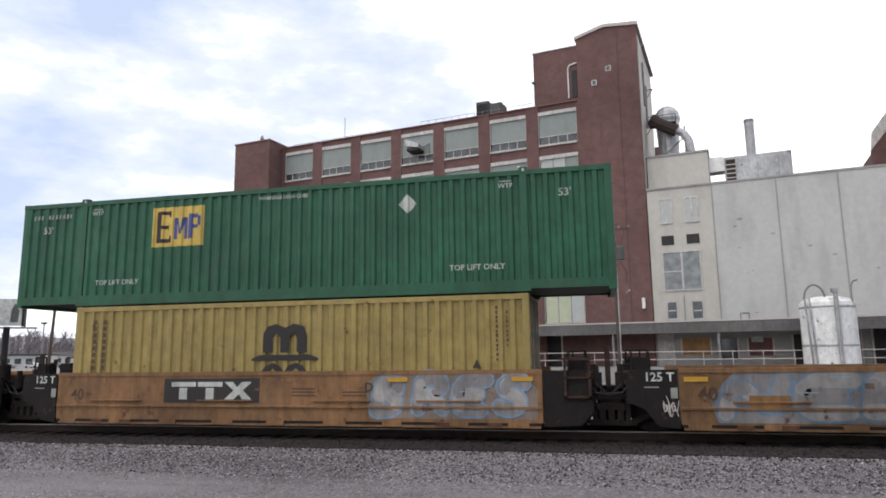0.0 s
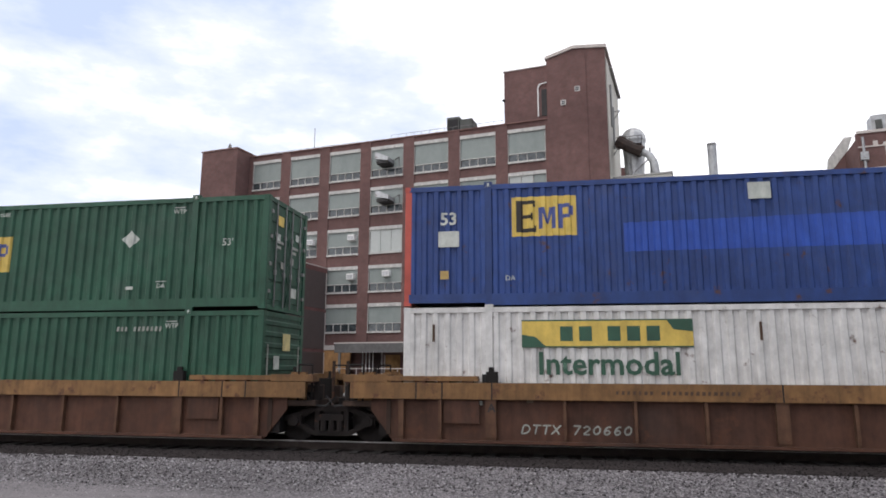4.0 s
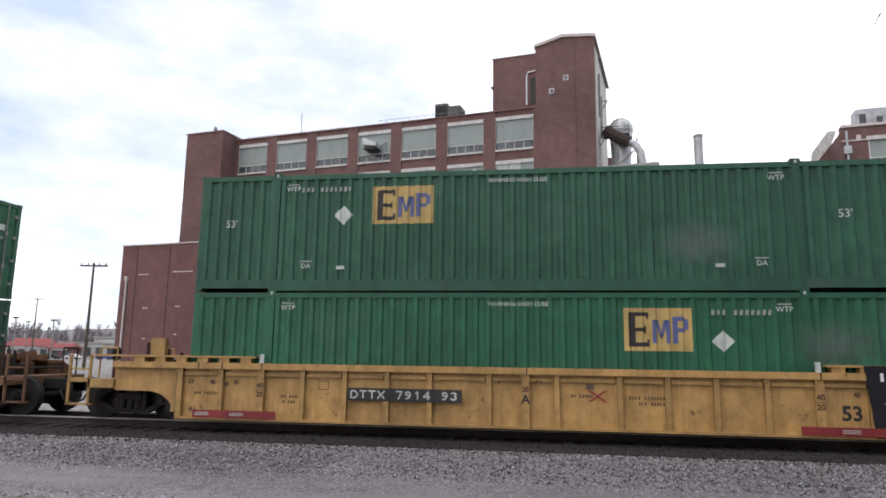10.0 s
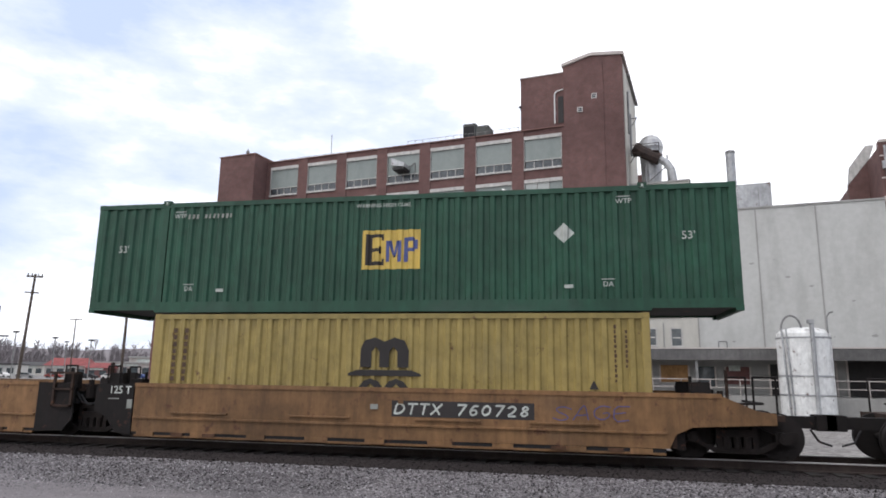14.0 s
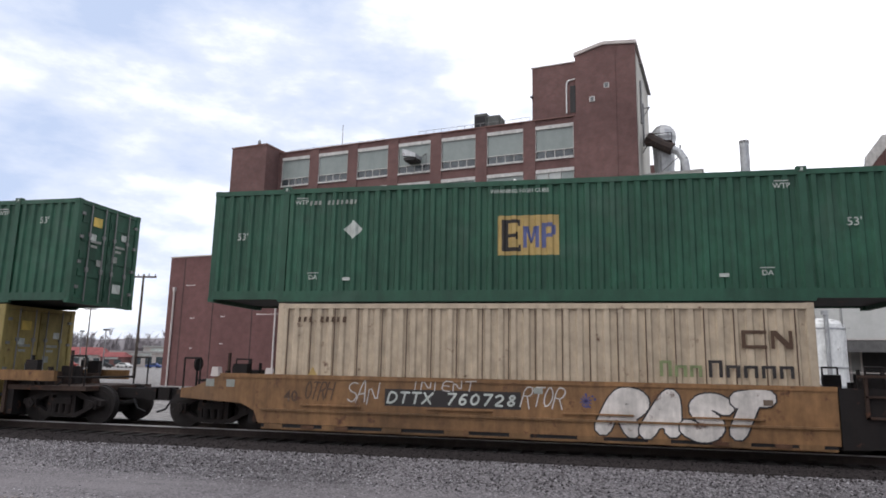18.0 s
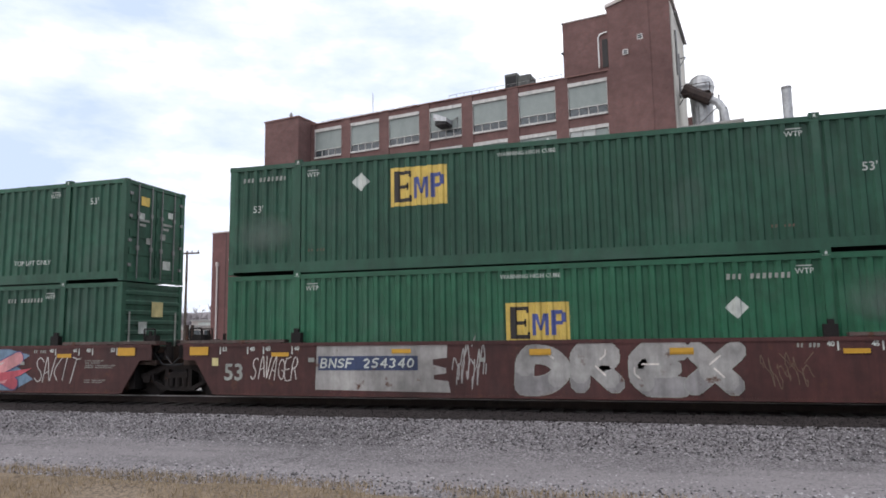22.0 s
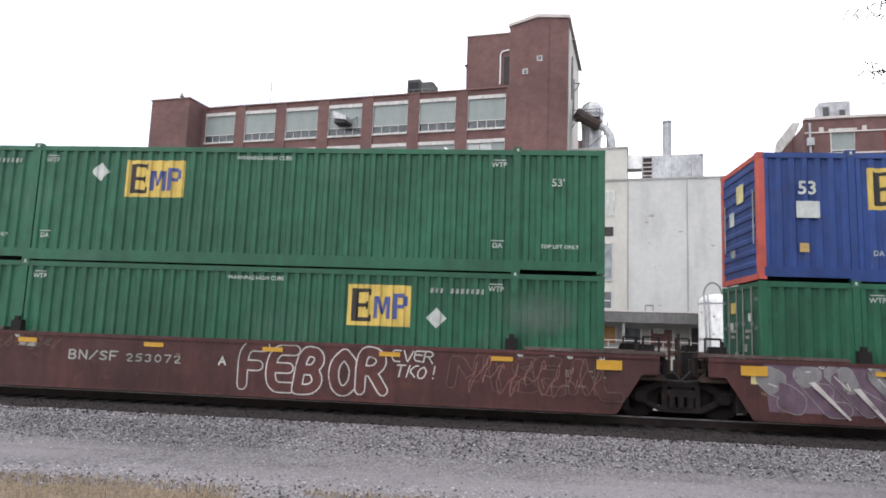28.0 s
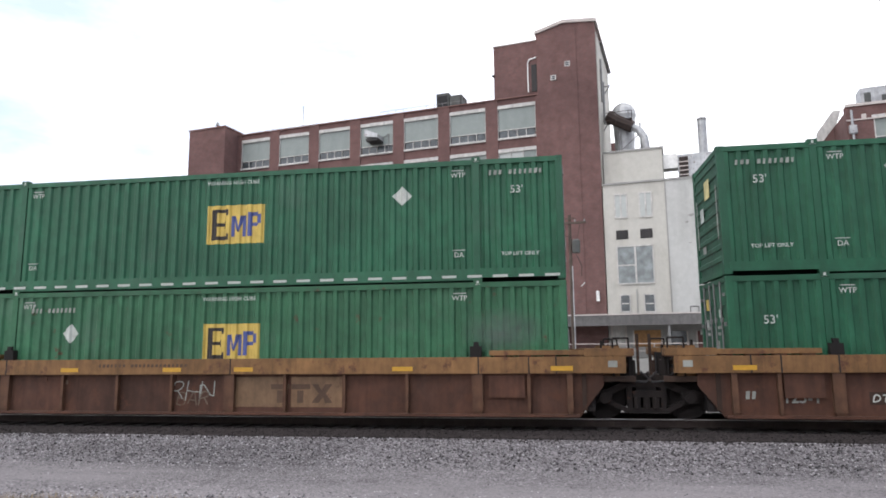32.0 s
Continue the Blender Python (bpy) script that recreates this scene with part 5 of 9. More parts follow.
def bare_tree(x, y, height, lean_to, seed):
    rnd = random.Random(seed)
    t = thing("bare_tree", (x, y, GROUND), "leafless tree with fine drooping twigs and buds", "tree")
    limb, twig = Build(), Build()

    def grow(a, way, length, r, depth):
        n = 3
        for i in range(n):
            way = (way + Vector((rnd.uniform(-.22, .22), rnd.uniform(-.22, .22), rnd.uniform(-.12, .16)))).normalized()
            b = a + way * (length / n)
            (limb if r > 0.03 else twig).tube(a, b, r, 7 if r > 0.03 else 4, r * 0.86, False)
            a, r = b, r * 0.86
            if depth > 0 and i > 0:
                side = (way + Vector((rnd.uniform(-1, 1), rnd.uniform(-1, 1), rnd.uniform(-0.3, 0.7))) * 0.9).normalized()
                grow(a, side, length * rnd.uniform(0.55, 0.8), r * 0.62, depth - 1)
        if depth > 0:
            grow(a, way, length * 0.75, r * 0.8, depth - 1)
        else:
            for k in range(3):
                s = a - way * rnd.uniform(0, length * 0.6)
                q = Vector((rnd.uniform(-1, 1), rnd.uniform(-1, 1), rnd.uniform(-1.0, 0.4))).normalized()
                twig.tube(s, s + q * 0.14, 0.005, 4, 0.013, True)

    top = Vector((0.1, 0.0, height * 0.42))
    limb.tube((0, 0, 0), top, 0.24, 12, 0.19, False)
    for i in range(6):
        g = i * 1.05 + 0.4
        w = Vector((math.cos(g) * 0.7, math.sin(g) * 0.7, 0.8)).normalized()
        grow(top - Vector((0, 0, 0.25 * i)), w, height * 0.26, 0.10, 3)
    tip = Vector(lean_to) - Vector((x, y, GROUND))
    a, c = top - Vector((0, 0, 0.3)), tip - (tip - top) * 0.12
    for k in range(5):
        b = top.lerp(c, (k + 1) / 5) + Vector((rnd.uniform(-.1, .1), rnd.uniform(-.1, .1), 0.5 * math.sin(math.pi * (k + 1) / 5)))
        limb.tube(a, b, 0.10 - 0.016 * k, 8, 0.084 - 0.016 * k, False)
        a = b
    for k in range(15):
        g = k * 2.4
        grow(a + (tip - a) * (k % 3) * 0.5, Vector((-0.25 + 0.8 * math.cos(g), 0.8 * math.sin(g), rnd.uniform(-0.7, 0.5))).normalized(), 0.66, 0.011, 2)
    part("trunk", limb, M["bark"], t)
    part("twig_spray", twig, M["bark"], t)


bare_tree(9.9, 9.2, 8.6, (7.15, 11.3, 7.4), 77)

# ---------------------------------------------------------------- the train: containers
MOVERS = []               # (thing, place on the train at 0 s, height)
BOX_H, BOX_W = 2.896, 2.591
NEAR = -BOX_W / 2
PALETTE = {"green": "deep green", "green_dark": "dark green", "green_pale": "chalky light green", "blue": "blue", "white_box": "white", "red_box": "orange-red", "maroon": "maroon", "mustard": "mustard yellow", "cream": "cream"}


def corrugated(length, z0, z1, depth, pitch, face):
    """A ribbed steel sheet along x; ribs stand out towards face (-1: near side)."""
    b = Build()
    n = max(2, round(length / pitch))
    p = length / n
    xs = []
    for i in range(n):
        x = -length / 2 + i * p
        xs += [(x, 0.0), (x + 0.34 * p, 0.0), (x + 0.48 * p, depth), (x + 0.86 * p, depth)]
    xs.append((length / 2, 0.0))
    for x, d in xs:
        b.v += [(x, -face * d, z0), (x, -face * d, z1)]
    for i in range(len(xs) - 1):
        q = (2 * i, 2 * i + 2, 2 * i + 3, 2 * i + 1)
        b.f.append(q if face < 0 else q[::-1])
    return b


def bottom_rail(hl):
    """Deep between the lifting posts; on a long box the ends are cut away underneath."""
    c, e = min(hl - 0.12, 6.15), hl - 0.12
    low = 0.06 if hl > 7 else 0.0
    b = Build().plate([(-c, 0.0), (c, 0.0), (c + 0.001, low), (e, low + 0.001), (e, 0.27), (-e, 0.27), (-e, low + 0.001), (-c - 0.001, low)], -0.048, 0.048)
    return b


def container(colour, length, q, z, words, turned=False, doors=""):
    """A ribbed steel container; its doors are at the +x end."""
    lab = f"{PALETTE[colour]} ribbed steel {'53-foot' if length > 14 else '40-foot'} container {words}"
    root = thing("shipping_container", (q, TRACK_Y, z), lab, "shipping container", "containers on the train")
    MOVERS.append((root, q, z))
    mat, hl, hw, k = M[colour], length / 2, BOX_W / 2, (colour, length)
    post = M["post_red"] if colour == "blue" else mat
    about = pose(0, 0, 0, 0, 0, 180 if turned else 0)
    pitch = 0.285 if length > 14 else 0.30
    for s in (-1, 1):
        part("side_panel", shared(("side_panel", *k, s), lambda: corrugated(length - 0.30, 0.25, BOX_H - 0.11, 0.048, pitch, s), mat), mat, root, at=(0, s * (hw - 0.012), 0))
        part("top_rail", shared(("top_rail", *k), lambda: Build().box(-hl + 0.12, hl - 0.12, -0.035, 0.035, -0.12, 0.0), mat), mat, root, at=(0, s * (hw - 0.036), BOX_H - 0.01))
        part("bottom_rail", shared(("bottom_rail", *k), lambda: bottom_rail(hl), mat), mat, root, at=(0, s * (hw - 0.047), 0.0))
        for e in (-1, 1):
            def corner():
                b = Build().bevel_box(-0.085, 0.085, -0.085, 0.085, 0.11, BOX_H - 0.11, 0.015)
                for zz in (0.0, BOX_H - 0.118):
                    b.bevel_box(-0.092, 0.088, -0.090, 0.085, zz, zz + 0.118, 0.012)
                    b.box(-0.055, 0.055, -0.093, -0.088, zz + 0.035, zz + 0.085)
                return b
            part("corner_post", shared(("corner_post", colour), corner, post), post, root, at=pose(e * (hl - 0.092), s * (hw - 0.092), 0, 0, 0, 0 if s < 0 else 180))
            if length > 14:
                part("lift_post", shared(("lift_post", colour), lambda: Build().box(-0.075, 0.075, -0.02, 0.05, 0.0, BOX_H - 0.02).box(-0.10, 0.10, -0.03, 0.10, BOX_H - 0.06, BOX_H + 0.055), mat), mat, root,
                     at=pose(e * 6.05, s * (hw - 0.018), 0, 0, 0, 0 if s < 0 else 180))
                if s < 0 and e > 0 or s < 0 and e < 0:
                    part("lift_casting", shared(("lift_casting",), lambda: Build().box(-0.07, 0.07, -0.006, 0.0, -0.055, 0.055).box(-0.025, 0.025, -0.009, -0.006, -0.03, 0.03), M["mark_white"]), M["mark_white"], root, at=(e * 6.05, -hw - 0.004, BOX_H - 0.01))
    part("roof", shared(("roof", *k), lambda: Build().box(-hl + 0.1, hl - 0.1, -hw + 0.06, hw - 0.06, BOX_H - 0.06, BOX_H - 0.02), mat), mat, root)
    part("floor", shared(("floor", length), lambda: Build().box(-hl + 0.1, hl - 0.1, -hw + 0.09, hw - 0.09, 0.10, 0.16), M["black"]), M["black"], root)

    def front():
        poly = [(0.0, 0.12), (0.0, BOX_H - 0.1), (-0.02, BOX_H - 0.1)]
        for i in reversed(range(9)):
            z = 0.30 + i * 0.28
            poly += [(-0.02, z + 0.14), (-0.05, z + 0.11), (-0.05, z + 0.02), (-0.02, z)]
        return Build().plate((poly + [(-0.02, 0.12)])[::-1], -hw + 0.16, hw - 0.16)
    fw = part("front_wall", shared(("front_wall", colour), front, mat), mat, root, at=about @ Matrix.Translation((-hl + 0.06, 0, 0)))
    for y, z, w, h, m in ((-0.15, 2.15, 0.24, 0.22, "logo_pale"), (0.42, 0.75, 0.16, 0.09, "mark_grey"), (-0.98, 1.45, 0.035, 0.62, "mark_grey"), (0.98, 1.45, 0.035, 0.62, "mark_grey")):
        part("end_label", shared(("end_label", w, h), lambda: Build().box(-0.056, -0.051, -w, w, -h, h), M[m]), None, fw, at=(0, y, z))
    part("end_placard", shared(("end_placard",), lambda: Build().tube((-0.058, 0, 0), (-0.052, 0, 0), 0.24, 4), M["mark_white"]), None, fw, at=(0, 0.45, 1.62))
    for e in (-1, 1):
        part("header", shared(("header", colour), lambda: Build().box(-0.05, 0.05, -hw + 0.17, hw - 0.17, BOX_H - 0.13, BOX_H - 0.012), post), post, root, at=(e * (hl - 0.07), 0, 0))
        part("end_sill", shared(("end_sill", colour), lambda: Build().box(-0.05, 0.05, -hw + 0.17, hw - 0.17, 0.0, 0.13), post), post, root, at=(e * (hl - 0.07), 0, 0))
    for s in (-1, 1):
        def leaf():
            b = Build().box(0, 0.04, 0.02, hw - 0.175, 0.14, BOX_H - 0.14)
            for i in range(5):
                b.box(0.04, 0.062, 0.06, hw - 0.22, 0.26 + 0.5 * i, 0.46 + 0.5 * i)
            return b if s > 0 else flip_y(b)
        dm = M[doors] if doors else mat
        d = part("door", shared(("door", colour, doors, s), leaf, dm), dm, root, at=about @ Matrix.Translation((hl - 0.085, 0, 0)))
        for y, z in ((0.62, 2.0), (0.30, 1.30)):
            part("door_label", shared(("door_label", z), lambda: Build().box(0, 0.004, -0.11, 0.11, -0.09, 0.09), M["mark_white" if z > 1.5 else "mark_grey"]), None, d, at=(0.066, s * y, z + 0.1 * s))
        for zz in (0.45, 1.15, 1.85, 2.5):
            part("hinge", shared(("hinge",), lambda: Build().box(0.0, 0.075, -0.06, 0.06, -0.04, 0.04), M["steel"]), None, d, at=(0.03, s * (hw - 0.2), zz))
        for y in (0.22, 0.78):
            part("lock_rod", shared(("lock_rod",), lambda: Build().tube((0, 0, 0.08), (0, 0, BOX_H - 0.08), 0.018, 8).box(-0.03, 0.02, -0.05, 0.05, 0.9, 1.02).box(-0.03, 0.02, -0.05, 0.05, 1.9, 2.0), M["steel"]), M["steel"], d, at=(0.085, s * y, 0))
        part("door_sticker", shared(("door_sticker", s), lambda: Build().box(0, 0.004, -0.17, 0.17, -0.13, 0.13), M["logo_yellow"] if s < 0 else M["mark_white"]), M["mark_white"], d, at=(0.066, s * 0.5, 2.35 if s < 0 else 0.55))
        part("number_mark", shared(("number_mark_door",), lambda: Build().box(0, 0.004, -0.2, 0.2, 0.0, 0.07).box(0, 0.004, -0.2, 0.05, -0.14, -0.07), M["mark_grey"]), M["mark_grey"], d, at=(0.066, s * 0.5, 1.75))
    return root


def strokes(b, pts, r, y, r2=None):
    """A brush line with round joints that may taper; every piece lies a hair further out than the last."""
    n = len(pts)
    rad = [r + ((r if r2 is None else r2) - r) * i / max(1, n - 1) for i in range(n)]
    for i, p in enumerate(pts):
        y -= 0.00003
        b.plate([(p[0] + rad[i] * math.cos(k * math.pi / 4 + .4), p[1] + rad[i] * math.sin(k * math.pi / 4 + .4)) for k in range(8)], y, y + 0.001)
        if i + 1 < n:
            q = pts[i + 1]
            d = Vector((q[0] - p[0], q[1] - p[1]))
            if d.length < 1e-4:
                continue
            u = Vector((-d.y, d.x)).normalized()
            y -= 0.00003
            b.plate([(p[0] - u.x * rad[i], p[1] - u.y * rad[i]), (q[0] - u.x * rad[i + 1], q[1] - u.y * rad[i + 1]), (q[0] + u.x * rad[i + 1], q[1] + u.y * rad[i + 1]), (p[0] + u.x * rad[i], p[1] + u.y * rad[i])], y, y + 0.001)
    return y


GLYPHS = {  # centre lines of block letters in a unit square, strokes parted by a bar
    "A": "0,0 .40,1 .60,1 1,0|.2,.36 .8,.36", "B": "0,0 0,1 .65,1 .88,.76 .6,.52 .95,.26 .7,0 0,0|0,.52 .6,.52", "C": "1,.82 .6,1 .15,.82 0,.5 .15,.18 .6,0 1,.18",
    "D": "0,0 0,1 .6,1 1,.68 1,.32 .6,0 0,0", "E": "1,1 0,1 0,0 1,0|0,.52 .78,.52", "F": "1,1 0,1 0,0|0,.5 .72,.5", "G": "1,.82 .6,1 .15,.82 0,.5 .15,.18 .6,0 1,.14 1,.46 .6,.46",
    "H": "0,0 0,1|1,0 1,1|0,.5 1,.5", "I": ".5,0 .5,1", "J": ".9,1 .9,.25 .5,0 .08,.2", "K": "0,0 0,1|1,1 .1,.45 1,0", "L": "0,1 0,0 1,0", "M": "0,0 .1,1 .5,.35 .9,1 1,0", "N": "0,0 0,1 1,0 1,1",
    "O": ".5,1 .1,.78 .0,.4 .2,.05 .6,0 .95,.28 .95,.7 .5,1", "P": "0,0 0,1 .7,1 1,.74 .7,.46 0,.46", "R": "0,0 0,1 .65,1 .95,.76 .65,.5 0,.5|.45,.5 1,0", "S": ".95,.86 .55,1 .1,.84 .15,.6 .8,.42 .95,.2 .55,0 .05,.12",
    "T": "0,1 1,1|.5,1 .5,0", "U": "0,1 0,.25 .35,0 .7,.05 1,.3 1,1", "V": "0,1 .45,0 .55,0 1,1", "W": "0,1 .25,0 .5,.65 .75,0 1,1", "X": "0,0 1,1|0,1 1,0", "Y": "0,1 .5,.5 1,1|.5,.5 .5,0", "Z": "0,1 1,1 0,0 1,0",
    "0": ".5,1 .08,.75 .08,.25 .5,0 .92,.25 .92,.75 .5,1", "1": ".25,.8 .55,1 .55,0", "2": ".05,.8 .45,1 .9,.78 .8,.5 .05,0 .95,0", "3": ".08,.9 .55,1 .88,.76 .5,.53 .92,.26 .5,0 .05,.12", "4": ".75,0 .75,1 .05,.32 1,.32",
    "5": ".9,1 .15,1 .1,.56 .6,.62 .92,.34 .6,0 .05,.1", "6": ".85,.92 .45,.95 .1,.45 .3,.02 .75,.04 .92,.32 .6,.56 .15,.4", "7": ".05,1 .95,1 .4,0", "8": ".5,.53 .15,.76 .5,1 .85,.76 .5,.53 .06,.25 .5,0 .94,.25 .5,.53", "9": ".15,.06 .55,.05 .9,.55 .7,.98 .25,.96 .08,.68 .4,.44 .85,.58",
    "*": ".5,0 .5,1|.05,.25 .95,.75|.05,.75 .95,.25", "!": ".5,1 .5,.35|.5,.06 .5,0", "/": "0,0 1,1", "-": ".1,.5 .9,.5",
}


def glyph_lines(ch, rounds=0):
    """The strokes of a letter; rounds: how often their corners are cut round."""
    out = []
    for run in GLYPHS[ch].split("|"):
        pts = [tuple(float(k) for k in p.split(",")) for p in run.split()]
        for _ in range(rounds):
            if len(pts) > 2:
                soft = [pts[0]]
                for p, q in zip(pts, pts[1:]):
                    soft += [(0.75 * p[0] + 0.25 * q[0], 0.75 * p[1] + 0.25 * q[1]), (0.25 * p[0] + 0.75 * q[0], 0.25 * p[1] + 0.75 * q[1])]
                pts = soft + [pts[-1]]
        fine = [pts[0]]
        for p, q in zip(pts, pts[1:]):
            n = max(1, int(math.hypot(q[0] - p[0], q[1] - p[1]) / 0.16))
            fine += [(p[0] + (q[0] - p[0]) * k / n, p[1] + (q[1] - p[1]) * k / n) for k in range(1, n + 1)]
        out.append(fine)
    return out


def flip_y(b):
    b.v = [(x, -y, z) for x, y, z in b.v]
    b.f = [f[::-1] for f in b.f]
    return b


def bars(w, h, n, seed, full=False):
    """A row of n short bars of height h over width w, for writing that cannot be read."""
    rnd = random.Random(seed)
    b, x = Build(), -w / 2
    step = w / n
    for i in range(n):
        g = step * (0.8 if full else rnd.uniform(0.42, 0.62))
        if full or i != n // 3:
            k = rnd.uniform(0.8, 0.95) * h / 2
            b.plate([(x, -k), (x + g, -k), (x + g + 0.25 * k, k), (x + 0.25 * k, k)], -0.002, 0.0)
        x += step
    return b


def rib_profile(length, pitch):
    """Breakpoints (x, depth) of a container's ribbed side."""
    ln = length - 0.30
    n = max(2, round(ln / pitch))
    p, out = ln / n, []
    for i in range(n):
        x = -ln / 2 + i * p
        out += [(x, 0.0), (x + 0.34 * p, 0.0), (x + 0.48 * p, 0.048), (x + 0.86 * p, 0.048)]
    return out + [(ln / 2, 0.0)]


PROFILES = {14: rib_profile(16.154, 0.285), 12: rib_profile(12.192, 0.30)}


def cut(poly, x, keep):
    """The part of a polygon on one side of an upright line."""
    out = []
    for (ax, az), (bx, bz) in zip(poly, poly[1:] + poly[:1]):
        ina, inb = (ax - x) * keep >= 0, (bx - x) * keep >= 0
        if ina:
            out.append((ax, az))
        if ina != inb:
            f = (x - ax) / (bx - ax)
            out.append((x, az + f * (bz - az)))
    return out


def decal(polys, lift=0.003, size=14):
    """Painted or stuck shapes lying on the ribbed near side, following every rib."""
    b = Build()
    prof = PROFILES[size]
    for poly in polys:
        lo, hi = min(p[0] for p in poly), max(p[0] for p in poly)
        for (xa, da), (xb, db) in zip(prof, prof[1:]):
            if xb <= lo or xa >= hi or xb - xa < 1e-6:
                continue
            piece = cut(cut(poly, xa, 1), xb, -1)
            if len(piece) < 3:
                continue
            n = len(b.v)
            b.v += [(x, NEAR + 0.012 - lift + da + (db - da) * (x - xa) / (xb - xa), z) for x, z in piece]
            b.f.append(tuple(range(n, n + len(piece))))
    return b


def rect(x0, x1, z0, z1):
    return [(x0, z0), (x1, z0), (x1, z1), (x0, z1)]


def logo_panel(root, x0, x1, z0, z1, ground):
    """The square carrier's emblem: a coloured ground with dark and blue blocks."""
    w, h = x1 - x0, z1 - z0
    p = part("emblem_panel", decal([rect(x0, x1, z0, z1)]), M[ground], root, "faded emblem panel")
    def at(a, b, c, d):
        return rect(x0 + a * w, x0 + c * w, z0 + b * h, z0 + d * h)
    dark = [at(*r) for r in ((0.07, 0.1, 0.175, 0.9), (0.175, 0.1, 0.38, 0.20), (0.175, 0.45, 0.33, 0.54), (0.175, 0.81, 0.37, 0.9), (0.345, 0.2, 0.38, 0.27), (0.335, 0.74, 0.37, 0.81), (0.30, 0.40, 0.33, 0.59))]
    part("emblem_dark", decal(dark, 0.006), M["mark_black"], p)["kind"] = "stuff"
    xs = lambda a, b: (x0 + a * w, z0 + b * h)
    blue = [at(*r) for r in ((0.42, 0.18, 0.48, 0.72), (0.62, 0.18, 0.68, 0.72), (0.72, 0.18, 0.79, 0.80), (0.79, 0.70, 0.90, 0.80), (0.79, 0.44, 0.90, 0.53), (0.88, 0.50, 0.95, 0.74))]
    blue += [[xs(0.45, 0.72), xs(0.54, 0.30), xs(0.57, 0.30), xs(0.51, 0.72)], [xs(0.54, 0.30), xs(0.57, 0.30), xs(0.65, 0.72), xs(0.59, 0.72)]]
    part("emblem_blue", decal(blue, 0.0075), M["logo_slate" if ground == "logo_pale" or ground == "logo_white" and x0 < 0 else ("logo_dull" if ground == "logo_tan" else "logo_blue")], p)["kind"] = "stuff"
    return p


def diamond(root, x, z, r=0.24):
    part("placard_holder", decal([[(x, z - r), (x + r, z), (x, z + r), (x - r, z)]], 0.005), M["mark_white"], root, "white diamond placard")


def smudge(root, x, z, kind):
    m = M["smudge_" + kind]
    part("buffed_patch", shared(("buffed_patch", kind), lambda: Build().plate(rect(-1.2, 1.2, -0.62, 0.62), -0.001, 0.0), m), m, root, "soft-edged buffed patch", at=(x, NEAR - 0.012, z))


def scheme_of(q, level, x0, dx, dz):
    """Which lettering a box carries, told by where its emblem and its placard sit."""
    if level:
        if q == -123.69:
            return "wide"
        if dx is not None and dx > 3 and dx < 3.5:
            return "large"
        if dx is None or dz < 5.3:
            return "middle"
        if q in (-210.26, -359.65, -398.27, -422.17):
            return "plain"
        return "right" if dx > 4 else "left"
    if q in (-143.33, -508.31):
        return "low_right"
    if dx is not None and dx < -4:
        return "low_inner" if x0 > -1 else "low_left"
    return "low"


LETTERING = {  # number x, z; size mark z at the left and the right; axle marks; lift words (x, size)
    "large": (-7.05, 2.50, 2.12, 2.28, False, (4.9, 0.19)), "left": (-7.05, 2.50, 2.10, 2.10, True, (7.05, 0.125)), "right": (7.0, 2.55, 2.0, 2.12, True, (7.05, 0.125)),
    "middle": (-4.75, 2.50, 1.66, 1.68, True, None), "plain": (-7.0, 2.50, 1.70, 1.70, False, None), "wide": (-4.8, 2.48, 1.66, 1.66, False, (4.9, 0.175)),
    "low": (4.75, 2.45, 0.78, 0.80, False, None), "low_left": (-7.0, 2.42, 0.78, 0.82, False, None), "low_inner": (-4.9, 2.42, 0.86, 0.84, False, None), "low_right": (7.0, 2.48, 1.92, 1.98, False, None),
}


def markings(root, kind, seed, bare=False):
    """Stencils common to the ribbed containers."""
    y = NEAR - 0.005
    nx, nz, zl, zr, axle, lift = LETTERING[kind]
    if not bare:
        for x, z in ((-7.2, zl), (7.0, zr)):
            part("size_mark", lettering("53'", 0.26, M["mark_white"], 0.002), None, root, at=(x, y, z))
        part("number_mark", shared(("number_mark", seed % 3), lambda: bars(1.3, 0.13, 11, seed), M["mark_grey"]), None, root, at=(nx, y, nz))
    part("warning_mark", lettering("WARNING HIGH CUBE", 0.135, M["mark_white"], 0.001), None, root, at=(-0.1, y, 2.62))
    for x in (-5.62, 5.62):
        m = part("weight_mark", lettering("WTP", 0.165, M["mark_white"], 0.002), None, root, at=(x, y, 2.52))
        part("overline", shared(("overline",), lambda: Build().plate([(-.15, .105), (.15, .105), (.15, .125), (-.15, .125)], -.002, 0), M["mark_white"]), None, m)
        if axle:
            m = part("axle_mark", lettering("DA", 0.165, M["mark_white"], 0.002), None, root, at=(x if kind != "middle" else x * 0.93, y, 0.60))
            part("overline", shared(("overline",), None, None), None, m)
    if lift:
        for s in (-1, 1):
            part("lift_mark", lettering("TOP LIFT ONLY", lift[1], M["mark_white"], 0.002), None, root, at=(s * lift[0], y, 0.60))
    if kind == "middle":
        for x in (-4.35, 4.35):
            part("sticker", shared(("sticker",), lambda: Build().plate([(-.10, -.04), (.10, -.04), (.10, .04), (-.10, .04)], -.002, 0), M["mark_white"]), None, root, at=(x, y, 0.56))
    if kind == "plain":
        for x in (-5.5, 5.3):
            part("data_stencil", shared(("data_small",), lambda: bars(0.5, 0.07, 6, 3), M["mark_faint"]), None, root, at=(x, y, 0.56))


TOP_Z, LOW_Z = 3.318, 0.384
WORDS = "stacked on another"
LOWWORDS = "deep in a well car"

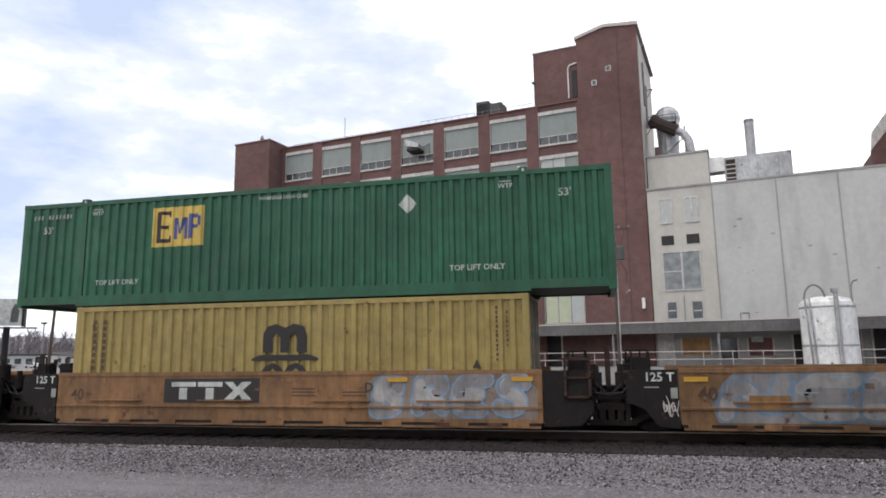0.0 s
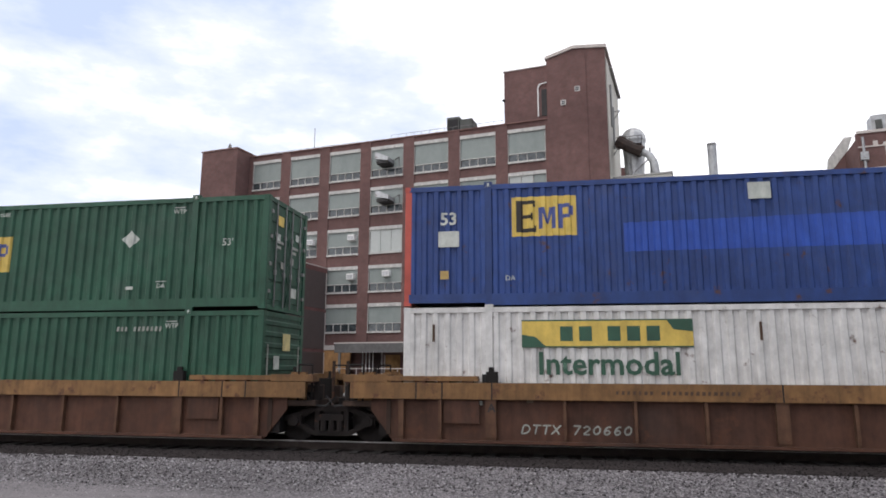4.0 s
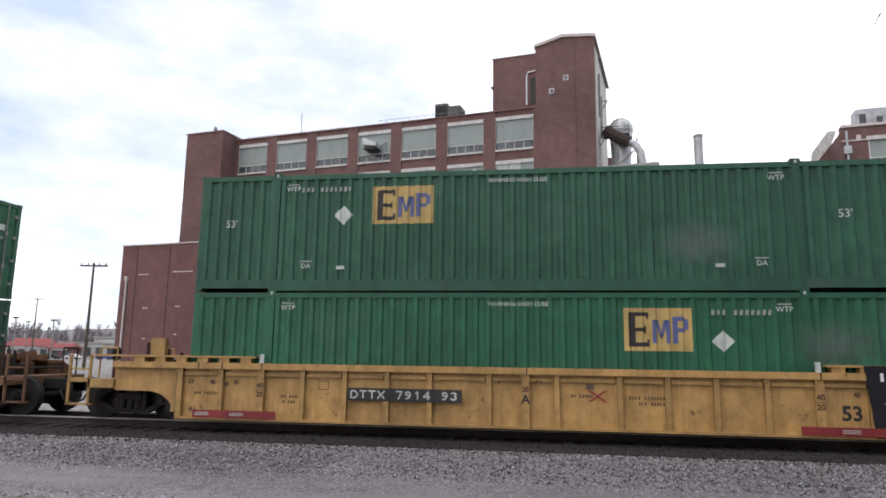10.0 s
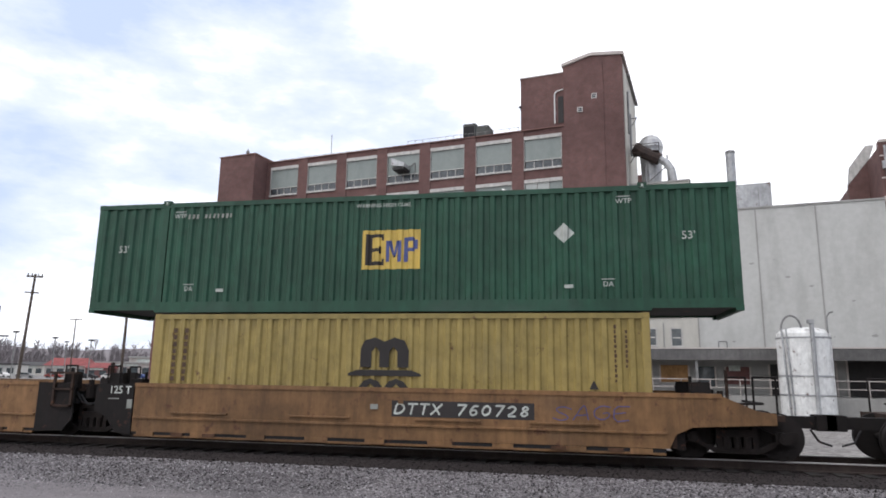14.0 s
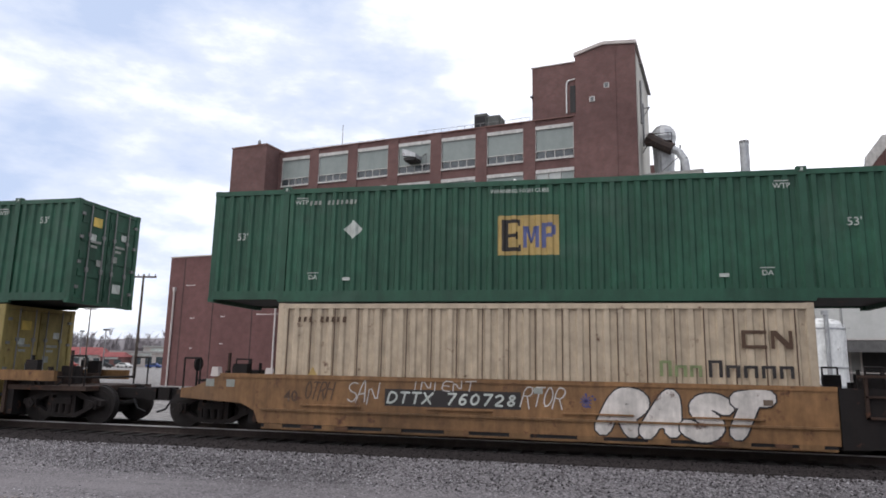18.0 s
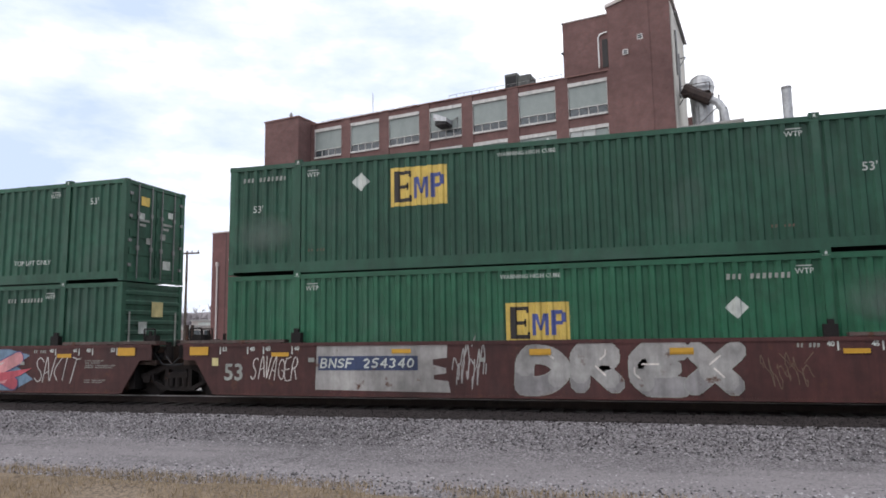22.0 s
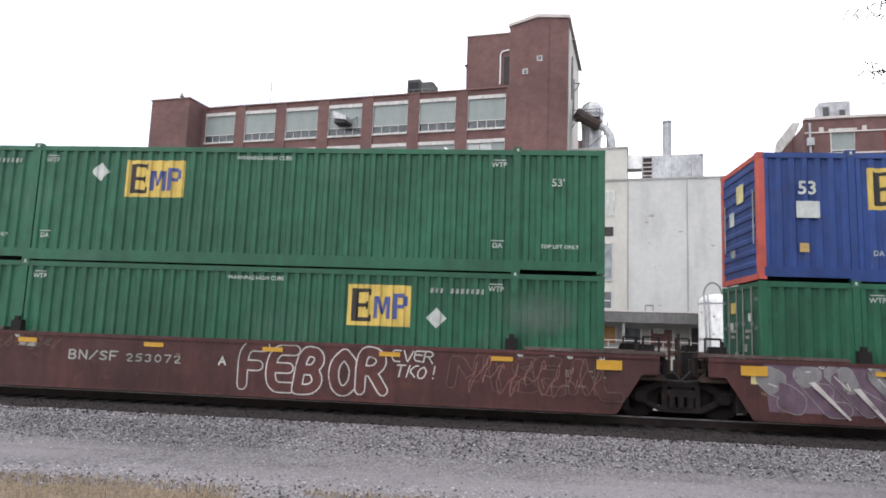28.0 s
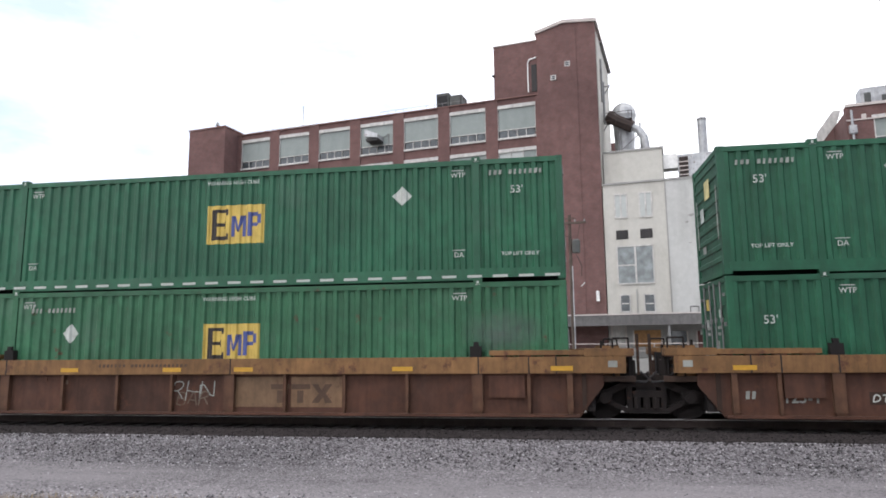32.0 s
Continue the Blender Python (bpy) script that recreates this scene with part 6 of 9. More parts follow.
# unit: place on the train, then (colour, emblem ground, emblem x0, x1, z0, z1, diamond x, z) for the upper and lower box
STACKS = [
    (-7.54, ("green", "logo_yellow", -3.9, -2.39, 4.82, 5.89, 3.20, 5.56), None),
    (-38.69, ("green_dark", "logo_yellow", 2.17, 3.65, 4.84, 5.82, 4.27, 5.51), None),
    (-80.21, ("green_dark", "logo_yellow", -0.74, 0.70, 4.38, 5.34, 4.25, 5.16), ("green_dark", "logo_tan", -1.86, -0.16, 1.58, 2.66, -3.26, 2.46)),
    (-100.03, ("green_dark", "logo_tan", -0.81, 0.62, 4.33, 5.27, -4.30, 5.08), ("green", "logo_yellow", -3.54, -2.09, 1.90, 2.85, -4.24, 2.55)),
    (-123.69, ("green_dark", "logo_tan", -1.56, 0.11, 4.12, 5.64, 2.08, 5.48), ("red_box", "logo_yellow", -0.44, 0.81, 1.50, 2.34, None, None)),
    (-143.33, ("green_dark", "logo_tan", -3.62, -2.15, 4.76, 5.72, -4.34, 5.60), ("green_dark", "logo_white", 2.37, 3.90, 1.92, 2.95, -3.27, 2.66)),
    (-163.03, ("green_dark", "logo_tan", -3.60, -2.11, 4.94, 5.87, -4.33, 5.17), ("green", "logo_tan", 2.24, 3.70, 1.98, 2.93, 4.34, 2.21)),
    (-186.54, ("green", "logo_pale", -0.78, 0.67, 4.38, 5.32, None, None), ("green_dark", "logo_pale", -3.69, -2.19, 1.94, 2.89, -4.41, 2.65)),
    (-210.26, ("green_dark", "logo_pale", -3.57, -2.11, 4.86, 5.84, -4.34, 5.52), ("green_dark", "logo_tan", -1.82, -0.10, 1.60, 2.71, 3.21, 2.44)),
    (-232.03, ("green_dark", "logo_yellow", -0.63, 0.85, 4.35, 5.32, 4.26, 5.13), None),
    (-262.98, ("green", "logo_tan", -3.60, -2.18, 4.73, 5.67, -4.35, 5.56), None),
    (-293.98, ("green_dark", "logo_tan", -0.62, 0.81, 4.40, 5.35, -4.23, 5.12), None),
    (-314.26, ("green_dark", "logo_white", -3.91, -2.33, 4.83, 5.89, 3.24, 5.61), None),
    (-335.91, ("green_dark", "logo_pale", -3.62, -2.12, 4.87, 5.85, -4.33, 5.12), ("green_dark", "logo_tan", -0.75, 0.73, 1.44, 2.39, 4.23, 2.18)),
    (-359.65, ("green_dark", "logo_yellow", -3.52, -2.06, 4.86, 5.84, -4.31, 5.56), ("green", "logo_yellow", -0.70, 0.76, 1.48, 2.40, 4.28, 2.18)),
    (-379.11, ("green_dark", "logo_yellow", -3.79, -2.30, 4.82, 5.89, 3.29, 5.56), ("green_dark", "logo_pale", -0.62, 0.82, 1.48, 2.41, None, None)),
    (-398.27, ("green_dark", "logo_white", -3.54, -2.13, 4.88, 5.84, -4.30, 5.53), ("green_dark", "logo_yellow", -3.60, -2.14, 1.95, 2.90, None, None)),
    (-422.17, ("green_dark", "logo_yellow", -3.50, -2.04, 4.84, 5.78, -4.24, 5.50), ("green_dark", None, 0, 0, 0, 0, None, None)),
    (-441.58, None, ("green", "logo_yellow", 2.10, 3.58, 1.97, 2.95, 4.18, 2.19)),
    (-461.09, ("green", "logo_yellow", -3.64, -2.13, 4.93, 5.86, -4.33, 5.56), ("green", "logo_yellow", 2.15, 3.65, 1.97, 2.93, 4.26, 2.20)),
    (-484.69, ("green_dark", "logo_yellow", -3.64, -2.16, 4.93, 5.87, -4.33, 5.46), ("green_pale", "logo_yellow", -0.74, 0.70, 1.48, 2.43, -4.41, 2.27)),
    (-508.31, ("green", "logo_tan", -3.69, -2.16, 4.76, 5.72, -4.39, 5.60), ("green", "logo_yellow", 2.11, 3.59, 1.98, 2.92, 4.28, 2.60)),
    (-527.88, ("green", "logo_yellow", -0.78, 0.73, 4.39, 5.37, 4.25, 5.40), ("green_pale", "logo_yellow", -0.76, 0.70, 1.46, 2.40, -4.41, 2.21)),
]


def load_stacks():
    for i, (q, top, low) in enumerate(STACKS):
        for level, spec in ((0, low), (1, top)):
            if spec is None:
                continue
            colour, ground, x0, x1, z0, z1, dx, dz = spec
            base = TOP_Z if level else LOW_Z
            root = container(colour, 16.154, q, base, WORDS if level else LOWWORDS, turned=(not level and i % 3 != 1) or i in (8, 19), doors="steel" if level and q == -508.31 else "")
            if ground:
                logo_panel(root, x0, x1, z0 - base, z1 - base, ground)
            if dx is not None:
                diamond(root, dx, dz - base)
            markings(root, scheme_of(q, level, x0, dx, dz), 3 * i + level, bare=(colour == "red_box"))
            spot = random.Random(900 + 2 * i + level)
            if colour.startswith("green") and spot.random() < (0.3 if level else 0.7):
                smudge(root, spot.choice((-7.0, 7.1, 6.6, 3.9)), (0.85 if level else 1.75) + spot.uniform(0, 0.25), "green")
            if q in (-484.69, -527.88) and level:
                for j in range(27):
                    part("reflector", shared(("reflector_dash",), lambda: Build().plate([(-.17, -.03), (.17, -.03), (.17, .03), (-.17, .03)], -.004, 0), M["mark_white"]), None, root, at=(-7.75 + 0.597 * j, NEAR - 0.008, 0.09))
            if colour == "red_box":
                part("number_mark", bars(1.64, 0.2, 11, 5), M["mark_white"], root, at=(4.95, NEAR - 0.005, 2.40))


def blue_box(q, dx):
    root = container("blue", 16.154, q, TOP_Z, WORDS)
    logo_panel(root, -5.6 + dx, -4.1 + dx, 1.6, 2.55, "logo_yellow")
    y = NEAR - 0.005
    for x, z, w, h in ((0.0, 2.48, 0.24, 0.19), (-7.0, 1.58, 0.25, 0.19)):
        part("sticker", Build().plate([(x - w, z - h), (x + w, z - h), (x + w, z + h), (x - w, z + h)], y - 0.003, y), M["mark_white"], root, "white square sticker")
    part("patch", decal([[(-2.95, 1.18), (2.88, 1.2), (2.88, 1.93), (-2.95, 1.85)]]), M["blue_patch"], root, "fresh bright blue paint patch")
    part("size_mark", lettering("53", 0.42, M["mark_white"], 0.01), None, root, at=(-7.0, y, 2.06))
    part("number_mark", bars(0.62, 0.11, 6, 8), M["mark_white"], root, at=(5.35, y, 2.5))
    for x in (-5.55, 5.6):
        part("axle_mark", lettering("DA", 0.165, M["mark_white"], 0.002), None, root, at=(x, y, 0.62))
    for x in (-7.1, 7.55):
        part("sticker", Build().plate([(x - .1, .62), (x + .1, .62), (x + .1, .82), (x - .1, .82)], y - 0.003, y), M["logo_tan"], root)


def special_boxes():
    # white domestic box under the first blue one
    q = -60.55
    root = container("white_box", 16.154, q, LOW_Z, LOWWORDS)
    y = NEAR - 0.006
    p = part("name_panel", Build().plate([(-5.31, 1.96), (-1.59, 1.96), (-1.59, 2.58), (-5.31, 2.58)], y, y + 0.004), M["logo_yellow"], root, "yellow name panel with dark shapes")
    b = Build()
    for i in range(5):
        b.plate([(-4.45 + i * 0.42 + (0.2 if i > 1 else 0), 2.1), (-4.17 + i * 0.42 + (0.2 if i > 1 else 0), 2.1), (-4.17 + i * 0.42 + (0.2 if i > 1 else 0), 2.43), (-4.45 + i * 0.42 + (0.2 if i > 1 else 0), 2.43)], y - 0.004, y)
    b.plate([(-5.31, 1.96), (-4.75, 1.96), (-5.0, 2.2), (-5.31, 2.25)], y - 0.004, y)
    b.plate([(-2.15, 2.58), (-2.0, 2.35), (-1.59, 2.3), (-1.59, 2.58)], y - 0.004, y)
    b.plate([(-5.31, 1.96), (-1.59, 1.96), (-1.59, 1.99), (-5.31, 1.99)], y - 0.003, y)
    b.plate([(-5.31, 2.55), (-1.59, 2.55), (-1.59, 2.58), (-5.31, 2.58)], y - 0.003, y)
    part("name_shape", b, M["text_green"], p)
    part("type_word", lettering("Intermodal", 0.70, M["text_green"], 0.014), None, root, at=(-3.42, y, 1.58))
    for x in (-6.1, 6.1):
        part("lock_block", Build().box(x - 0.12, x + 0.12, y - 0.03, y + 0.03, 1.08, 1.36), M["black"], root)
    for x in (-0.2, -7.35, 7.2):
        part("scuff", Build().plate([(x - .03, 2.1), (x + .03, 2.1), (x + .03, 2.5), (x - .03, 2.5)], y - 0.002, y), M["mark_brown"], root)
    blue_box(q, 0.1)
    blue_box(-441.58, -0.1)
    # forty-foot boxes
    for q in (-7.54, -232.03, -314.26):
        r = container("mustard", 12.192, q, LOW_Z, "under a longer green one")
        b = Build()
        b.plate([(-0.55, 1.62), (-0.28, 1.62), (-0.28, 1.98), (-0.18, 2.10), (-0.08, 1.98), (-0.08, 1.62), (0.16, 1.62), (0.16, 1.98), (0.26, 2.10), (0.36, 1.98), (0.36, 1.62), (0.63, 1.62), (0.63, 2.02), (0.52, 2.25), (0.28, 2.32), (0.04, 2.22), (-0.20, 2.32), (-0.45, 2.25), (-0.55, 2.05)], y, y + 0.003)
        b.plate([(-0.85, 1.42), (0.93, 1.42), (0.93, 1.47), (0.70, 1.56), (-0.62, 1.56), (-0.85, 1.47)], y, y + 0.003)
        for i in range(2):
            c = -0.28 + 0.62 * i
            b.plate([(c - 0.34, 1.10), (c - 0.16, 1.10), (c, 1.24), (c + 0.16, 1.10), (c + 0.34, 1.10), (c + 0.18, 1.30), (c, 1.36), (c - 0.18, 1.30)], y, y + 0.003)
        part("emblem_dark", b, M["mark_black"], r, "large dark rounded emblem")
        b = Build()
        for j in range(9):
            for x in (-5.46, -5.16):
                if x > -5.3 and j > 7:
                    continue
                b.plate([(x - .05, 2.42 - 0.17 * j), (x + .05, 2.42 - 0.17 * j), (x + .05, 2.53 - 0.17 * j), (x - .05, 2.53 - 0.17 * j)], y, y + 0.003)
        part("name_mark", b, M["mark_brown"], r)
        part("warning_mark", Build().plate([(4.75, 1.2), (4.95, 1.2), (4.85, 1.4)], y, y + 0.003), M["mark_black"], r)
        b = Build()
        for x, z0, n in ((5.33, 1.36, 12), (5.57, 1.68, 8)):
            for j in range(n):
                b.plate(rect(x - 0.022, x + 0.018 + 0.012 * (j % 2), z0 + 0.107 * j, z0 + 0.107 * j + 0.06 + 0.012 * (j % 3)), y, y + 0.003)
        part("number_mark", b, M["mark_brown"], r)
    for q in (-38.69, -262.98):
        r = container("maroon", 12.192, q, LOW_Z, "under a longer green one")
        smudge(r, -4.0, 1.95, "maroon")
        b = Build()
        if q == -38.69:
            for j in range(11):
                b.plate([(5.34 + 0.012 * (j % 2), 2.36 - 0.118 * j), (5.41, 2.36 - 0.118 * j), (5.42, 2.44 - 0.118 * j - 0.02 * (j % 3)), (5.35, 2.44 - 0.118 * j)], y, y + 0.003)
            for z in (2.36, 2.25, 2.14, 1.50, 1.41):
                b.plate([(5.63, z), (5.69, z), (5.70, z + 0.075), (5.63, z + 0.075)], y, y + 0.003)
            warn, yellow = (5.68, 1.2), ((5.62, 1.76, 0.11, 0.13), (5.52, 2.70, 0.07, 0.05), (5.62, 2.70, 0.07, 0.05), (5.72, 2.70, 0.1, 0.05))
        else:
            for x, z, w in ((4.95, 2.3, 0.30), (4.9, 2.12, 0.4), (4.85, 1.95, 0.24), (5.4, 1.95, 0.1)):
                b.plate([(x - w / 2, z), (x + w / 2, z), (x + w / 2, z + 0.11), (x - w / 2, z + 0.11)], y, y + 0.003)
            warn, yellow = (5.12, 1.28), ((5.4, 1.3, 0.12, 0.15),)
        part("number_mark", b, M["mark_white"], r)
        x, z = warn
        b = Build().plate([(x - 0.11, z), (x + 0.11, z), (x, z + 0.19)], y, y + 0.003)
        for x, z, w, h in yellow:
            b.plate(rect(x, x + w, z, z + h), y, y + 0.003)
        part("warning_mark", b, M["reflect_yellow"], r)
        if q == -262.98:
            b = Build()
            for j, ch in enumerate("GOLD"):
                for run in glyph_lines(ch):
                    strokes(b, [(-5.40 + 0.30 * u, 2.16 - 0.42 * j + 0.27 * v) for u, v in run], 0.035, y - 0.001)
            part("name_mark", b, M["reflect_yellow"], r, "column of yellow block shapes")
    r = container("cream", 12.192, -293.98, LOW_Z, "under a longer green one")
    for i in range(20):
        part("panel_seam", shared(("panel_seam",), lambda: Build().box(-0.012, 0.012, -0.008, 0.0, 0.17, BOX_H - 0.13), M["mark_brown"]), None, r, at=(-5.8 + 0.605 * i, NEAR + 0.003, 0))
    b = Build().plate([(4.62, 1.92), (5.12, 1.92), (5.12, 1.99), (4.70, 1.99), (4.70, 2.23), (5.12, 2.23), (5.12, 2.30), (4.62, 2.30)], y, y + 0.003)
    b.plate([(5.20, 1.92), (5.27, 1.92), (5.27, 2.18), (5.50, 1.92), (5.62, 1.92), (5.62, 2.30), (5.55, 2.30), (5.55, 2.04), (5.32, 2.30), (5.20, 2.30)], y, y + 0.003)
    part("emblem_dark", b, M["mark_brown"], r, "dark angular emblem")
    for x0, x1, n, tall, m in ((2.93, 3.86, 3, 0.34, "spray_moss"), (3.93, 5.68, 5, 0.36, "mark_black")):
        b = Build()
        w = (x1 - x0) / n
        for i in range(n):
            xa, xb, zt = x0 + i * w, x0 + (i + 0.8) * w, 1.30 + tall * (1.0 if i == 0 else 0.72)
            for p in (rect(xa, xa + 0.07, 1.30, zt), rect(xb - 0.07, xb, 1.30, zt), rect(xa + 0.07, xb - 0.07, zt - 0.06, zt)):
                b.plate(p, y, y + 0.003)
        part("name_mark", b, M[m], r)
    part("warning_mark", Build().plate([(-5.25, 1.1), (-4.95, 1.1), (-5.1, 1.36)], y, y + 0.003), M["logo_tan"], r)
    part("number_mark", bars(1.3, 0.15, 9, 4), M["mark_brown"], r, at=(-4.9, y, 2.5))


load_stacks()
special_boxes()

# ---------------------------------------------------------------- the train: well cars
SIDE = -1.46              # near face of a car's side


def truck(root, x, name="truck"):
    """A two-axle freight truck; the wheelsets are its parts."""
    def side_frame():
        b = Build()
        b.plate([(-1.2, 0.46), (-0.75, 0.56), (-0.42, 0.72), (0.42, 0.72), (0.75, 0.56), (1.2, 0.46), (1.2, 0.60), (0.8, 0.70), (0.48, 0.86), (-0.48, 0.86), (-0.8, 0.70), (-1.2, 0.60)], -0.09, 0.09)
        b.plate([(-0.92, 0.40), (-0.45, 0.16), (0.45, 0.16), (0.92, 0.40), (0.92, 0.50), (0.42, 0.27), (-0.42, 0.27), (-0.92, 0.50)], -0.09, 0.09)
        for s in (-1, 1):
            b.box(s * 0.36 - 0.055, s * 0.36 + 0.055, -0.09, 0.09, 0.25, 0.75)
            b.box(s * 0.915 - 0.17, s * 0.915 + 0.17, -0.13, 0.1, 0.38, 0.62)
            b.tube((s * 0.915, -0.20, 0.49), (s * 0.915, -0.1, 0.49), 0.12, 12)
            b.tube((s * 0.915, -0.215, 0.49), (s * 0.915, -0.2, 0.49), 0.05, 8)
        for i in range(3):
            b.tube((-0.2 + 0.2 * i, -0.07, 0.26), (-0.2 + 0.2 * i, -0.07, 0.50), 0.078, 8)
        b.box(-0.3, 0.3, -0.12, 0.1, 0.50, 0.64)
        return b
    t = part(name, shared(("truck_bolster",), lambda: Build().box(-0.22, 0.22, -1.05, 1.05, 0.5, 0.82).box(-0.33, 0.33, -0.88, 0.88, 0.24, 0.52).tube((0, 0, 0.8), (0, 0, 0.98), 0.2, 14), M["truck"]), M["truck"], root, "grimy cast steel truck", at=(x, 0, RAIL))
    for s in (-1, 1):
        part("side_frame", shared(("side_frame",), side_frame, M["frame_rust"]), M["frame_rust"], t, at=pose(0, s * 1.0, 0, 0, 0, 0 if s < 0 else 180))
    for e in (-0.915, 0.915):
        def wheelset():
            b = Build().tube((0, -0.95, 0), (0, 0.95, 0), 0.075, 10)
            for s in (-1, 1):
                b.tube((0, s * 0.70, 0), (0, s * 0.83, 0), 0.483, 28)
                b.tube((0, s * 0.66, 0), (0, s * 0.70, 0), 0.51, 28)
                b.tube((0, s * 0.83, 0), (0, s * 0.845, 0), 0.38, 24)
                for i in range(4):
                    g = math.pi * i / 2
                    b.tube((0.26 * math.cos(g), s * 0.845, 0.26 * math.sin(g)), (0.26 * math.cos(g), s * 0.852, 0.26 * math.sin(g)), 0.05, 8)
            return b
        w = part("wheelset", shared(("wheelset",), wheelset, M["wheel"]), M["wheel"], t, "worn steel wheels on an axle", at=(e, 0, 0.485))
        WHEELS.append(w)
    return t


WHEELS = []
MIRROR = (-1, 1)
CAR = {  # style: side, top sill, label
    "tan40": ("tan", "tan", "weathered tan articulated well car"),
    "sill53": ("brown", "sill_tan", "rusty brown well car with ochre top sill"),
    "yellow53": ("yellow", "yellow", "bright yellow ribbed well car with red reflector strips"),
    "tan53": ("rust_tan", "rust_tan", "rusty orange smooth-sided well car with graffiti"),
    "rib53": ("brown", "sill_tan", "rusty brown well car with upright ribs"),
    "rust53": ("rust_red", "rust_red", "rust-red smooth-sided well car with graffiti"),
    "oxide53": ("oxide", "oxide", "red oxide smooth well car"),
    "brown40": ("brown", "sill_tan", "short brown well car with ochre sill"),
}
CHORD = {"tan40": (1.45, 1.545), "sill53": (1.19, 1.555), "yellow53": (1.43, 1.575), "tan53": (1.44, 1.535), "rib53": (1.41, 1.59), "rust53": (1.44, 1.535), "oxide53": (1.46, 1.545), "brown40": (1.24, 1.51)}
RIBS = {  # (place, half width)
    "yellow53": [(s * x, w) for s in MIRROR for x, w in ((8.2, 0.07), (7.15, 0.055), (6.15, 0.09), (5.12, 0.055), (4.1, 0.055), (3.1, 0.055), (2.1, 0.055), (0.75, 0.055))] + [(0.06, 0.09)],
    "rib53": [(s * x, w) for s in MIRROR for x, w in ((8.22, 0.06), (7.16, 0.05), (6.15, 0.11), (5.12, 0.05), (4.1, 0.05), (3.13, 0.05), (2.1, 0.05), (1.07, 0.05))] + [(0.0, 0.09)],
    "sill53": [(s * x, w) for s in MIRROR for x, w in ((8.07, 0.06), (7.17, 0.035), (6.02, 0.12), (4.4, 0.035), (2.9, 0.035), (1.45, 0.035))] + [(0.05, 0.13)],
    "brown40": [(-5.97, 0.07), (-4.5, 0.03), (-3.0, 0.03), (-1.55, 0.03), (-0.09, 0.06), (0.20, 0.06), (1.69, 0.03), (3.2, 0.03), (4.7, 0.03), (6.15, 0.07)],
}
LOW = 0.255               # lower edge of the sides, over a rail head at RAIL


def end_outline(style, kind, a):
    """Outline of a side's end from its bottom corner to its top, for the end at +x."""
    if style == "brown40":
        return [(6.2, LOW), (6.2, 1.5)]
    if style == "tan40":
        if kind == "j":
            return [(6.34, LOW + 0.12), (6.34, 1.5)]
        return [(6.37, LOW + 0.14), (6.50, 0.68), (6.84, 0.84), (8.5, 0.93), (8.5, 1.16), (8.15, 1.20), (7.45, 1.50)]
    if style in ("yellow53", "rib53"):
        arch = [(8.26, LOW), (8.36, 0.46), (8.52, 0.66), (8.72, 0.80), (8.98, 0.87)]
        return arch + ([(9.96, 0.87), (9.96, 1.5)] if kind == "c" else [(9.25, 0.87), (9.25, 1.5)])
    if style == "sill53":
        return [(8.28, LOW), (8.80, 0.92), (8.80, 1.3)] if kind == "j" else [(8.30, LOW), (8.44, 0.60), (8.74, 0.84), (9.9, 0.87), (9.9, 1.5)]
    if style == "oxide53":
        return [(8.32, LOW), (8.87, 1.12), (9.24, 1.14), (9.24, 1.5)] if kind == "j" else [(8.32, LOW), (8.88, 0.94), (9.9, 0.95), (9.9, 1.5)]
    return [(8.22, LOW), (8.80, 0.80), (10.1, 0.84), (10.1, 1.38), (9.9, 1.5)]


def near_box(b, s, x0, x1, out, deep, z0, z1):
    """A box on the side s (-1 near, 1 far): from out beyond its face to deep behind it."""
    y0, y1 = sorted((s * (1.46 + out), s * (1.46 - deep)))
    return b.box(min(x0, x1), max(x0, x1), y0, y1, z0, z1)


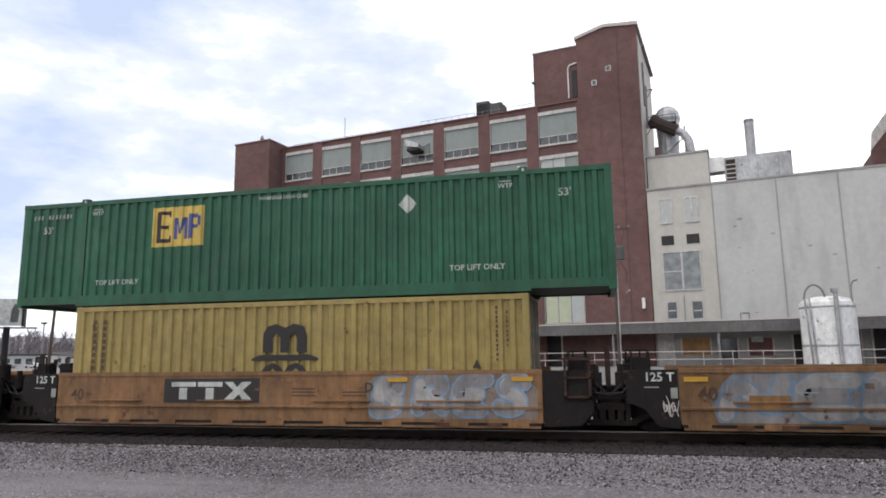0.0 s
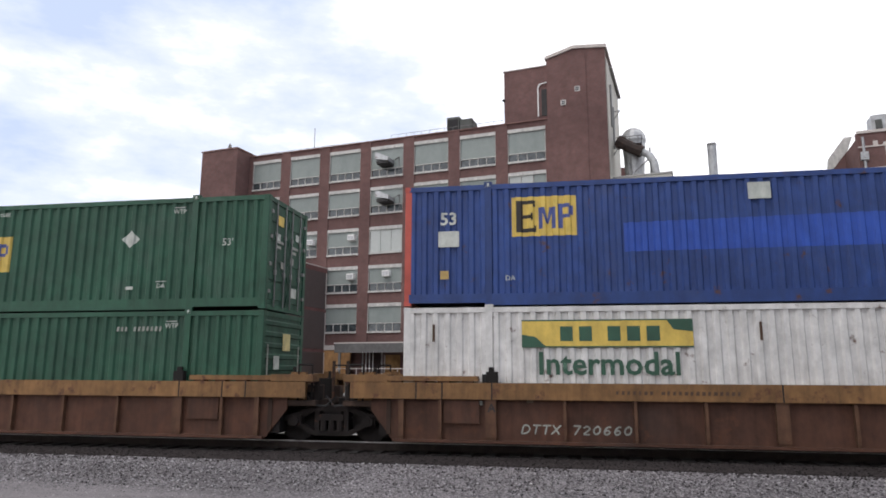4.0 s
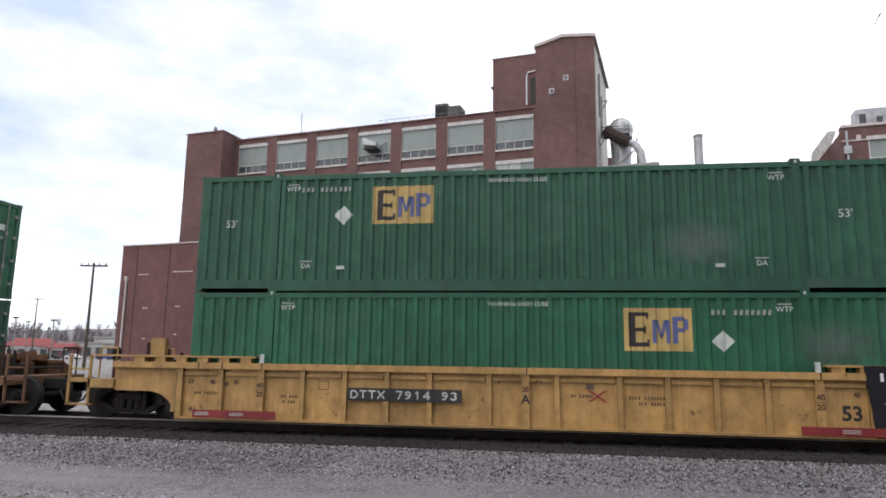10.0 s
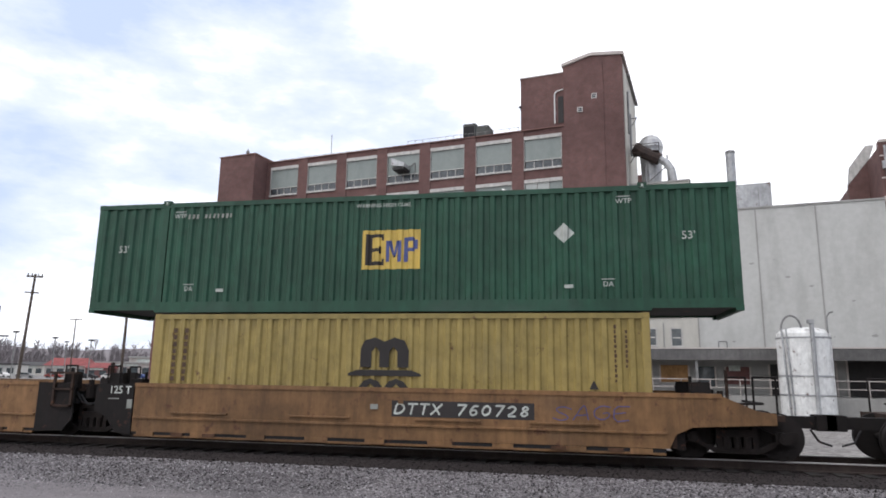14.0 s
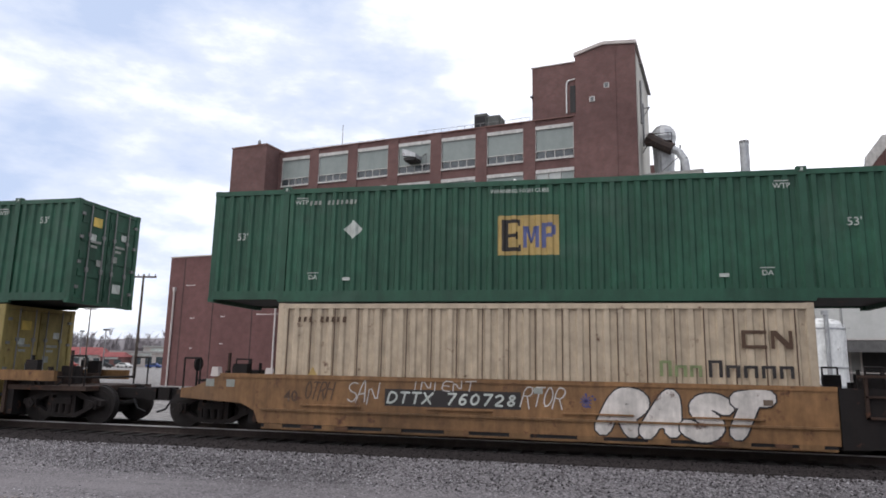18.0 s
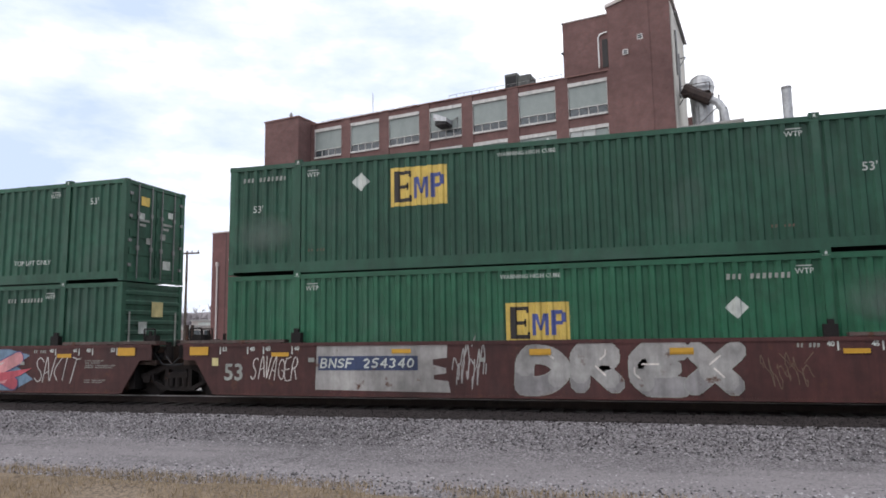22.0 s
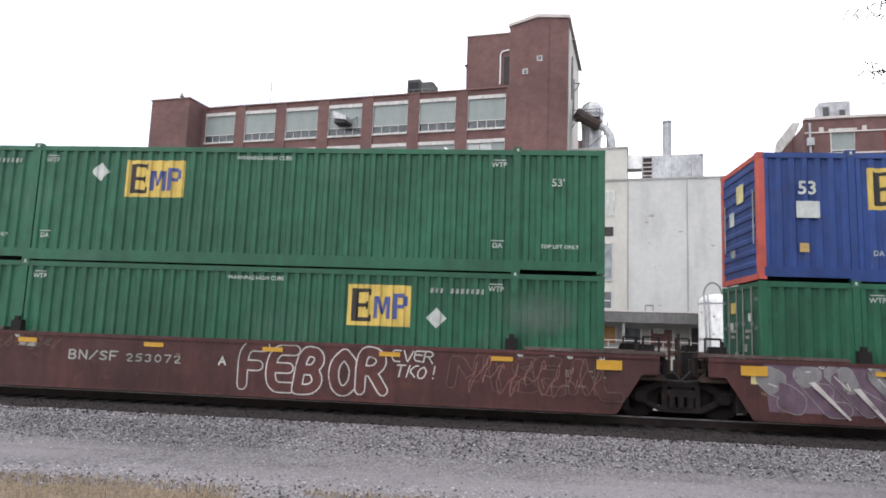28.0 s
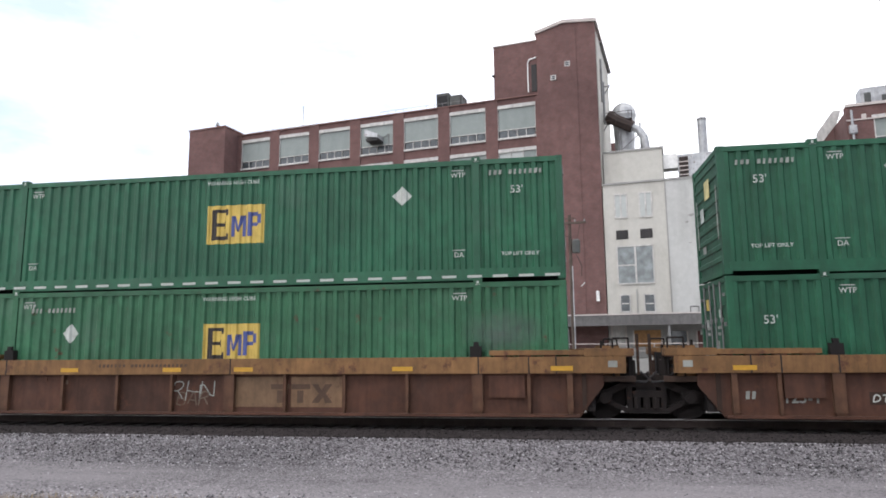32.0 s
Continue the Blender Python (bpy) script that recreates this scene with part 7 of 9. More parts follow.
def car_side(root, style, s, left, right, a, ms, mt):
    ribs, (t0, t1) = RIBS.get(style), CHORD[style]
    back = 0.11 if ribs else 0.0
    r, l = end_outline(style, right, a), end_outline(style, left, a)
    y0, y1 = sorted((s * (1.46 - back), s * (1.46 - back - 0.03)))
    part("side_wall", Build().plate([(-x, z) for x, z in l[:1]] + r + [(-x, z) for x, z in reversed(l[1:])], y0, y1), ms, root)
    x1, x0 = r[-1][0] + (0.0 if style != "sill53" or right == "c" else 0.48), -l[-1][0] - (0.0 if style != "sill53" or left == "c" else 0.48)
    if style == "brown40":
        x0, x1 = -7.62, 8.06
    part("top_sill", near_box(Build(), s, x0, x1, 0.02, 0.10, t0, t1), mt, root, "worn top sill" if mt is not ms else "")
    if style != "tan40":
        lip = near_box(Build(), s, -a - 0.0, a, 0.012, 0.14, LOW - 0.012, LOW + 0.045)
        part("bottom_sill", lip, ms, root)
    if style == "tan40":
        lip = near_box(Build(), s, -6.32, 6.32, 0.045, 0.0, 0.69, 0.735)
        near_box(lip, s, -6.28, 6.28, -0.02, 0.10, LOW, LOW + 0.05)
        for k in range(9):
            x = -5.9 + 1.47 * k
            near_box(lip, s, x - 0.30, x + 0.16 + 0.1 * (k % 2), 0.004, 0.04, LOW + 0.02, LOW + 0.13)
        part("bottom_sill", lip, ms, root)
        # solid black strip: the recess's shade put in as a dark part
        part("shadow_gap", near_box(Build(), s, -6.3, 6.3, -0.03, 0.06, LOW + 0.04, LOW + 0.13), M["black"], root, "black strip for the shade of the slot under the side")
        for x in (-5.3, -2.2, 0.85, 3.45):
            part("side_bar", near_box(Build(), s, x, x + 1.5, 0.055, 0.0, 0.83, 0.865), ms, root)
        if s < 0:
            for x in (-5.25, -4.4, 3.9, 5.1):
                part("hand_hold", near_box(Build(), s, x, x + 0.32, 0.03, 0.0, LOW + 0.04, LOW + 0.12), M["rib_rust"], root)
    if ribs:
        rm = ms if style == "yellow53" else M["rib_rust"]
        foot = LOW + 0.05
        for x, w in ribs:
            part("rib", shared(("rib", style, s, w), lambda: near_box(near_box(Build(), s, -w, w, 0.0, 0.115, foot + (0.06 if style == "sill53" else 0), t0), s, -w * 0.8, w * 0.8, -0.03, 0.115, foot - 0.01, foot + 0.07), rm), None, root, at=(x, 0, 0))
        xs = sorted(x for x, w in ribs)
        if style == "yellow53" and s < 0:
            for xa, xb in zip(xs, xs[1:]):
                part("inner_lip", near_box(Build(), s, xa + 0.09, xb - 0.09, -0.05, 0.11, 1.275, 1.345), ms, root)
        if style == "sill53" and s < 0:
            for e in MIRROR:
                part("side_box", near_box(Build(), s, e * 6.28, e * 7.08, -0.04, 0.11, 0.66, 1.17), ms, root)
        for x in [x for x, w in ribs if w > 0.08] + ([7.15, -7.15, 7.75, -7.75] if style in ("yellow53", "sill53") else []):
            part("sill_seam", shared(("sill_seam", s, t0), lambda: near_box(Build(), s, -0.014, 0.014, 0.024, 0.0, t0, t1 + 0.002), M["black"]), None, root, at=(x + 0.03, 0, 0))
    if a > 7:
        for e, kind in ((-1, left), (1, right)):
            w0, w1 = (6.3, 10.6 if style == "yellow53" and kind == "c" else 9.35)
            za, zb = {"yellow53": (1.69, 1.735), "sill53": (1.59, 1.70), "rib53": (1.60, 1.655), "oxide53": (1.56, 1.63)}.get(style, (1.54, 1.69))
            wm = M["walk_grate"] if style == "oxide53" else mt
            part("walkway", near_box(Build(), s, e * w0, e * w1, 0.0, 0.42, za, zb), wm, root, "dirty end walkway")
            for k in range(6):
                part("walkway_bracket", shared(("walkway_bracket", style, s), lambda: near_box(Build(), s, -0.13, 0.13, -0.02, 0.38, t1 - 0.02, za), ms), None, root, at=(e * (w0 + 0.25 + 0.55 * k), 0, 0))
            if style == "sill53":
                part("walkway_end", near_box(Build(), s, e * 8.4, e * 9.46, 0.012, 0.40, 1.565, 1.725), mt, root)
            if style == "yellow53":
                part("lift_block", near_box(Build(), s, e * 6.2, e * 6.1, -0.01, 0.06, t1 - 0.01, 1.79), M["mark_white"], root, "white container lock")
                continue
            part("lift_block", near_box(near_box(Build(), s, e * 6.12, e * 5.86, -0.01, 0.16, t1 - 0.01, 1.80), s, e * 6.06, e * 5.94, -0.03, 0.10, 1.80, 1.90), M["truck"], root)


def well_car(style, q, left, right, words=""):
    """left, right: distance from the centre to the joint ('j', x) or to the coupler face ('c', x)."""
    side, sill, lab = CAR[style]
    root = thing("well_car", (q, TRACK_Y, 0), lab + (", " + words if words else ""), "rail car", "well cars of the train")
    MOVERS.append((root, q, 0.0))
    a = 6.36 if style in ("tan40", "brown40") else 8.26
    ms, mt = M[side], M[sill]
    ends = {s: (d - 0.35) if kind == "j" else (d - 1.25) for s, (kind, d) in ((-1, left), (1, right))}
    cards = random.Random(int(-q * 10))
    for k in range(2):
        x, z, w = cards.uniform(-a + 0.4, a - 0.4), cards.uniform(0.95, 1.25), cards.uniform(0.05, 0.10)
        part("card_holder", Build().plate(rect(x - w, x + w, z, z + w * 1.3), SIDE + (0.09 if style in RIBS else -0.022), SIDE + (0.108 if style in RIBS else -0.002)), M[cards.choice(("mark_grey", "mark_faint", side))], root)
    for s in MIRROR:
        car_side(root, style, s, left[0], right[0], a, ms, mt)
    # floor beams of the well
    for i in range(7):
        x = -a + 0.3 + i * (2 * a - 0.6) / 6
        part("cross_beam", shared(("cross_beam",), lambda: Build().box(-0.2, 0.2, -1.30, 1.30, 0.26, 0.382), M["black"]), None, root, at=(x, 0, 0))
    part("well_floor", Build().box(-a + 0.1, a - 0.1, -1.30, 1.30, 0.27, 0.30), M["black"], root, "sooty well floor")
    # ends
    for s, (kind, d) in ((-1, left), (1, right)):
        e = ends[s]
        dark = M["black"] if style == "tan40" and kind == "j" else (ms if style == "yellow53" else M["deck_rust"])
        x0, x1 = sorted((s * (a + 0.1), s * e))
        part("end_platform", Build().box(x0, x1, -1.34, 1.34, 1.00, 1.12).box(x0, x1, -0.35, 0.35, 0.72, 1.0), dark, root)
        bx = s * (a + 0.12)
        part("bulkhead", Build().box(bx - 0.05, bx + 0.05, -1.38, 1.38, 0.4, 1.44), dark, root)
        for yy in (-1.15, 1.15):
            x = s * (a + 0.72)
            gh = 2.15 if style == "yellow53" else 1.78
            part("guide_post", Build().plate([(x - 0.2, 1.12), (x + 0.2, 1.12), (x + 0.14, gh - 0.5), (x + 0.2, gh - 0.4), (x + 0.2, gh), (x - 0.16, gh), (x - 0.2, gh - 0.12), (x - 0.14, gh - 0.5)], yy - 0.08, yy + 0.08), mt if style in ("yellow53", "tan53", "sill53") else M["truck"], root)
        if style == "tan40" and kind == "j":
            xa, xb = sorted((s * 6.36, s * 7.42))
            y = SIDE - 0.02
            b = Build().plate([(xa, 0.30), (xb - 0.25, 0.34), (xb, 0.62), (xb, 1.46), (xb - 0.1, 1.52), (xa, 1.52)] if s > 0 else [(xa, 0.84), (xa + 0.35, 0.70), (xa + 0.62, 0.34), (xb, 0.29), (xb, 1.52), (xa + 0.1, 1.52), (xa, 1.42)], y, y + 0.05)
            p = part("end_panel", b, M["truck"], root, "sooty black end panel")
            if s < 0:
                part("load_mark", lettering("125 T", 0.26, M["mark_white"], 0.006), None, p, at=(-6.74, y - 0.004, 1.36))
                part("sticker", Build().box(-6.52, -6.38, y - 0.005, y, 0.92, 1.14).box(-7.05, -6.75, y - 0.005, y, 1.14, 1.165), M["mark_grey"], p)
            else:
                part("end_step", Build().box(6.82, 6.88, y - 0.06, y, 0.92, 1.75).box(7.34, 7.40, y - 0.06, y, 0.92, 1.75).box(6.82, 7.40, y - 0.06, y - 0.02, 0.92, 0.97).box(6.82, 7.40, y - 0.06, y - 0.02, 1.34, 1.38).box(6.74, 7.48, y - 0.10, y + 0.1, 1.74, 1.79), M["deck_rust"], p, "rusty steel step frame")
        if style == "yellow53" and kind == "j":
            y = SIDE - 0.034
            p = part("end_panel", Build().plate([(s * x, z) for x, z in ((7.16, 0.275), (7.03, 1.73), (8.42, 1.73), (8.36, 0.9), (8.17, 0.275))][::-s], y, y + 0.05), M["black_sign"], root, "black stencil panel")
            if s < 0:
                part("load_mark", lettering("125T", 0.36, M["mark_white"], 0.010), None, p, at=(-7.68, y - 0.004, 0.67))
            part("size_mark", lettering("53      48" if s < 0 else "48      53", 0.17, M["mark_white"], 0.004), None, p, at=(s * 7.74, y - 0.004, 1.07))
            part("seal_mark", Build().tube((s * 7.76, y - 0.004, 1.07), (s * 7.76, y, 1.07), 0.06, 10), M["mark_grey"], p)
            b = Build()
            for k, z in enumerate((0.95, 0.90, 0.85, 0.80) if s > 0 else (0.94, 0.88)):
                b.plate(rect(s * 7.70 - 0.36 + 0.04 * k, s * 7.70 + (0.02 if s > 0 else 0.22), z, z + 0.022), y - 0.004, y)
            if s > 0:
                b.plate(rect(7.36, 8.0, 0.62, 0.65), y - 0.004, y)
                b.tube((7.9, y - 0.004, 0.83), (7.9, y, 0.83), 0.09, 12)
            part("data_stencil", b, M["mark_grey"], p)
            part("sill_slot", Build().box(min(s * 7.43, s * 7.92), max(s * 7.43, s * 7.92), y - 0.008, y, 1.43, 1.53), ms, p, "yellow sill seen through the panel")
            for x in (7.34, 8.01):
                part("strap", Build().box(s * x - 0.03, s * x + 0.03, y - 0.012, y, 1.41, 1.58), M["logo_white"], p, "white strap")
            part("sill_pocket", Build().box(s * 9.30 - 0.05, s * 9.30 + 0.05, SIDE - 0.02, SIDE + 0.03, 0.97, 1.13), M["black"], root)
            if s > 0:
                y = SIDE - 0.07
                lad = part("ladder", Build().pipe([(8.26, y, 0.28), (8.50, y, 0.85), (8.42, y, 1.7), (8.38, y, 2.62)], 0.028, 6).pipe([(9.04, y, 0.48), (9.05, y, 1.7), (9.08, y, 2.62)], 0.028, 6), ms, root, "yellow corner ladder")
                for z in (0.51, 1.08, 1.60, 2.15, 2.58):
                    part("rung", Build().tube((8.34 if z < 0.6 else 8.44, y, z), (9.06, y, z), 0.02, 6), ms, lad)
                part("step_board", Build().box(8.40, 9.05, y - 0.03, y + 0.2, 0.47, 0.51), ms, lad)
            else:
                part("sticker", Build().plate(rect(-8.42, -8.30, 0.76, 0.88), SIDE - 0.03, SIDE - 0.02), M["mark_white"], root)
        if kind == "c" and a > 7:
            # end sill with its step and uncoupling corner
            cm = ms if style in ("yellow53", "tan53") else M["deck_rust"]
            part("corner_sill", Build().box(min(s * 9.95, s * 10.62), max(s * 9.95, s * 10.62), -1.45, 1.45, 0.93, 1.14), cm, root)
            part("corner_step", Build().box(min(s * 10.55, s * 11.2), max(s * 10.55, s * 11.2), -1.45, -1.30, 0.50, 0.54).box(s * 10.6 - 0.03, s * 10.6 + 0.03, -1.45, -1.40, 0.5, 1.72).box(s * 11.15 - 0.03, s * 11.15 + 0.03, -1.45, -1.40, 0.5, 1.72).box(min(s * 10.6, s * 11.15), max(s * 10.6, s * 11.15), -1.45, -1.41, 1.06, 1.16).box(min(s * 10.6, s * 11.15), max(s * 10.6, s * 11.15), -1.45, -1.41, 1.36, 1.40), cm, root, "end ladder with a stirrup step")
        # grab irons, railings
        rail = M["yellow"] if style == "yellow53" else (M["truck"] if style in ("tan40", "oxide53", "sill53", "rib53", "brown40") else M["frame_rust"])
        xr = s * (e - 0.12)
        for yy in (-1.28, 1.28):
            part("grab_iron", Build().pipe([(xr, yy, 1.1), (xr, yy, 1.9), (xr - s * 0.45, yy, 1.9), (xr - s * 0.45, yy, 1.1)] if kind == "c" else [(xr, yy, 1.1), (xr, yy, 1.95), (xr - s * 0.34, yy, 1.95), (xr - s * 0.34, yy, 1.1)], 0.022, 6), rail, root)
        for k, yy in enumerate((-0.75, 0.0, 0.7)):
            h = (1.48, 1.62, 1.42)[k]
            part("brake_box", Build().bevel_box(s * (a + 0.95) - 0.24, s * (a + 0.95) + 0.24, yy - 0.16, yy + 0.16, 1.12, h, 0.03), M["deck_rust" if k != 1 else "truck"], root)
        for k in range(3):
            xs, yy, hh = s * (a + 0.55 + 0.42 * k), (-1.0, 0.35, -0.55)[k], (1.90, 1.80, 2.05)[k]
            part("stanchion", Build().box(xs - 0.03, xs + 0.03, yy - 0.03, yy + 0.03, 1.12, hh), M["truck" if k < 2 else "deck_rust"], root)
        part("brake_lever", Build().plate([(s * (a + 0.6) - 0.5, 1.2), (s * (a + 0.6) + 0.5, 1.32), (s * (a + 0.6) + 0.5, 1.40), (s * (a + 0.6) - 0.5, 1.28)], -1.14, -1.08), M["deck_rust"], root)
        part("valve", Build().tube((s * (a + 1.15), -1.0, 1.12), (s * (a + 1.15), -1.0, 1.46), 0.13, 10).tube((s * (a + 1.15), -1.0, 1.46), (s * (a + 1.15), -1.0, 1.60), 0.07, 8), M["frame_rust"], root)
        part("brake_pipe", Build().pipe([(s * (a + 0.3), -0.9, 1.3), (s * (e - 0.3), -0.9, 1.34), (s * (e - 0.3), 0.9, 1.34)], 0.03, 6), M["truck"], root)
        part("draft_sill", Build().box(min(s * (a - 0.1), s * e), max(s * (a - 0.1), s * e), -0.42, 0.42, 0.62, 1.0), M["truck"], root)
        # dark blocks added to close the see-through space, as shade under the deck
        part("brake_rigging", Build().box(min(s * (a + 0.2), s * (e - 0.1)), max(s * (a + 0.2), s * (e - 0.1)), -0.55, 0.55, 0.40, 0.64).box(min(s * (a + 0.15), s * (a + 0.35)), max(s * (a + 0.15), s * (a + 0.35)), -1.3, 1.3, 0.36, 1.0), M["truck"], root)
        part("air_tank", Build().tube((s * (a + 0.25), -0.95, 1.22), (s * (a + 1.05), -0.95, 1.22), 0.14, 12), M["black"], root)
        part("air_hose", Build().pipe([(s * (a + 0.9), -1.2, 1.3), (s * (a + 1.15), -1.25, 1.02), (s * (a + 1.45), -1.25, 0.98), (s * (a + 1.7), -1.2, 1.22)], 0.022, 6), M["black"], root)
        if kind == "c":
            truck(root, s * (d - 2.15))
            part("coupler", Build().box(min(s * (d - 1.6), s * (d + 0.12)), max(s * (d - 1.6), s * (d + 0.12)), -0.12, 0.12, 0.80, 1.06).box(min(s * (d - 0.3), s * (d + 0.1)), max(s * (d - 0.3), s * (d + 0.1)), -0.24, 0.2, 0.76, 1.10), M["truck"], root)
            part("air_hose", Build().pipe([(s * (d - 0.5), -0.4, 0.80), (s * (d - 0.35), -0.42, 0.55), (s * (d - 0.1), -0.42, 0.47)], 0.025, 6), M["black"], root)
            if s < 0:
                part("brake_wheel", Build().tube((xr, -0.7, 1.75), (xr - s * 0.05, -0.7, 1.75), 0.18, 16).tube((xr, -0.7, 1.1), (xr, -0.7, 1.75), 0.03, 6), M["truck"], root)
        elif s < 0:
            truck(root, s * d)
    return root


def scrawl(root, x0, x1, z0, z1, mat, n, seed, y=SIDE, r=0.022):
    """Thin one-line graffiti: a running loop that swells and drifts, with a few loose dashes."""
    rnd = random.Random(seed)
    n = int(1.7 * n) + 1
    b, w, h, r = Build(), x1 - x0, z1 - z0, 0.62 * r
    pts, m = [], 14 * n
    p1, p2 = rnd.uniform(0, 6.28), rnd.uniform(0, 6.28)
    for i in range(m + 1):
        f = i / m
        g = 2 * math.pi * n * 0.8 * f
        amp = 0.30 + 0.17 * math.sin(g * 2.37 + p1)
        pts.append((x0 + w * (0.06 + 0.88 * f) + 0.55 * w / n * math.cos(g * 1.02 + p2), (z0 + z1) / 2 + h * (amp * math.sin(g) + 0.12 * math.sin(g * 0.31 + p2))))
    strokes(b, pts, r, y - 0.004)
    for i in range(n // 2):
        x, z, k = rnd.uniform(x0, x1), rnd.uniform(z0, z1), rnd.uniform(-1, 1)
        strokes(b, [(x, z), (x + 0.2 * k, z + 0.22)], r, y - 0.013)
    part("graffiti_scrawl", b, M[mat], root)


def letters(root, text, x0, x1, z0, z1, fills, line=None, fat=0.15, edge_w=0.03, lean=0.1, seed=0, y=SIDE, by_letter=False, shine="spray_chalk", wild=0.06, squeeze=0.9, rounds=1, bow=0.0):
    """Painted letters: fat strokes with an outline, toned from bottom to top or letter by letter, with highlights."""
    rnd = random.Random(seed)
    n, h = len(text), z1 - z0
    w = (x1 - x0) / n
    r = min(fat * h, 0.235 * w)
    edge, glow, fill = Build(), Build(), [Build() for _ in fills]
    for i, ch in enumerate(text):
        if ch == " ":
            continue
        d = y - 0.003 - 0.0042 * (i % 9)
        lx, lw = x0 + i * w + rnd.uniform(-wild, wild) * w, w * squeeze * (1 + rnd.uniform(-wild, wild))
        lz, lh = z0 + r + edge_w + rnd.uniform(0, wild) * h, h - 2 * (r + edge_w) - rnd.uniform(0, wild) * h
        tip, inner = rnd.uniform(-wild, wild) + lean, max(0.05, lw - 2 * r)
        p1 = rnd.uniform(0, 6.28)
        for k, run in enumerate(glyph_lines(ch, rounds)):
            pts = []
            for u, v in run:
                v2 = v + bow * math.sin(3.1 * u + p1) * 0.2
                pts.append((lx + r + inner * u + (tip * (v - 0.5)) * h, min(max(lz + lh * v2, z0 + r), z1 - r)))
            if line:
                strokes(edge, pts, r + edge_w, d - 0.0004 * k)
            if by_letter:
                strokes(fill[i % len(fills)], pts, r, d - 0.0022 - 0.0004 * k)
            else:
                m, j0 = len(fills), 0
                tone = lambda p: min(m - 1, max(0, int(m * ((p[1] - z0) / h + rnd.uniform(-0.05, 0.05)))))
                tones = [tone(p) for p in pts]
                for j in range(1, len(pts) + 1):
                    if j == len(pts) or tones[j] != tones[j0]:
                        strokes(fill[tones[j0]], pts[j0:j + 1], r, d - 0.0022 - 0.0004 * k - 0.0001 * tones[j0])
                        j0 = j
            if shine and len(pts) > 4:
                a = rnd.randrange(len(pts) - 3)
                strokes(glow, [(px - 0.45 * r, pz + 0.4 * r) for px, pz in pts[a:a + 3]], 0.09 * r, d - 0.0038)
    if line:
        part("graffiti_outline", edge, M[line], root)
    for b, m in zip(fill, fills):
        if b.f:
            part("graffiti_fill", b, M[m], root)
    if shine and glow.f:
        part("graffiti_shine", glow, M[shine], root)


def tag(root, text, x0, x1, z0, z1, mat, r=0.014, seed=0, y=SIDE, lean=0.15):
    """Quick one-line handwriting."""
    letters(root, text, x0, x1, z0, z1, [mat], None, r / (z1 - z0), 0.0, lean, seed, y, False, None, 0.12, 0.95, 1, 0.25)


def number_board(root, x0, x1, z0, z1, mat="mark_white", ground=None, mark="", y=SIDE, lean=0.0):
    """A car's painted mark, drawn in plain strokes on an optional dark ground."""
    if ground:
        part("number_board", Build().plate(rect(x0 - .06, x1 + .06, z0 - .05, z1 + .05), y - 0.004, y), M[ground], root)
    b = Build()
    w, h = (x1 - x0) / len(mark), z1 - z0
    for i, ch in enumerate(mark):
        if ch != " ":
            for run in glyph_lines(ch, 1 if ch in "02368950CDGOPRSU" else 0):
                strokes(b, [(x0 + (i + 0.12 + 0.70 * u) * w + lean * (v - 0.5) * h, z0 + h * (0.08 + 0.84 * v)) for u, v in run], 0.085 * h, y - 0.006)
    part("number_mark", b, M[mat], root)


def patch(root, poly, mat, y=SIDE, lift=0.003):
    part("paint_patch", Build().plate(poly, y - lift - 0.001, y - lift), M[mat], root)


def star(root, x, z, r, mat, seed, y=SIDE):
    """A burst of thin rays with dots round it."""
    rnd = random.Random(seed)
    b = Build()
    for k in range(5):
        g = math.pi * k / 5 + 0.2
        strokes(b, [(x - r * math.cos(g), z - r * math.sin(g)), (x + r * math.cos(g), z + r * math.sin(g))], 0.014, y - 0.006)
    for k in range(7):
        g, q = rnd.uniform(0, 6.28), r * rnd.uniform(1.1, 1.7)
        px, pz = x + q * math.cos(g), z + 0.8 * q * math.sin(g)
        strokes(b, [(px, pz), (px + 0.01, pz)], rnd.uniform(0.015, 0.04), y - 0.006)
    part("graffiti_scrawl", b, M[mat], root)


def maker_emblem(root, x0, x1, z0, z1, mat, ground=None, y=SIDE):
    """Three block shapes of the owner's emblem."""
    if ground:
        part("emblem_board", Build().plate([(x0, z0), (x1, z0), (x1, z1), (x0, z1)], y - 0.004, y), M[ground], root, "black emblem board")
        dx, dz = (x1 - x0) * 0.08, (z1 - z0) * 0.14
        x0, x1, z0, z1 = x0 + dx, x1 - dx, z0 + dz, z1 - dz
    w, h, t = (x1 - x0) / 3, z1 - z0, y - 0.006

    def piece(poly, k=0.0):
        part("emblem_shape", Build().plate(poly, t - k, t + 0.002 - k), M[mat], root)
    for i in range(2):
        a = x0 + i * w
        piece([(a, z1 - 0.27 * h), (a + 0.92 * w, z1 - 0.27 * h), (a + 0.92 * w, z1), (a, z1)])
        piece([(a + 0.30 * w, z0), (a + 0.60 * w, z0), (a + 0.60 * w, z1 - 0.34 * h), (a + 0.30 * w, z1 - 0.34 * h)])
    a = x0 + 2 * w
    piece([(a, z0), (a + 0.34 * w, z0), (a + 1.0 * w, z1), (a + 0.66 * w, z1)])
    piece([(a, z1), (a + 0.3 * w, z1), (a + 0.55 * w, z0 + 0.55 * h), (a + 0.4 * w, z0 + 0.42 * h)][::-1], 0.002)
    piece([(a + 0.5 * w, z0 + 0.45 * h), (a + 0.66 * w, z0), (a + 1.0 * w, z0), (a + 0.66 * w, z0 + 0.55 * h)], 0.002)


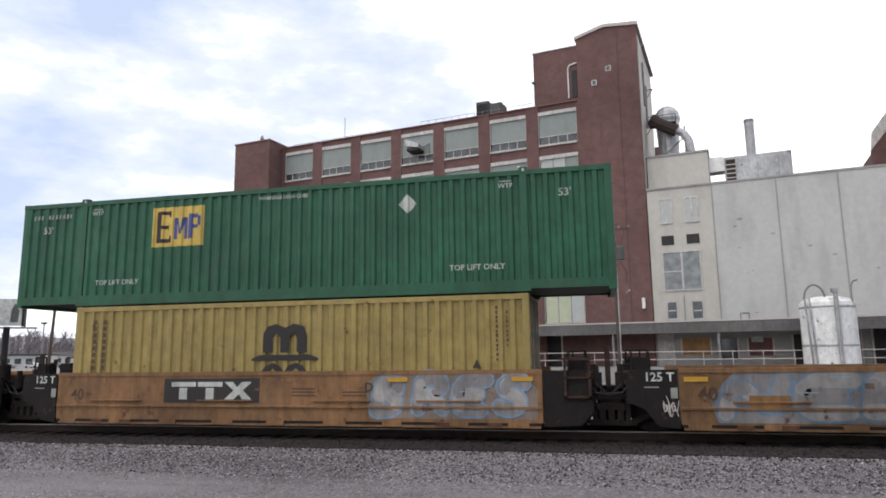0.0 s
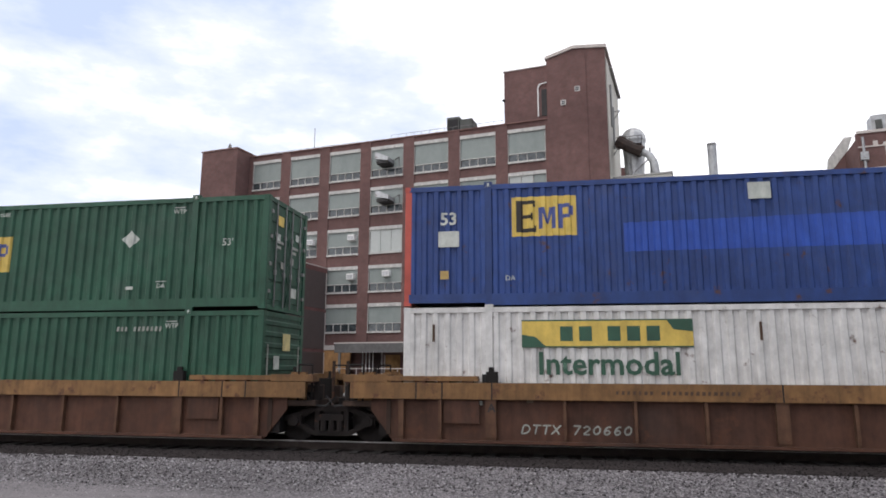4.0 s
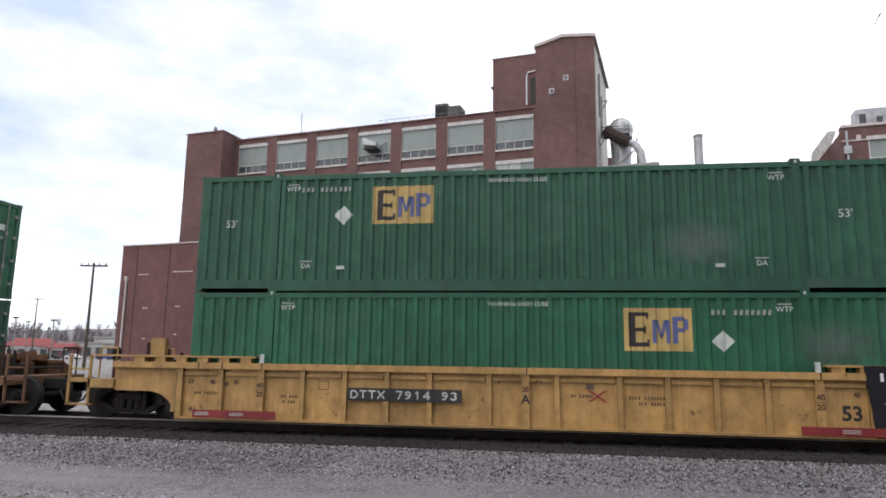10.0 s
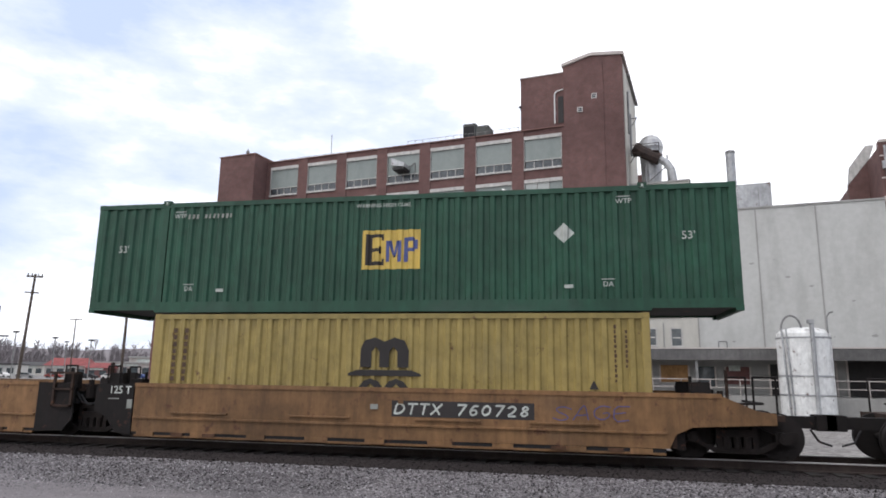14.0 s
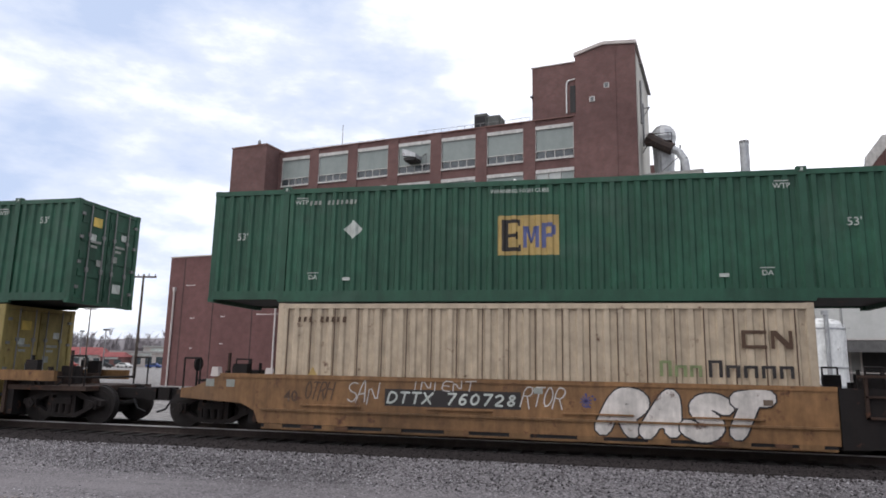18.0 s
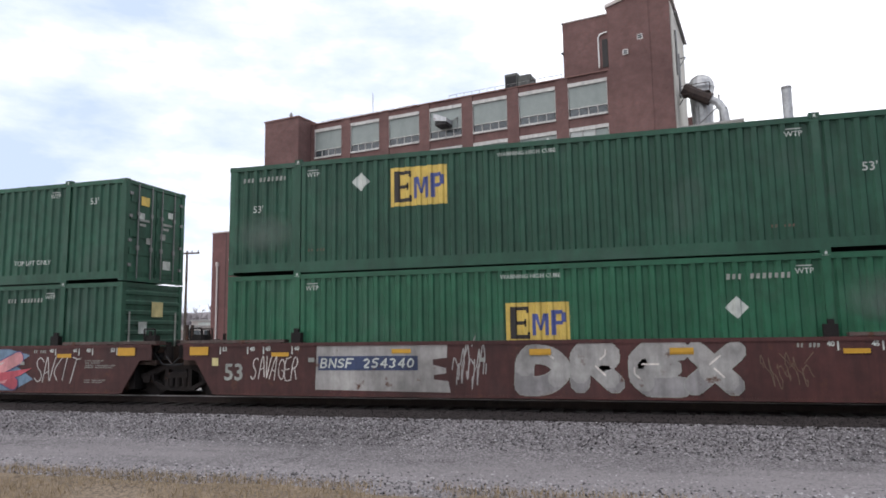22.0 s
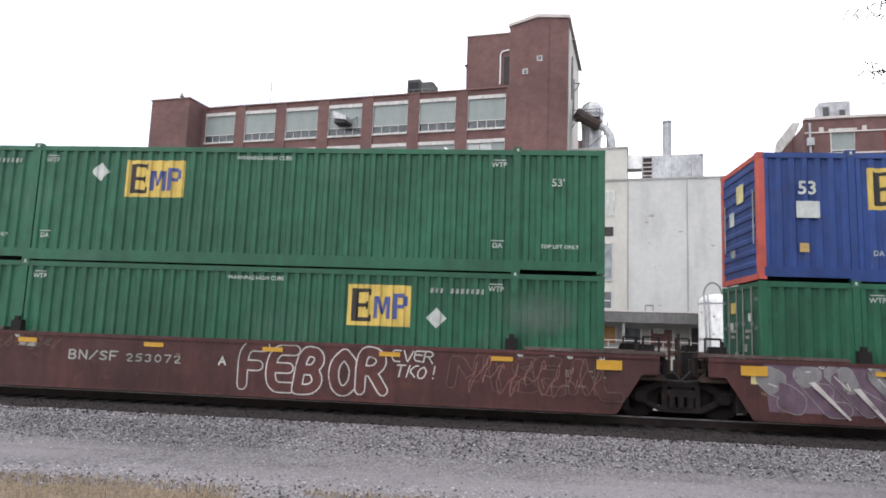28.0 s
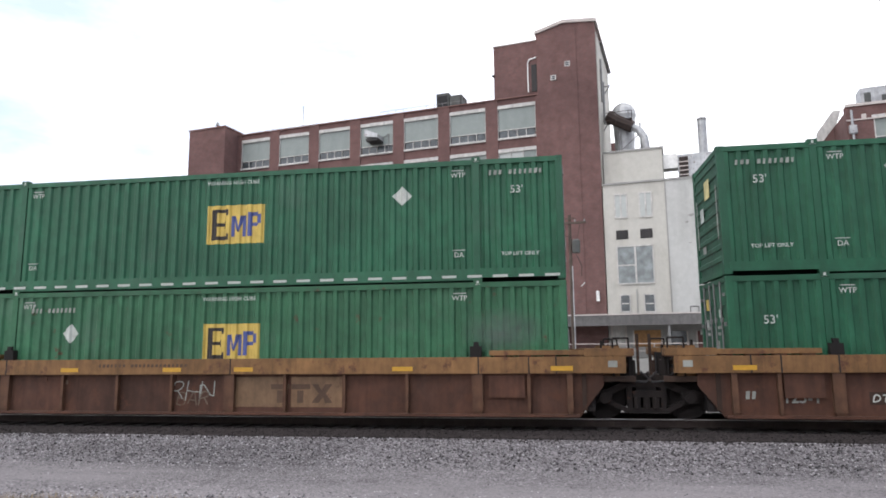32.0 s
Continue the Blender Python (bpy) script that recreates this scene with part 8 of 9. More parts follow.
def stencil(root, words, x, z, size, mat, y=SIDE, bold=0.006):
    part("stencil", lettering(words, size, M[mat], bold), None, root, at=(x, y - 0.006, z))


def flecks(root, seed, n=3, zone=(-7, 7), y=SIDE):
    """Small data stencils, bars of faint lettering and reflectors."""
    rnd = random.Random(seed)
    for i in range(n):
        x = rnd.uniform(*zone)
        b = Build()
        for j in range(rnd.randrange(2, 4)):
            z = 0.95 + 0.08 * j
            b.plate([(x - .3, z), (x + .3, z), (x + .3, z + .035), (x - .3, z + .035)], y - .005, y - .003)
        part("data_stencil", b, M["mark_brown"], root)


def reflectors(root, xs, z=1.42, y=SIDE - 0.02):
    for x in xs:
        part("reflector", shared(("reflector_yellow",), lambda: Build().plate([(-.24, -.05), (.24, -.05), (.24, .05), (-.24, .05)], -.004, 0), M["reflect_yellow"]), None, root, at=Matrix.Translation((x, y - 0.003, z)) @ Matrix.Diagonal((1.15, 1.0, 2.1, 1.0)) if abs(x) > 8.1 else (x, y - 0.003, z))


def assemble_cars():
    j40, c40, j53, c53 = 7.75, 9.94, 9.84, 11.83
    deep = SIDE + 0.108       # face of a plate that lies behind its ribs
    # first articulated car
    u0 = well_car("tan40", 8.02, ("j", j40), ("j", j40), "empty")
    patch(u0, [(-5.6, .42), (2.6, .42), (2.7, 1.4), (1.0, 1.50), (-3.0, 1.46), (-5.2, 1.50), (-5.75, .9)], "spray_ash")
    letters(u0, "NEBLES", -5.5, 2.5, 0.40, 1.52, ["spray_silver", "spray_ash", "spray_silver"], "spray_steelblue", 0.14, 0.05, 0.12, 40, SIDE - 0.004, shine="spray_ice")
    stencil(u0, "40", -5.78, 1.0, 0.4, "mark_brown", SIDE - 0.034)
    patch(u0, rect(-4.98, -4.2, .74, .98), "sill_tan", SIDE, 0.034)
    reflectors(u0, (-6.0,), 1.32)
    scrawl(u0, -6.7, -6.4, 0.55, 0.85, "spray_chalk", 3, 240, SIDE - 0.03, 0.014)
    u1 = well_car("tan40", -7.54, ("j", j40), ("j", j40), "with graffiti on one end")
    maker_emblem(u1, -3.16, -0.52, 0.79, 1.38, "mark_white", "mark_black")
    patch(u1, [(2.3, .45), (6.2, .45), (6.25, 1.1), (5.9, 1.46), (2.6, 1.5), (2.2, 1.25)], "spray_clay")
    letters(u1, "BRES", 2.4, 6.15, 0.42, 1.52, ["spray_ash", "spray_silver", "spray_ash"], "spray_steelblue", 0.13, 0.05, 0.1, 41, SIDE - 0.004, shine="spray_ice")
    reflectors(u1, (3.0, 5.9), 1.34, SIDE - 0.03)
    stencil(u1, "D", 2.3, 1.15, 0.3, "mark_brown", SIDE - 0.02)
    stencil(u1, "40", -5.72, 0.98, 0.4, "mark_brown")
    u2 = well_car("tan40", -23.1, ("j", j40), ("j", j40), "empty")
    maker_emblem(u2, -3.13, -0.52, 0.79, 1.38, "mark_white", "mark_black")
    stencil(u2, "40", -5.72, 0.98, 0.4, "mark_brown")
    stencil(u2, "C", 2.6, 1.08, 0.3, "mark_brown")
    part("card_holder", Build().plate(rect(5.2, 5.85, 0.82, 1.06), SIDE - 0.008, SIDE), M["deck_rust"], u2, "rusty defect card board")
    u3 = well_car("tan40", -38.69, ("c", c40), ("j", j40), "end unit with couplers")
    number_board(u3, -3.4, -0.22, 0.92, 1.16, "mark_white", "mark_black", "DTTX 751298", lean=0.2)
    for u, s in ((u0, 1), (u1, 2), (u2, 3), (u3, 4)):
        flecks(u, s, 2, (0.5, 2))
    # brown and ochre triple
    for i, q in enumerate((-60.55, -80.21, -100.03)):
        u = well_car("sill53", q, ("c", c53) if i == 2 else ("j", j53), ("c", c53) if i == 0 else ("j", j53))
        if i == 0:
            number_board(u, -5.35, -2.95, 0.45, 0.66, "mark_grey", None, "DTTX 720660", deep, 0.2)
            stencil(u, "A", -6.0, 1.0, 0.26, "mark_black")
        if i == 2:
            number_board(u, -5.3, -2.9, 0.45, 0.66, "mark_grey", None, "DTTX 720660", deep, 0.2)
            stencil(u, "B", -6.0, 1.0, 0.26, "mark_black")
            scrawl(u, -5.2, -2.9, 1.28, 1.5, "spray_chalk", 9, 90, SIDE - 0.022, 0.012)
        part("data_stencil", bars(2.6, 0.09, 22, 31 + i), M["mark_brown"], u, at=(-2.0, SIDE - 0.024, 1.36))
    # yellow triple
    for i, q in enumerate((-123.69, -143.33, -163.03)):
        u = well_car("yellow53", q, ("c", c53) if i == 2 else ("j", j53), ("c", c53) if i == 0 else ("j", j53))
        y = SIDE - 0.003
        for s in MIRROR:
            xa, xb = sorted((s * 5.72, s * ((8.2 if s > 0 else 7.88) if (i < 2 if s < 0 else i > 0) else 7.78)))
            strip = part("reflector_strip", Build().plate(rect(xa, xb, 0.30, 0.475), y - 0.05, y - 0.034), M["reflect_red"], u, "red reflector strip")
            for xm in (6.68, 7.55):
                for z in (0.36, 0.39, 0.42):
                    part("reflector", shared(("reflector_line",), lambda: Build().plate(rect(-.17, .17, -.006, .006), -0.002, 0.0), M["mark_white"]), None, strip, at=(s * xm, y - 0.051, z))
        if i == 1:
            maker_emblem(u, 0.97, 2.92, 0.62, 1.25, "sign_red", None, y)
        else:
            number_board(u, -3.95, -1.42, 0.82, 1.01, "mark_white", "mark_black", "DTTX 7914 93", y)
        stencil(u, "53", 6.78, 0.73, 0.42, "mark_black", deep, bold=0.012)
        stencil(u, "C" if i == 1 else ("B" if i == 0 else "A"), 0.06, 0.88, 0.28, "mark_black", y)
        stencil(u, "20", 0.06, 1.10, 0.15, "mark_brown", y)
        for x in (6.15, -6.15):
            stencil(u, "40", x, 1.06, 0.17, "mark_brown", y)
            stencil(u, "20", x, 0.86, 0.17, "mark_brown", y)
            part("stencil_line", Build().plate(rect(x - .12, x + .12, 0.955, 0.97), y - 0.006, y - 0.004), M["mark_brown"], u)
        for x, word in ((-7.95, "53"), (-7.4, "48"), (-6.8, "45"), (6.9, "45")):
            stencil(u, word, x, 1.12, 0.14, "mark_brown", deep)
        for x, z, w in ((-5.45, 0.82, 0.42), (-5.45, 0.70, 0.34), (1.3, 0.98, 0.5), (2.75, 0.96, 0.9), (2.85, 0.84, 0.7), (-7.5, 0.86, 0.7)):
            part("data_stencil", bars(w, 0.075, int(w * 16), int(x * 10) + i), M["mark_brown"], u, at=(x, deep - 0.004, z))
        part("owner_mark", Build().plate([(1.42, 0.86), (1.50, 0.86), (1.84, 1.10), (1.76, 1.10)], deep - 0.006, deep - 0.003).plate([(1.42, 1.10), (1.50, 1.10), (1.84, 0.86), (1.76, 0.86)], deep - 0.009, deep - 0.007), M["sign_red"], u, "small faded red cross mark")
        frame_mark = Build()
        for xa, xb, za, zb in ((-4.75, -4.5, .99, 1.005), (-4.75, -4.5, 1.18, 1.195), (-4.75, -4.735, .99, 1.195), (-4.515, -4.5, .99, 1.195)):
            frame_mark.plate(rect(xa, xb, za, zb), deep - 0.004, deep - 0.002)
        part("data_stencil", frame_mark, M["mark_brown"], u)
        part("sticker", Build().plate(rect(-8.42, -8.32, 0.72, 0.9), SIDE + 0.095, SIDE + 0.108), M["mark_white"], u)
    # rusty orange single with black and white graffiti
    u = well_car("tan53", -186.54, ("c", c53), ("c", c53), "black and white")
    letters(u, "FUZAR", -1.95, 3.35, 0.27, 1.52, ["spray_ink"], "spray_chalk", 0.20, 0.055, 0.12, 55, shine=None, squeeze=1.05)
    patch(u, [(3.38, .62), (3.92, 1.18), (3.40, 1.12)], "spray_chalk", SIDE, 0.003)
    patch(u, [(3.46, .72), (3.80, 1.12), (3.46, 1.08)], "spray_ink", SIDE, 0.005)
    tag(u, "BLW", -1.8, -1.35, 1.32, 1.46, "spray_chalk", 0.009, 156, SIDE - 0.035)
    tag(u, "BUN", 0.0, 0.3, 0.95, 1.2, "spray_chalk", 0.009, 157, SIDE - 0.035)
    tag(u, "SKED", 0.85, 1.35, 1.1, 1.4, "spray_chalk", 0.009, 158, SIDE - 0.035)
    scrawl(u, 4.0, 7.4, 0.6, 1.35, "mark_brown", 8, 56)
    number_board(u, -6.5, -4.3, 0.93, 1.08, "mark_grey", "mark_brown", "DTTX 654840", SIDE, 0.2)
    patch(u, rect(-5.0, -4.4, 1.24, 1.42), "mark_faint")
    reflectors(u, (-1.1, 1.63, 4.02), 1.02, SIDE - 0.04)
    part("sticker", Build().plate(rect(-8.5, -8.36, 0.72, 0.86), SIDE - 0.006, SIDE), M["mark_white"], u)
    for x in (-3.2, 0.1, 3.1):
        part("lock_clip", near_box(Build(), -1, x - 0.12, x + 0.12, 0.03, 0.1, 1.53, 1.57), M["logo_tan"], u)
    # brown ribbed single
    u = well_car("rib53", -210.26, ("c", c53), ("c", c53))
    number_board(u, -5.6, -4.2, 0.90, 1.06, "mark_faint", None, "DTTX 620621", deep)
    maker_emblem(u, 3.2, 4.9, 0.80, 1.08, "mark_faint", None, deep)
    patch(u, rect(3.3, 4.0, 0.78, 1.0), "sill_tan", deep)
    # second articulated car
    u = well_car("tan40", -232.03, ("j", j40), ("c", c40), "end unit with couplers")
    number_board(u, 0.36, 3.49, 0.95, 1.21, "mark_white", "mark_black", "DTTX 760728", lean=0.2)
    tag(u, "SAGE", 4.0, 5.6, 0.9, 1.25, "spray_violet", 0.012, 57)
    u = well_car("tan40", -247.5, ("j", j40), ("j", j40), "empty")
    maker_emblem(u, 0.9, 2.7, 0.9, 1.50, "sign_red")
    tag(u, "OUST", -4.9, -3.2, 0.75, 1.4, "spray_chalk", 0.014, 58)
    scrawl(u, -5.9, -5.0, 0.95, 1.45, "mark_black", 4, 59)
    stencil(u, "40", -5.4, 1.0, 0.4, "mark_brown")
    stencil(u, "C", -1.8, 1.02, 0.3, "mark_brown")
    u = well_car("tan40", -262.98, ("j", j40), ("j", j40), "red emblem and white tags")
    maker_emblem(u, 0.85, 2.75, 0.94, 1.50, "sign_red")
    letters(u, "OVBKIP", -4.63, -2.6, 0.80, 1.46, ["tan"], "spray_chalk", 0.11, 0.022, 0.0, 60, shine=None, rounds=2)
    letters(u, "OVBNLSY", 2.60, 5.0, 0.92, 1.46, ["tan"], "spray_chalk", 0.11, 0.022, 0.0, 61, SIDE - 0.009, shine=None, rounds=2)
    letters(u, "OTEAUK", -0.42, 0.72, 0.84, 1.06, ["spray_ash"], "spray_chalk", 0.13, 0.012, 0.1, 62, shine=None, rounds=2)
    stencil(u, "40", -5.38, 1.04, 0.40, "mark_brown")
    stencil(u, "D", -2.3, 1.08, 0.3, "mark_brown")
    part("data_stencil", bars(1.5, 0.08, 20, 63), M["mark_brown"], u, at=(-1.2, SIDE - 0.004, 1.06))
    u = well_car("tan40", -278.48, ("j", j40), ("j", j40), "empty, covered in blue graffiti")
    letters(u, "SMEK", -5.2, -2.0, 0.36, 1.52, ["spray_ink", "spray_ink", "spray_sky", "spray_ink"], "spray_chalk", 0.20, 0.06, 0.1, 63, by_letter=True, squeeze=1.12, shine=None, rounds=2)
    letters(u, "OUTS", -1.98, 1.15, 0.30, 1.52, ["spray_sky", "spray_ink", "spray_sky", "spray_sky"], "spray_chalk", 0.20, 0.06, 0.0, 64, by_letter=True, squeeze=1.10, rounds=2)
    patch(u, [(-6.15, 1.1), (-5.85, 1.05), (-5.62, 1.38), (-5.7, 1.46), (-6.05, 1.40)], "spray_chalk")
    patch(u, [(-6.1, 1.15), (-5.88, 1.11), (-5.7, 1.36), (-6.0, 1.36)], "spray_sky", SIDE, 0.005)
    patch(u, [(-6.15, .62), (-5.85, .60), (-5.8, .9), (-6.1, .98)], "spray_chalk")
    patch(u, [(-6.1, .68), (-5.9, .67), (-5.87, .84), (-6.05, .88)], "spray_sky", SIDE, 0.005)
    tag(u, "DS", -5.85, -5.35, 0.35, 0.7, "spray_chalk", 0.014, 65)
    maker_emblem(u, 0.90, 2.72, 0.94, 1.50, "sign_red", None, SIDE - 0.045)
    patch(u, [(2.62, 1.48), (2.75, 1.2), (2.92, .82), (3.38, .43), (3.98, .80), (4.1, .88), (4.62, .92), (4.66, 1.2), (4.55, 1.46), (3.6, 1.50)], "spray_petrol", SIDE, 0.004)
    letters(u, "UWE", 2.85, 4.6, 0.85, 1.48, ["spray_petrol", "spray_ink"], "spray_deepblue", 0.16, 0.02, 0.05, 66, SIDE - 0.003, shine=None)
    letters(u, "O", 2.98, 3.44, 0.98, 1.38, ["spray_navy"], "spray_chalk", 0.22, 0.02, 0.0, 166, SIDE - 0.018, shine=None, rounds=2)
    tag(u, "AA", 3.06, 3.4, 0.94, 1.2, "spray_rose", 0.018, 167, SIDE - 0.026)
    stencil(u, "40", -5.4, 1.10, 0.4, "mark_brown", SIDE - 0.012)
    u = well_car("tan40", -293.98, ("c", c40), ("j", j40), "end unit with white bubble graffiti")
    number_board(u, -3.15, -0.12, 0.94, 1.22, "mark_white", "mark_black", "DTTX 760728", lean=0.2)
    letters(u, "RAST", 1.74, 4.86, 0.30, 1.45, ["spray_chalk"], "spray_ink", 0.15, 0.032, 0.25, 67, shine=None, squeeze=1.18, rounds=2, bow=0.3)
    tag(u, "SAN", -4.15, -3.35, 0.9, 1.45, "spray_chalk", 0.014, 68)
    tag(u, "INTENT", -2.6, -1.1, 1.24, 1.5, "spray_chalk", 0.012, 69, SIDE - 0.004)
    tag(u, "RTOR", -0.05, 0.95, 0.9, 1.4, "spray_chalk", 0.014, 70)
    stencil(u, "40", -5.55, 1.03, 0.36, "mark_brown")
    tag(u, "OTRH", -5.2, -4.45, 0.95, 1.4, "mark_brown", 0.016, 168)
    star(u, 1.35, 1.12, 0.12, "spray_violet", 169)
    for x in (-7.7, -7.15):
        part("sticker", Build().plate(rect(x - 0.12, x + 0.1, 1.22, 1.4), SIDE - 0.006, SIDE), M["mark_grey"], u)
    # short brown single
    u = well_car("brown40", -314.26, ("c", 10.2), ("c", 10.2), "under a mustard container")
    for poly in ([(0.5, .78), (1.35, .82), (1.3, .70), (0.95, .66), (0.9, .46), (0.62, .44), (0.66, .68)], [(1.5, .46), (1.72, .82), (1.95, .82), (2.3, .48), (2.05, .46), (1.82, .66), (1.7, .46)], [(2.3, .80), (2.75, .82), (2.6, .60), (2.85, .50), (2.5, .46), (2.4, .62)]):
        patch(u, poly, "spray_ash", deep)
    part("sticker", Build().plate(rect(-4.98, -4.78, 0.86, 1.08), deep - 0.01, deep), M["mark_white"], u)
    stencil(u, "08", -0.75, 0.8, 0.3, "mark_faint", deep)
    # brown ribbed single
    u = well_car("rib53", -335.91, ("c", c53), ("c", c53), "lighter ribs")
    number_board(u, -5.75, -4.25, 0.90, 1.04, "mark_grey", None, "DTTX 657494", deep)
    # first red oxide triple
    for i, q in enumerate((-359.65, -379.11, -398.27)):
        u = well_car("oxide53", q, ("c", c53) if i == 2 else ("j", 9.65), ("c", c53) if i == 0 else ("j", 9.65), ("silver graffiti panel", "pink and blue graffiti", "green and yellow graffiti")[i])
        stencil(u, "53", -7.72, 0.80, 0.58, "mark_grey", bold=0.012)
        stencil(u, "125 T", -8.75, 1.34, 0.22, "mark_white")
        reflectors(u, (6.4, -6.4, 3.1, 0.1), 1.26)
        reflectors(u, (8.45, -8.75), 1.36)
        part("sticker", Build().plate(rect(-8.36, -8.18, 0.98, 1.18), SIDE - 0.006, SIDE), M["logo_pale"], u)
        for x, word in ((-8.0, "53"), (-7.2, "48"), (-6.75, "45"), (-5.95, "40"), (5.95, "40"), (6.75, "45"), (7.2, "48"), (8.0, "53")):
            stencil(u, word, x, 1.40, 0.14, "mark_white")
            part("size_tick", shared(("size_tick",), lambda: Build().plate(rect(-.016, .016, -.1, .1), -0.004, 0.0), M["mark_white"]), None, u, at=(x + (0.13 if x > 0 else -0.13), SIDE - 0.001, 1.37))
        for z, w, n in ((1.12, 0.62, 12), (1.06, 0.5, 10), (0.99, 1.0, 20), (0.94, 0.9, 18), (0.60, 0.7, 14), (0.54, 0.6, 12)):
            part("data_stencil", bars(w, 0.035, n, int(z * 100) + i), M["mark_grey"], u, at=(7.1 + w / 2, SIDE - 0.004, z))
        part("data_stencil", bars(0.45, 0.10, 6, 75 + i), M["mark_grey"], u, at=(5.55, SIDE - 0.004, 1.38))
        if i == 0:
            patch(u, [(-5.44, .40), (-2.0, .36), (-2.05, .62), (-2.4, .66), (-2.4, .76), (-2.1, .80), (-2.1, .92), (-2.42, 1.0), (-2.42, 1.12), (-2.08, 1.16), (-2.06, 1.52), (-5.4, 1.52)], "spray_silver")
            number_board(u, -5.3, -2.85, 0.92, 1.16, "mark_white", "spray_navy", "BNSF 254340", SIDE - 0.006, 0.15)
            reflectors(u, (-3.2,), 1.32, SIDE - 0.01)
            letters(u, "DREX", -0.45, 4.4, 0.30, 1.52, ["spray_ash", "spray_silver", "spray_silver"], "mark_grey", 0.17, 0.014, 0.0, 71, squeeze=1.0, shine="spray_chalk")
            reflectors(u, (0.1, 3.1), 1.30, SIDE - 0.03)
            scrawl(u, -1.95, -1.15, 0.45, 1.45, "spray_silver", 4, 72)
            tag(u, "SAVAGER", -7.2, -5.9, 0.6, 1.22, "spray_chalk", 0.013, 73)
            scrawl(u, 4.6, 5.6, 0.5, 1.2, "mark_faint", 4, 172, r=0.012)
        elif i == 1:
            letters(u, "SZE", -5.45, -1.35, 0.27, 1.52, ["spray_teal", "spray_violet", "spray_steelblue", "spray_ash"], "spray_chalk", 0.21, 0.05, 0.05, 74, squeeze=1.05)
            letters(u, "SZE", -5.35, -1.45, 0.34, 1.46, ["spray_leaf", "spray_orange", "spray_steelblue", "spray_rose"], None, 0.06, 0.0, 0.05, 74, SIDE - 0.017, squeeze=1.05)
            star(u, -4.9, 0.75, 0.16, "spray_chalk", 174, SIDE - 0.03)
            patch(u, [(-1.5, .28), (4.6, .28), (5.35, .62), (4.7, 1.0), (5.2, 1.28), (4.2, 1.52), (-1.3, 1.52)], "spray_steelblue")
            letters(u, "GNAMK", -1.1, 4.85, 0.27, 1.52, ["spray_pink", "spray_rose", "spray_rose"], "spray_violet", 0.14, 0.03, 0.2, 75, squeeze=1.05, wild=0.12, rounds=0)
            patch(u, [(3.4, .35), (4.9, .72), (5.3, .92), (4.2, .80)], "spray_pink", SIDE, 0.024)
            reflectors(u, (0.3, 3.1), 1.26, SIDE - 0.04)
            tag(u, "SAKIT", 5.4, 6.85, 0.5, 1.25, "spray_chalk", 0.015, 76)
            scrawl(u, -6.1, -5.7, 0.35, 0.6, "spray_ice", 3, 176, r=0.015)
            scrawl(u, -7.1, -6.5, 0.75, 1.3, "spray_steelblue", 4, 177, r=0.016)
        else:
            patch(u, [(-6.95, .28), (-6.2, .28), (-5.4, 1.52), (-6.2, 1.52), (-6.5, 0.9)], "spray_pink")
            patch(u, [(1.0, .28), (2.95, .28), (2.2, .9), (1.9, 1.52), (0.2, 1.52)], "spray_pink")
            patch(u, rect(-4.4, 1.2, 1.1, 1.52), "spray_pink")
            patch(u, [(-6.4, .28), (2.35, .28), (1.9, .72), (1.0, .95), (-3.0, .85), (-5.4, .95), (-6.0, .80)], "spray_forest", SIDE, 0.005)
            letters(u, "SONKS", -5.6, 2.2, 0.28, 1.54, ["spray_forest", "spray_leaf", "spray_lime", "spray_lime"], "spray_ink", 0.125, 0.018, 0.35, 77, SIDE - 0.004, squeeze=1.05, wild=0.12, rounds=0)
            letters(u, "NKA", -5.9, 2.4, 0.28, 0.82, ["spray_leaf", "spray_forest"], "spray_ink", 0.14, 0.008, -0.5, 78, SIDE - 0.03, squeeze=0.85)
            for x, z, dx, dz in ((-4.6, 0.95, 0.5, 0.16), (-2.1, 1.0, 0.28, -0.5), (-1.2, 0.7, 0.3, -0.32), (0.3, 1.05, -0.35, -0.5), (0.9, 1.12, 0.7, 0.2), (-5.2, 0.5, 0.9, 0.05), (1.3, 0.55, 0.6, -0.2)):
                patch(u, [(x, z), (x + dx, z + dz), (x + dx + 0.03, z + dz + 0.02), (x + 0.02, z + 0.045)], "spray_chalk", SIDE, 0.056)
            patch(u, rect(-0.95, -0.6, .78, 1.0), "spray_ink", SIDE, 0.05)
            number_board(u, 2.08, 2.88, 0.88, 1.09, "mark_grey", None, "BNSF")
            number_board(u, 3.13, 4.48, 0.88, 1.09, "mark_grey", None, "254340")
            tag(u, "ABC", 1.85, 2.2, 1.2, 1.42, "spray_chalk", 0.01, 179)
    # second red oxide triple
    for i, q in enumerate((-422.17, -441.58, -461.09)):
        u = well_car("oxide53", q, ("c", c53) if i == 2 else ("j", 9.73), ("c", c53) if i == 0 else ("j", 9.73), ("big pale blue graffiti", "white and silver graffiti", "thin white graffiti")[i])
        stencil(u, "53", -7.7 if i == 0 else -7.95, 0.80 if i == 0 else 0.92, 0.56 if i == 0 else 0.42, "mark_grey" if i == 0 else "mark_faint", bold=0.012)
        reflectors(u, (5.8, -5.6, 0.5, 3.25, -2.4) if i else (5.8, -5.7, -3.5, -0.9), 1.34, SIDE - 0.03)
        reflectors(u, (8.15, -8.3), 1.30, SIDE - 0.03)
        part("sticker", Build().plate(rect(-8.36, -8.18, 1.02, 1.20), SIDE - 0.006, SIDE), M["logo_pale"], u)
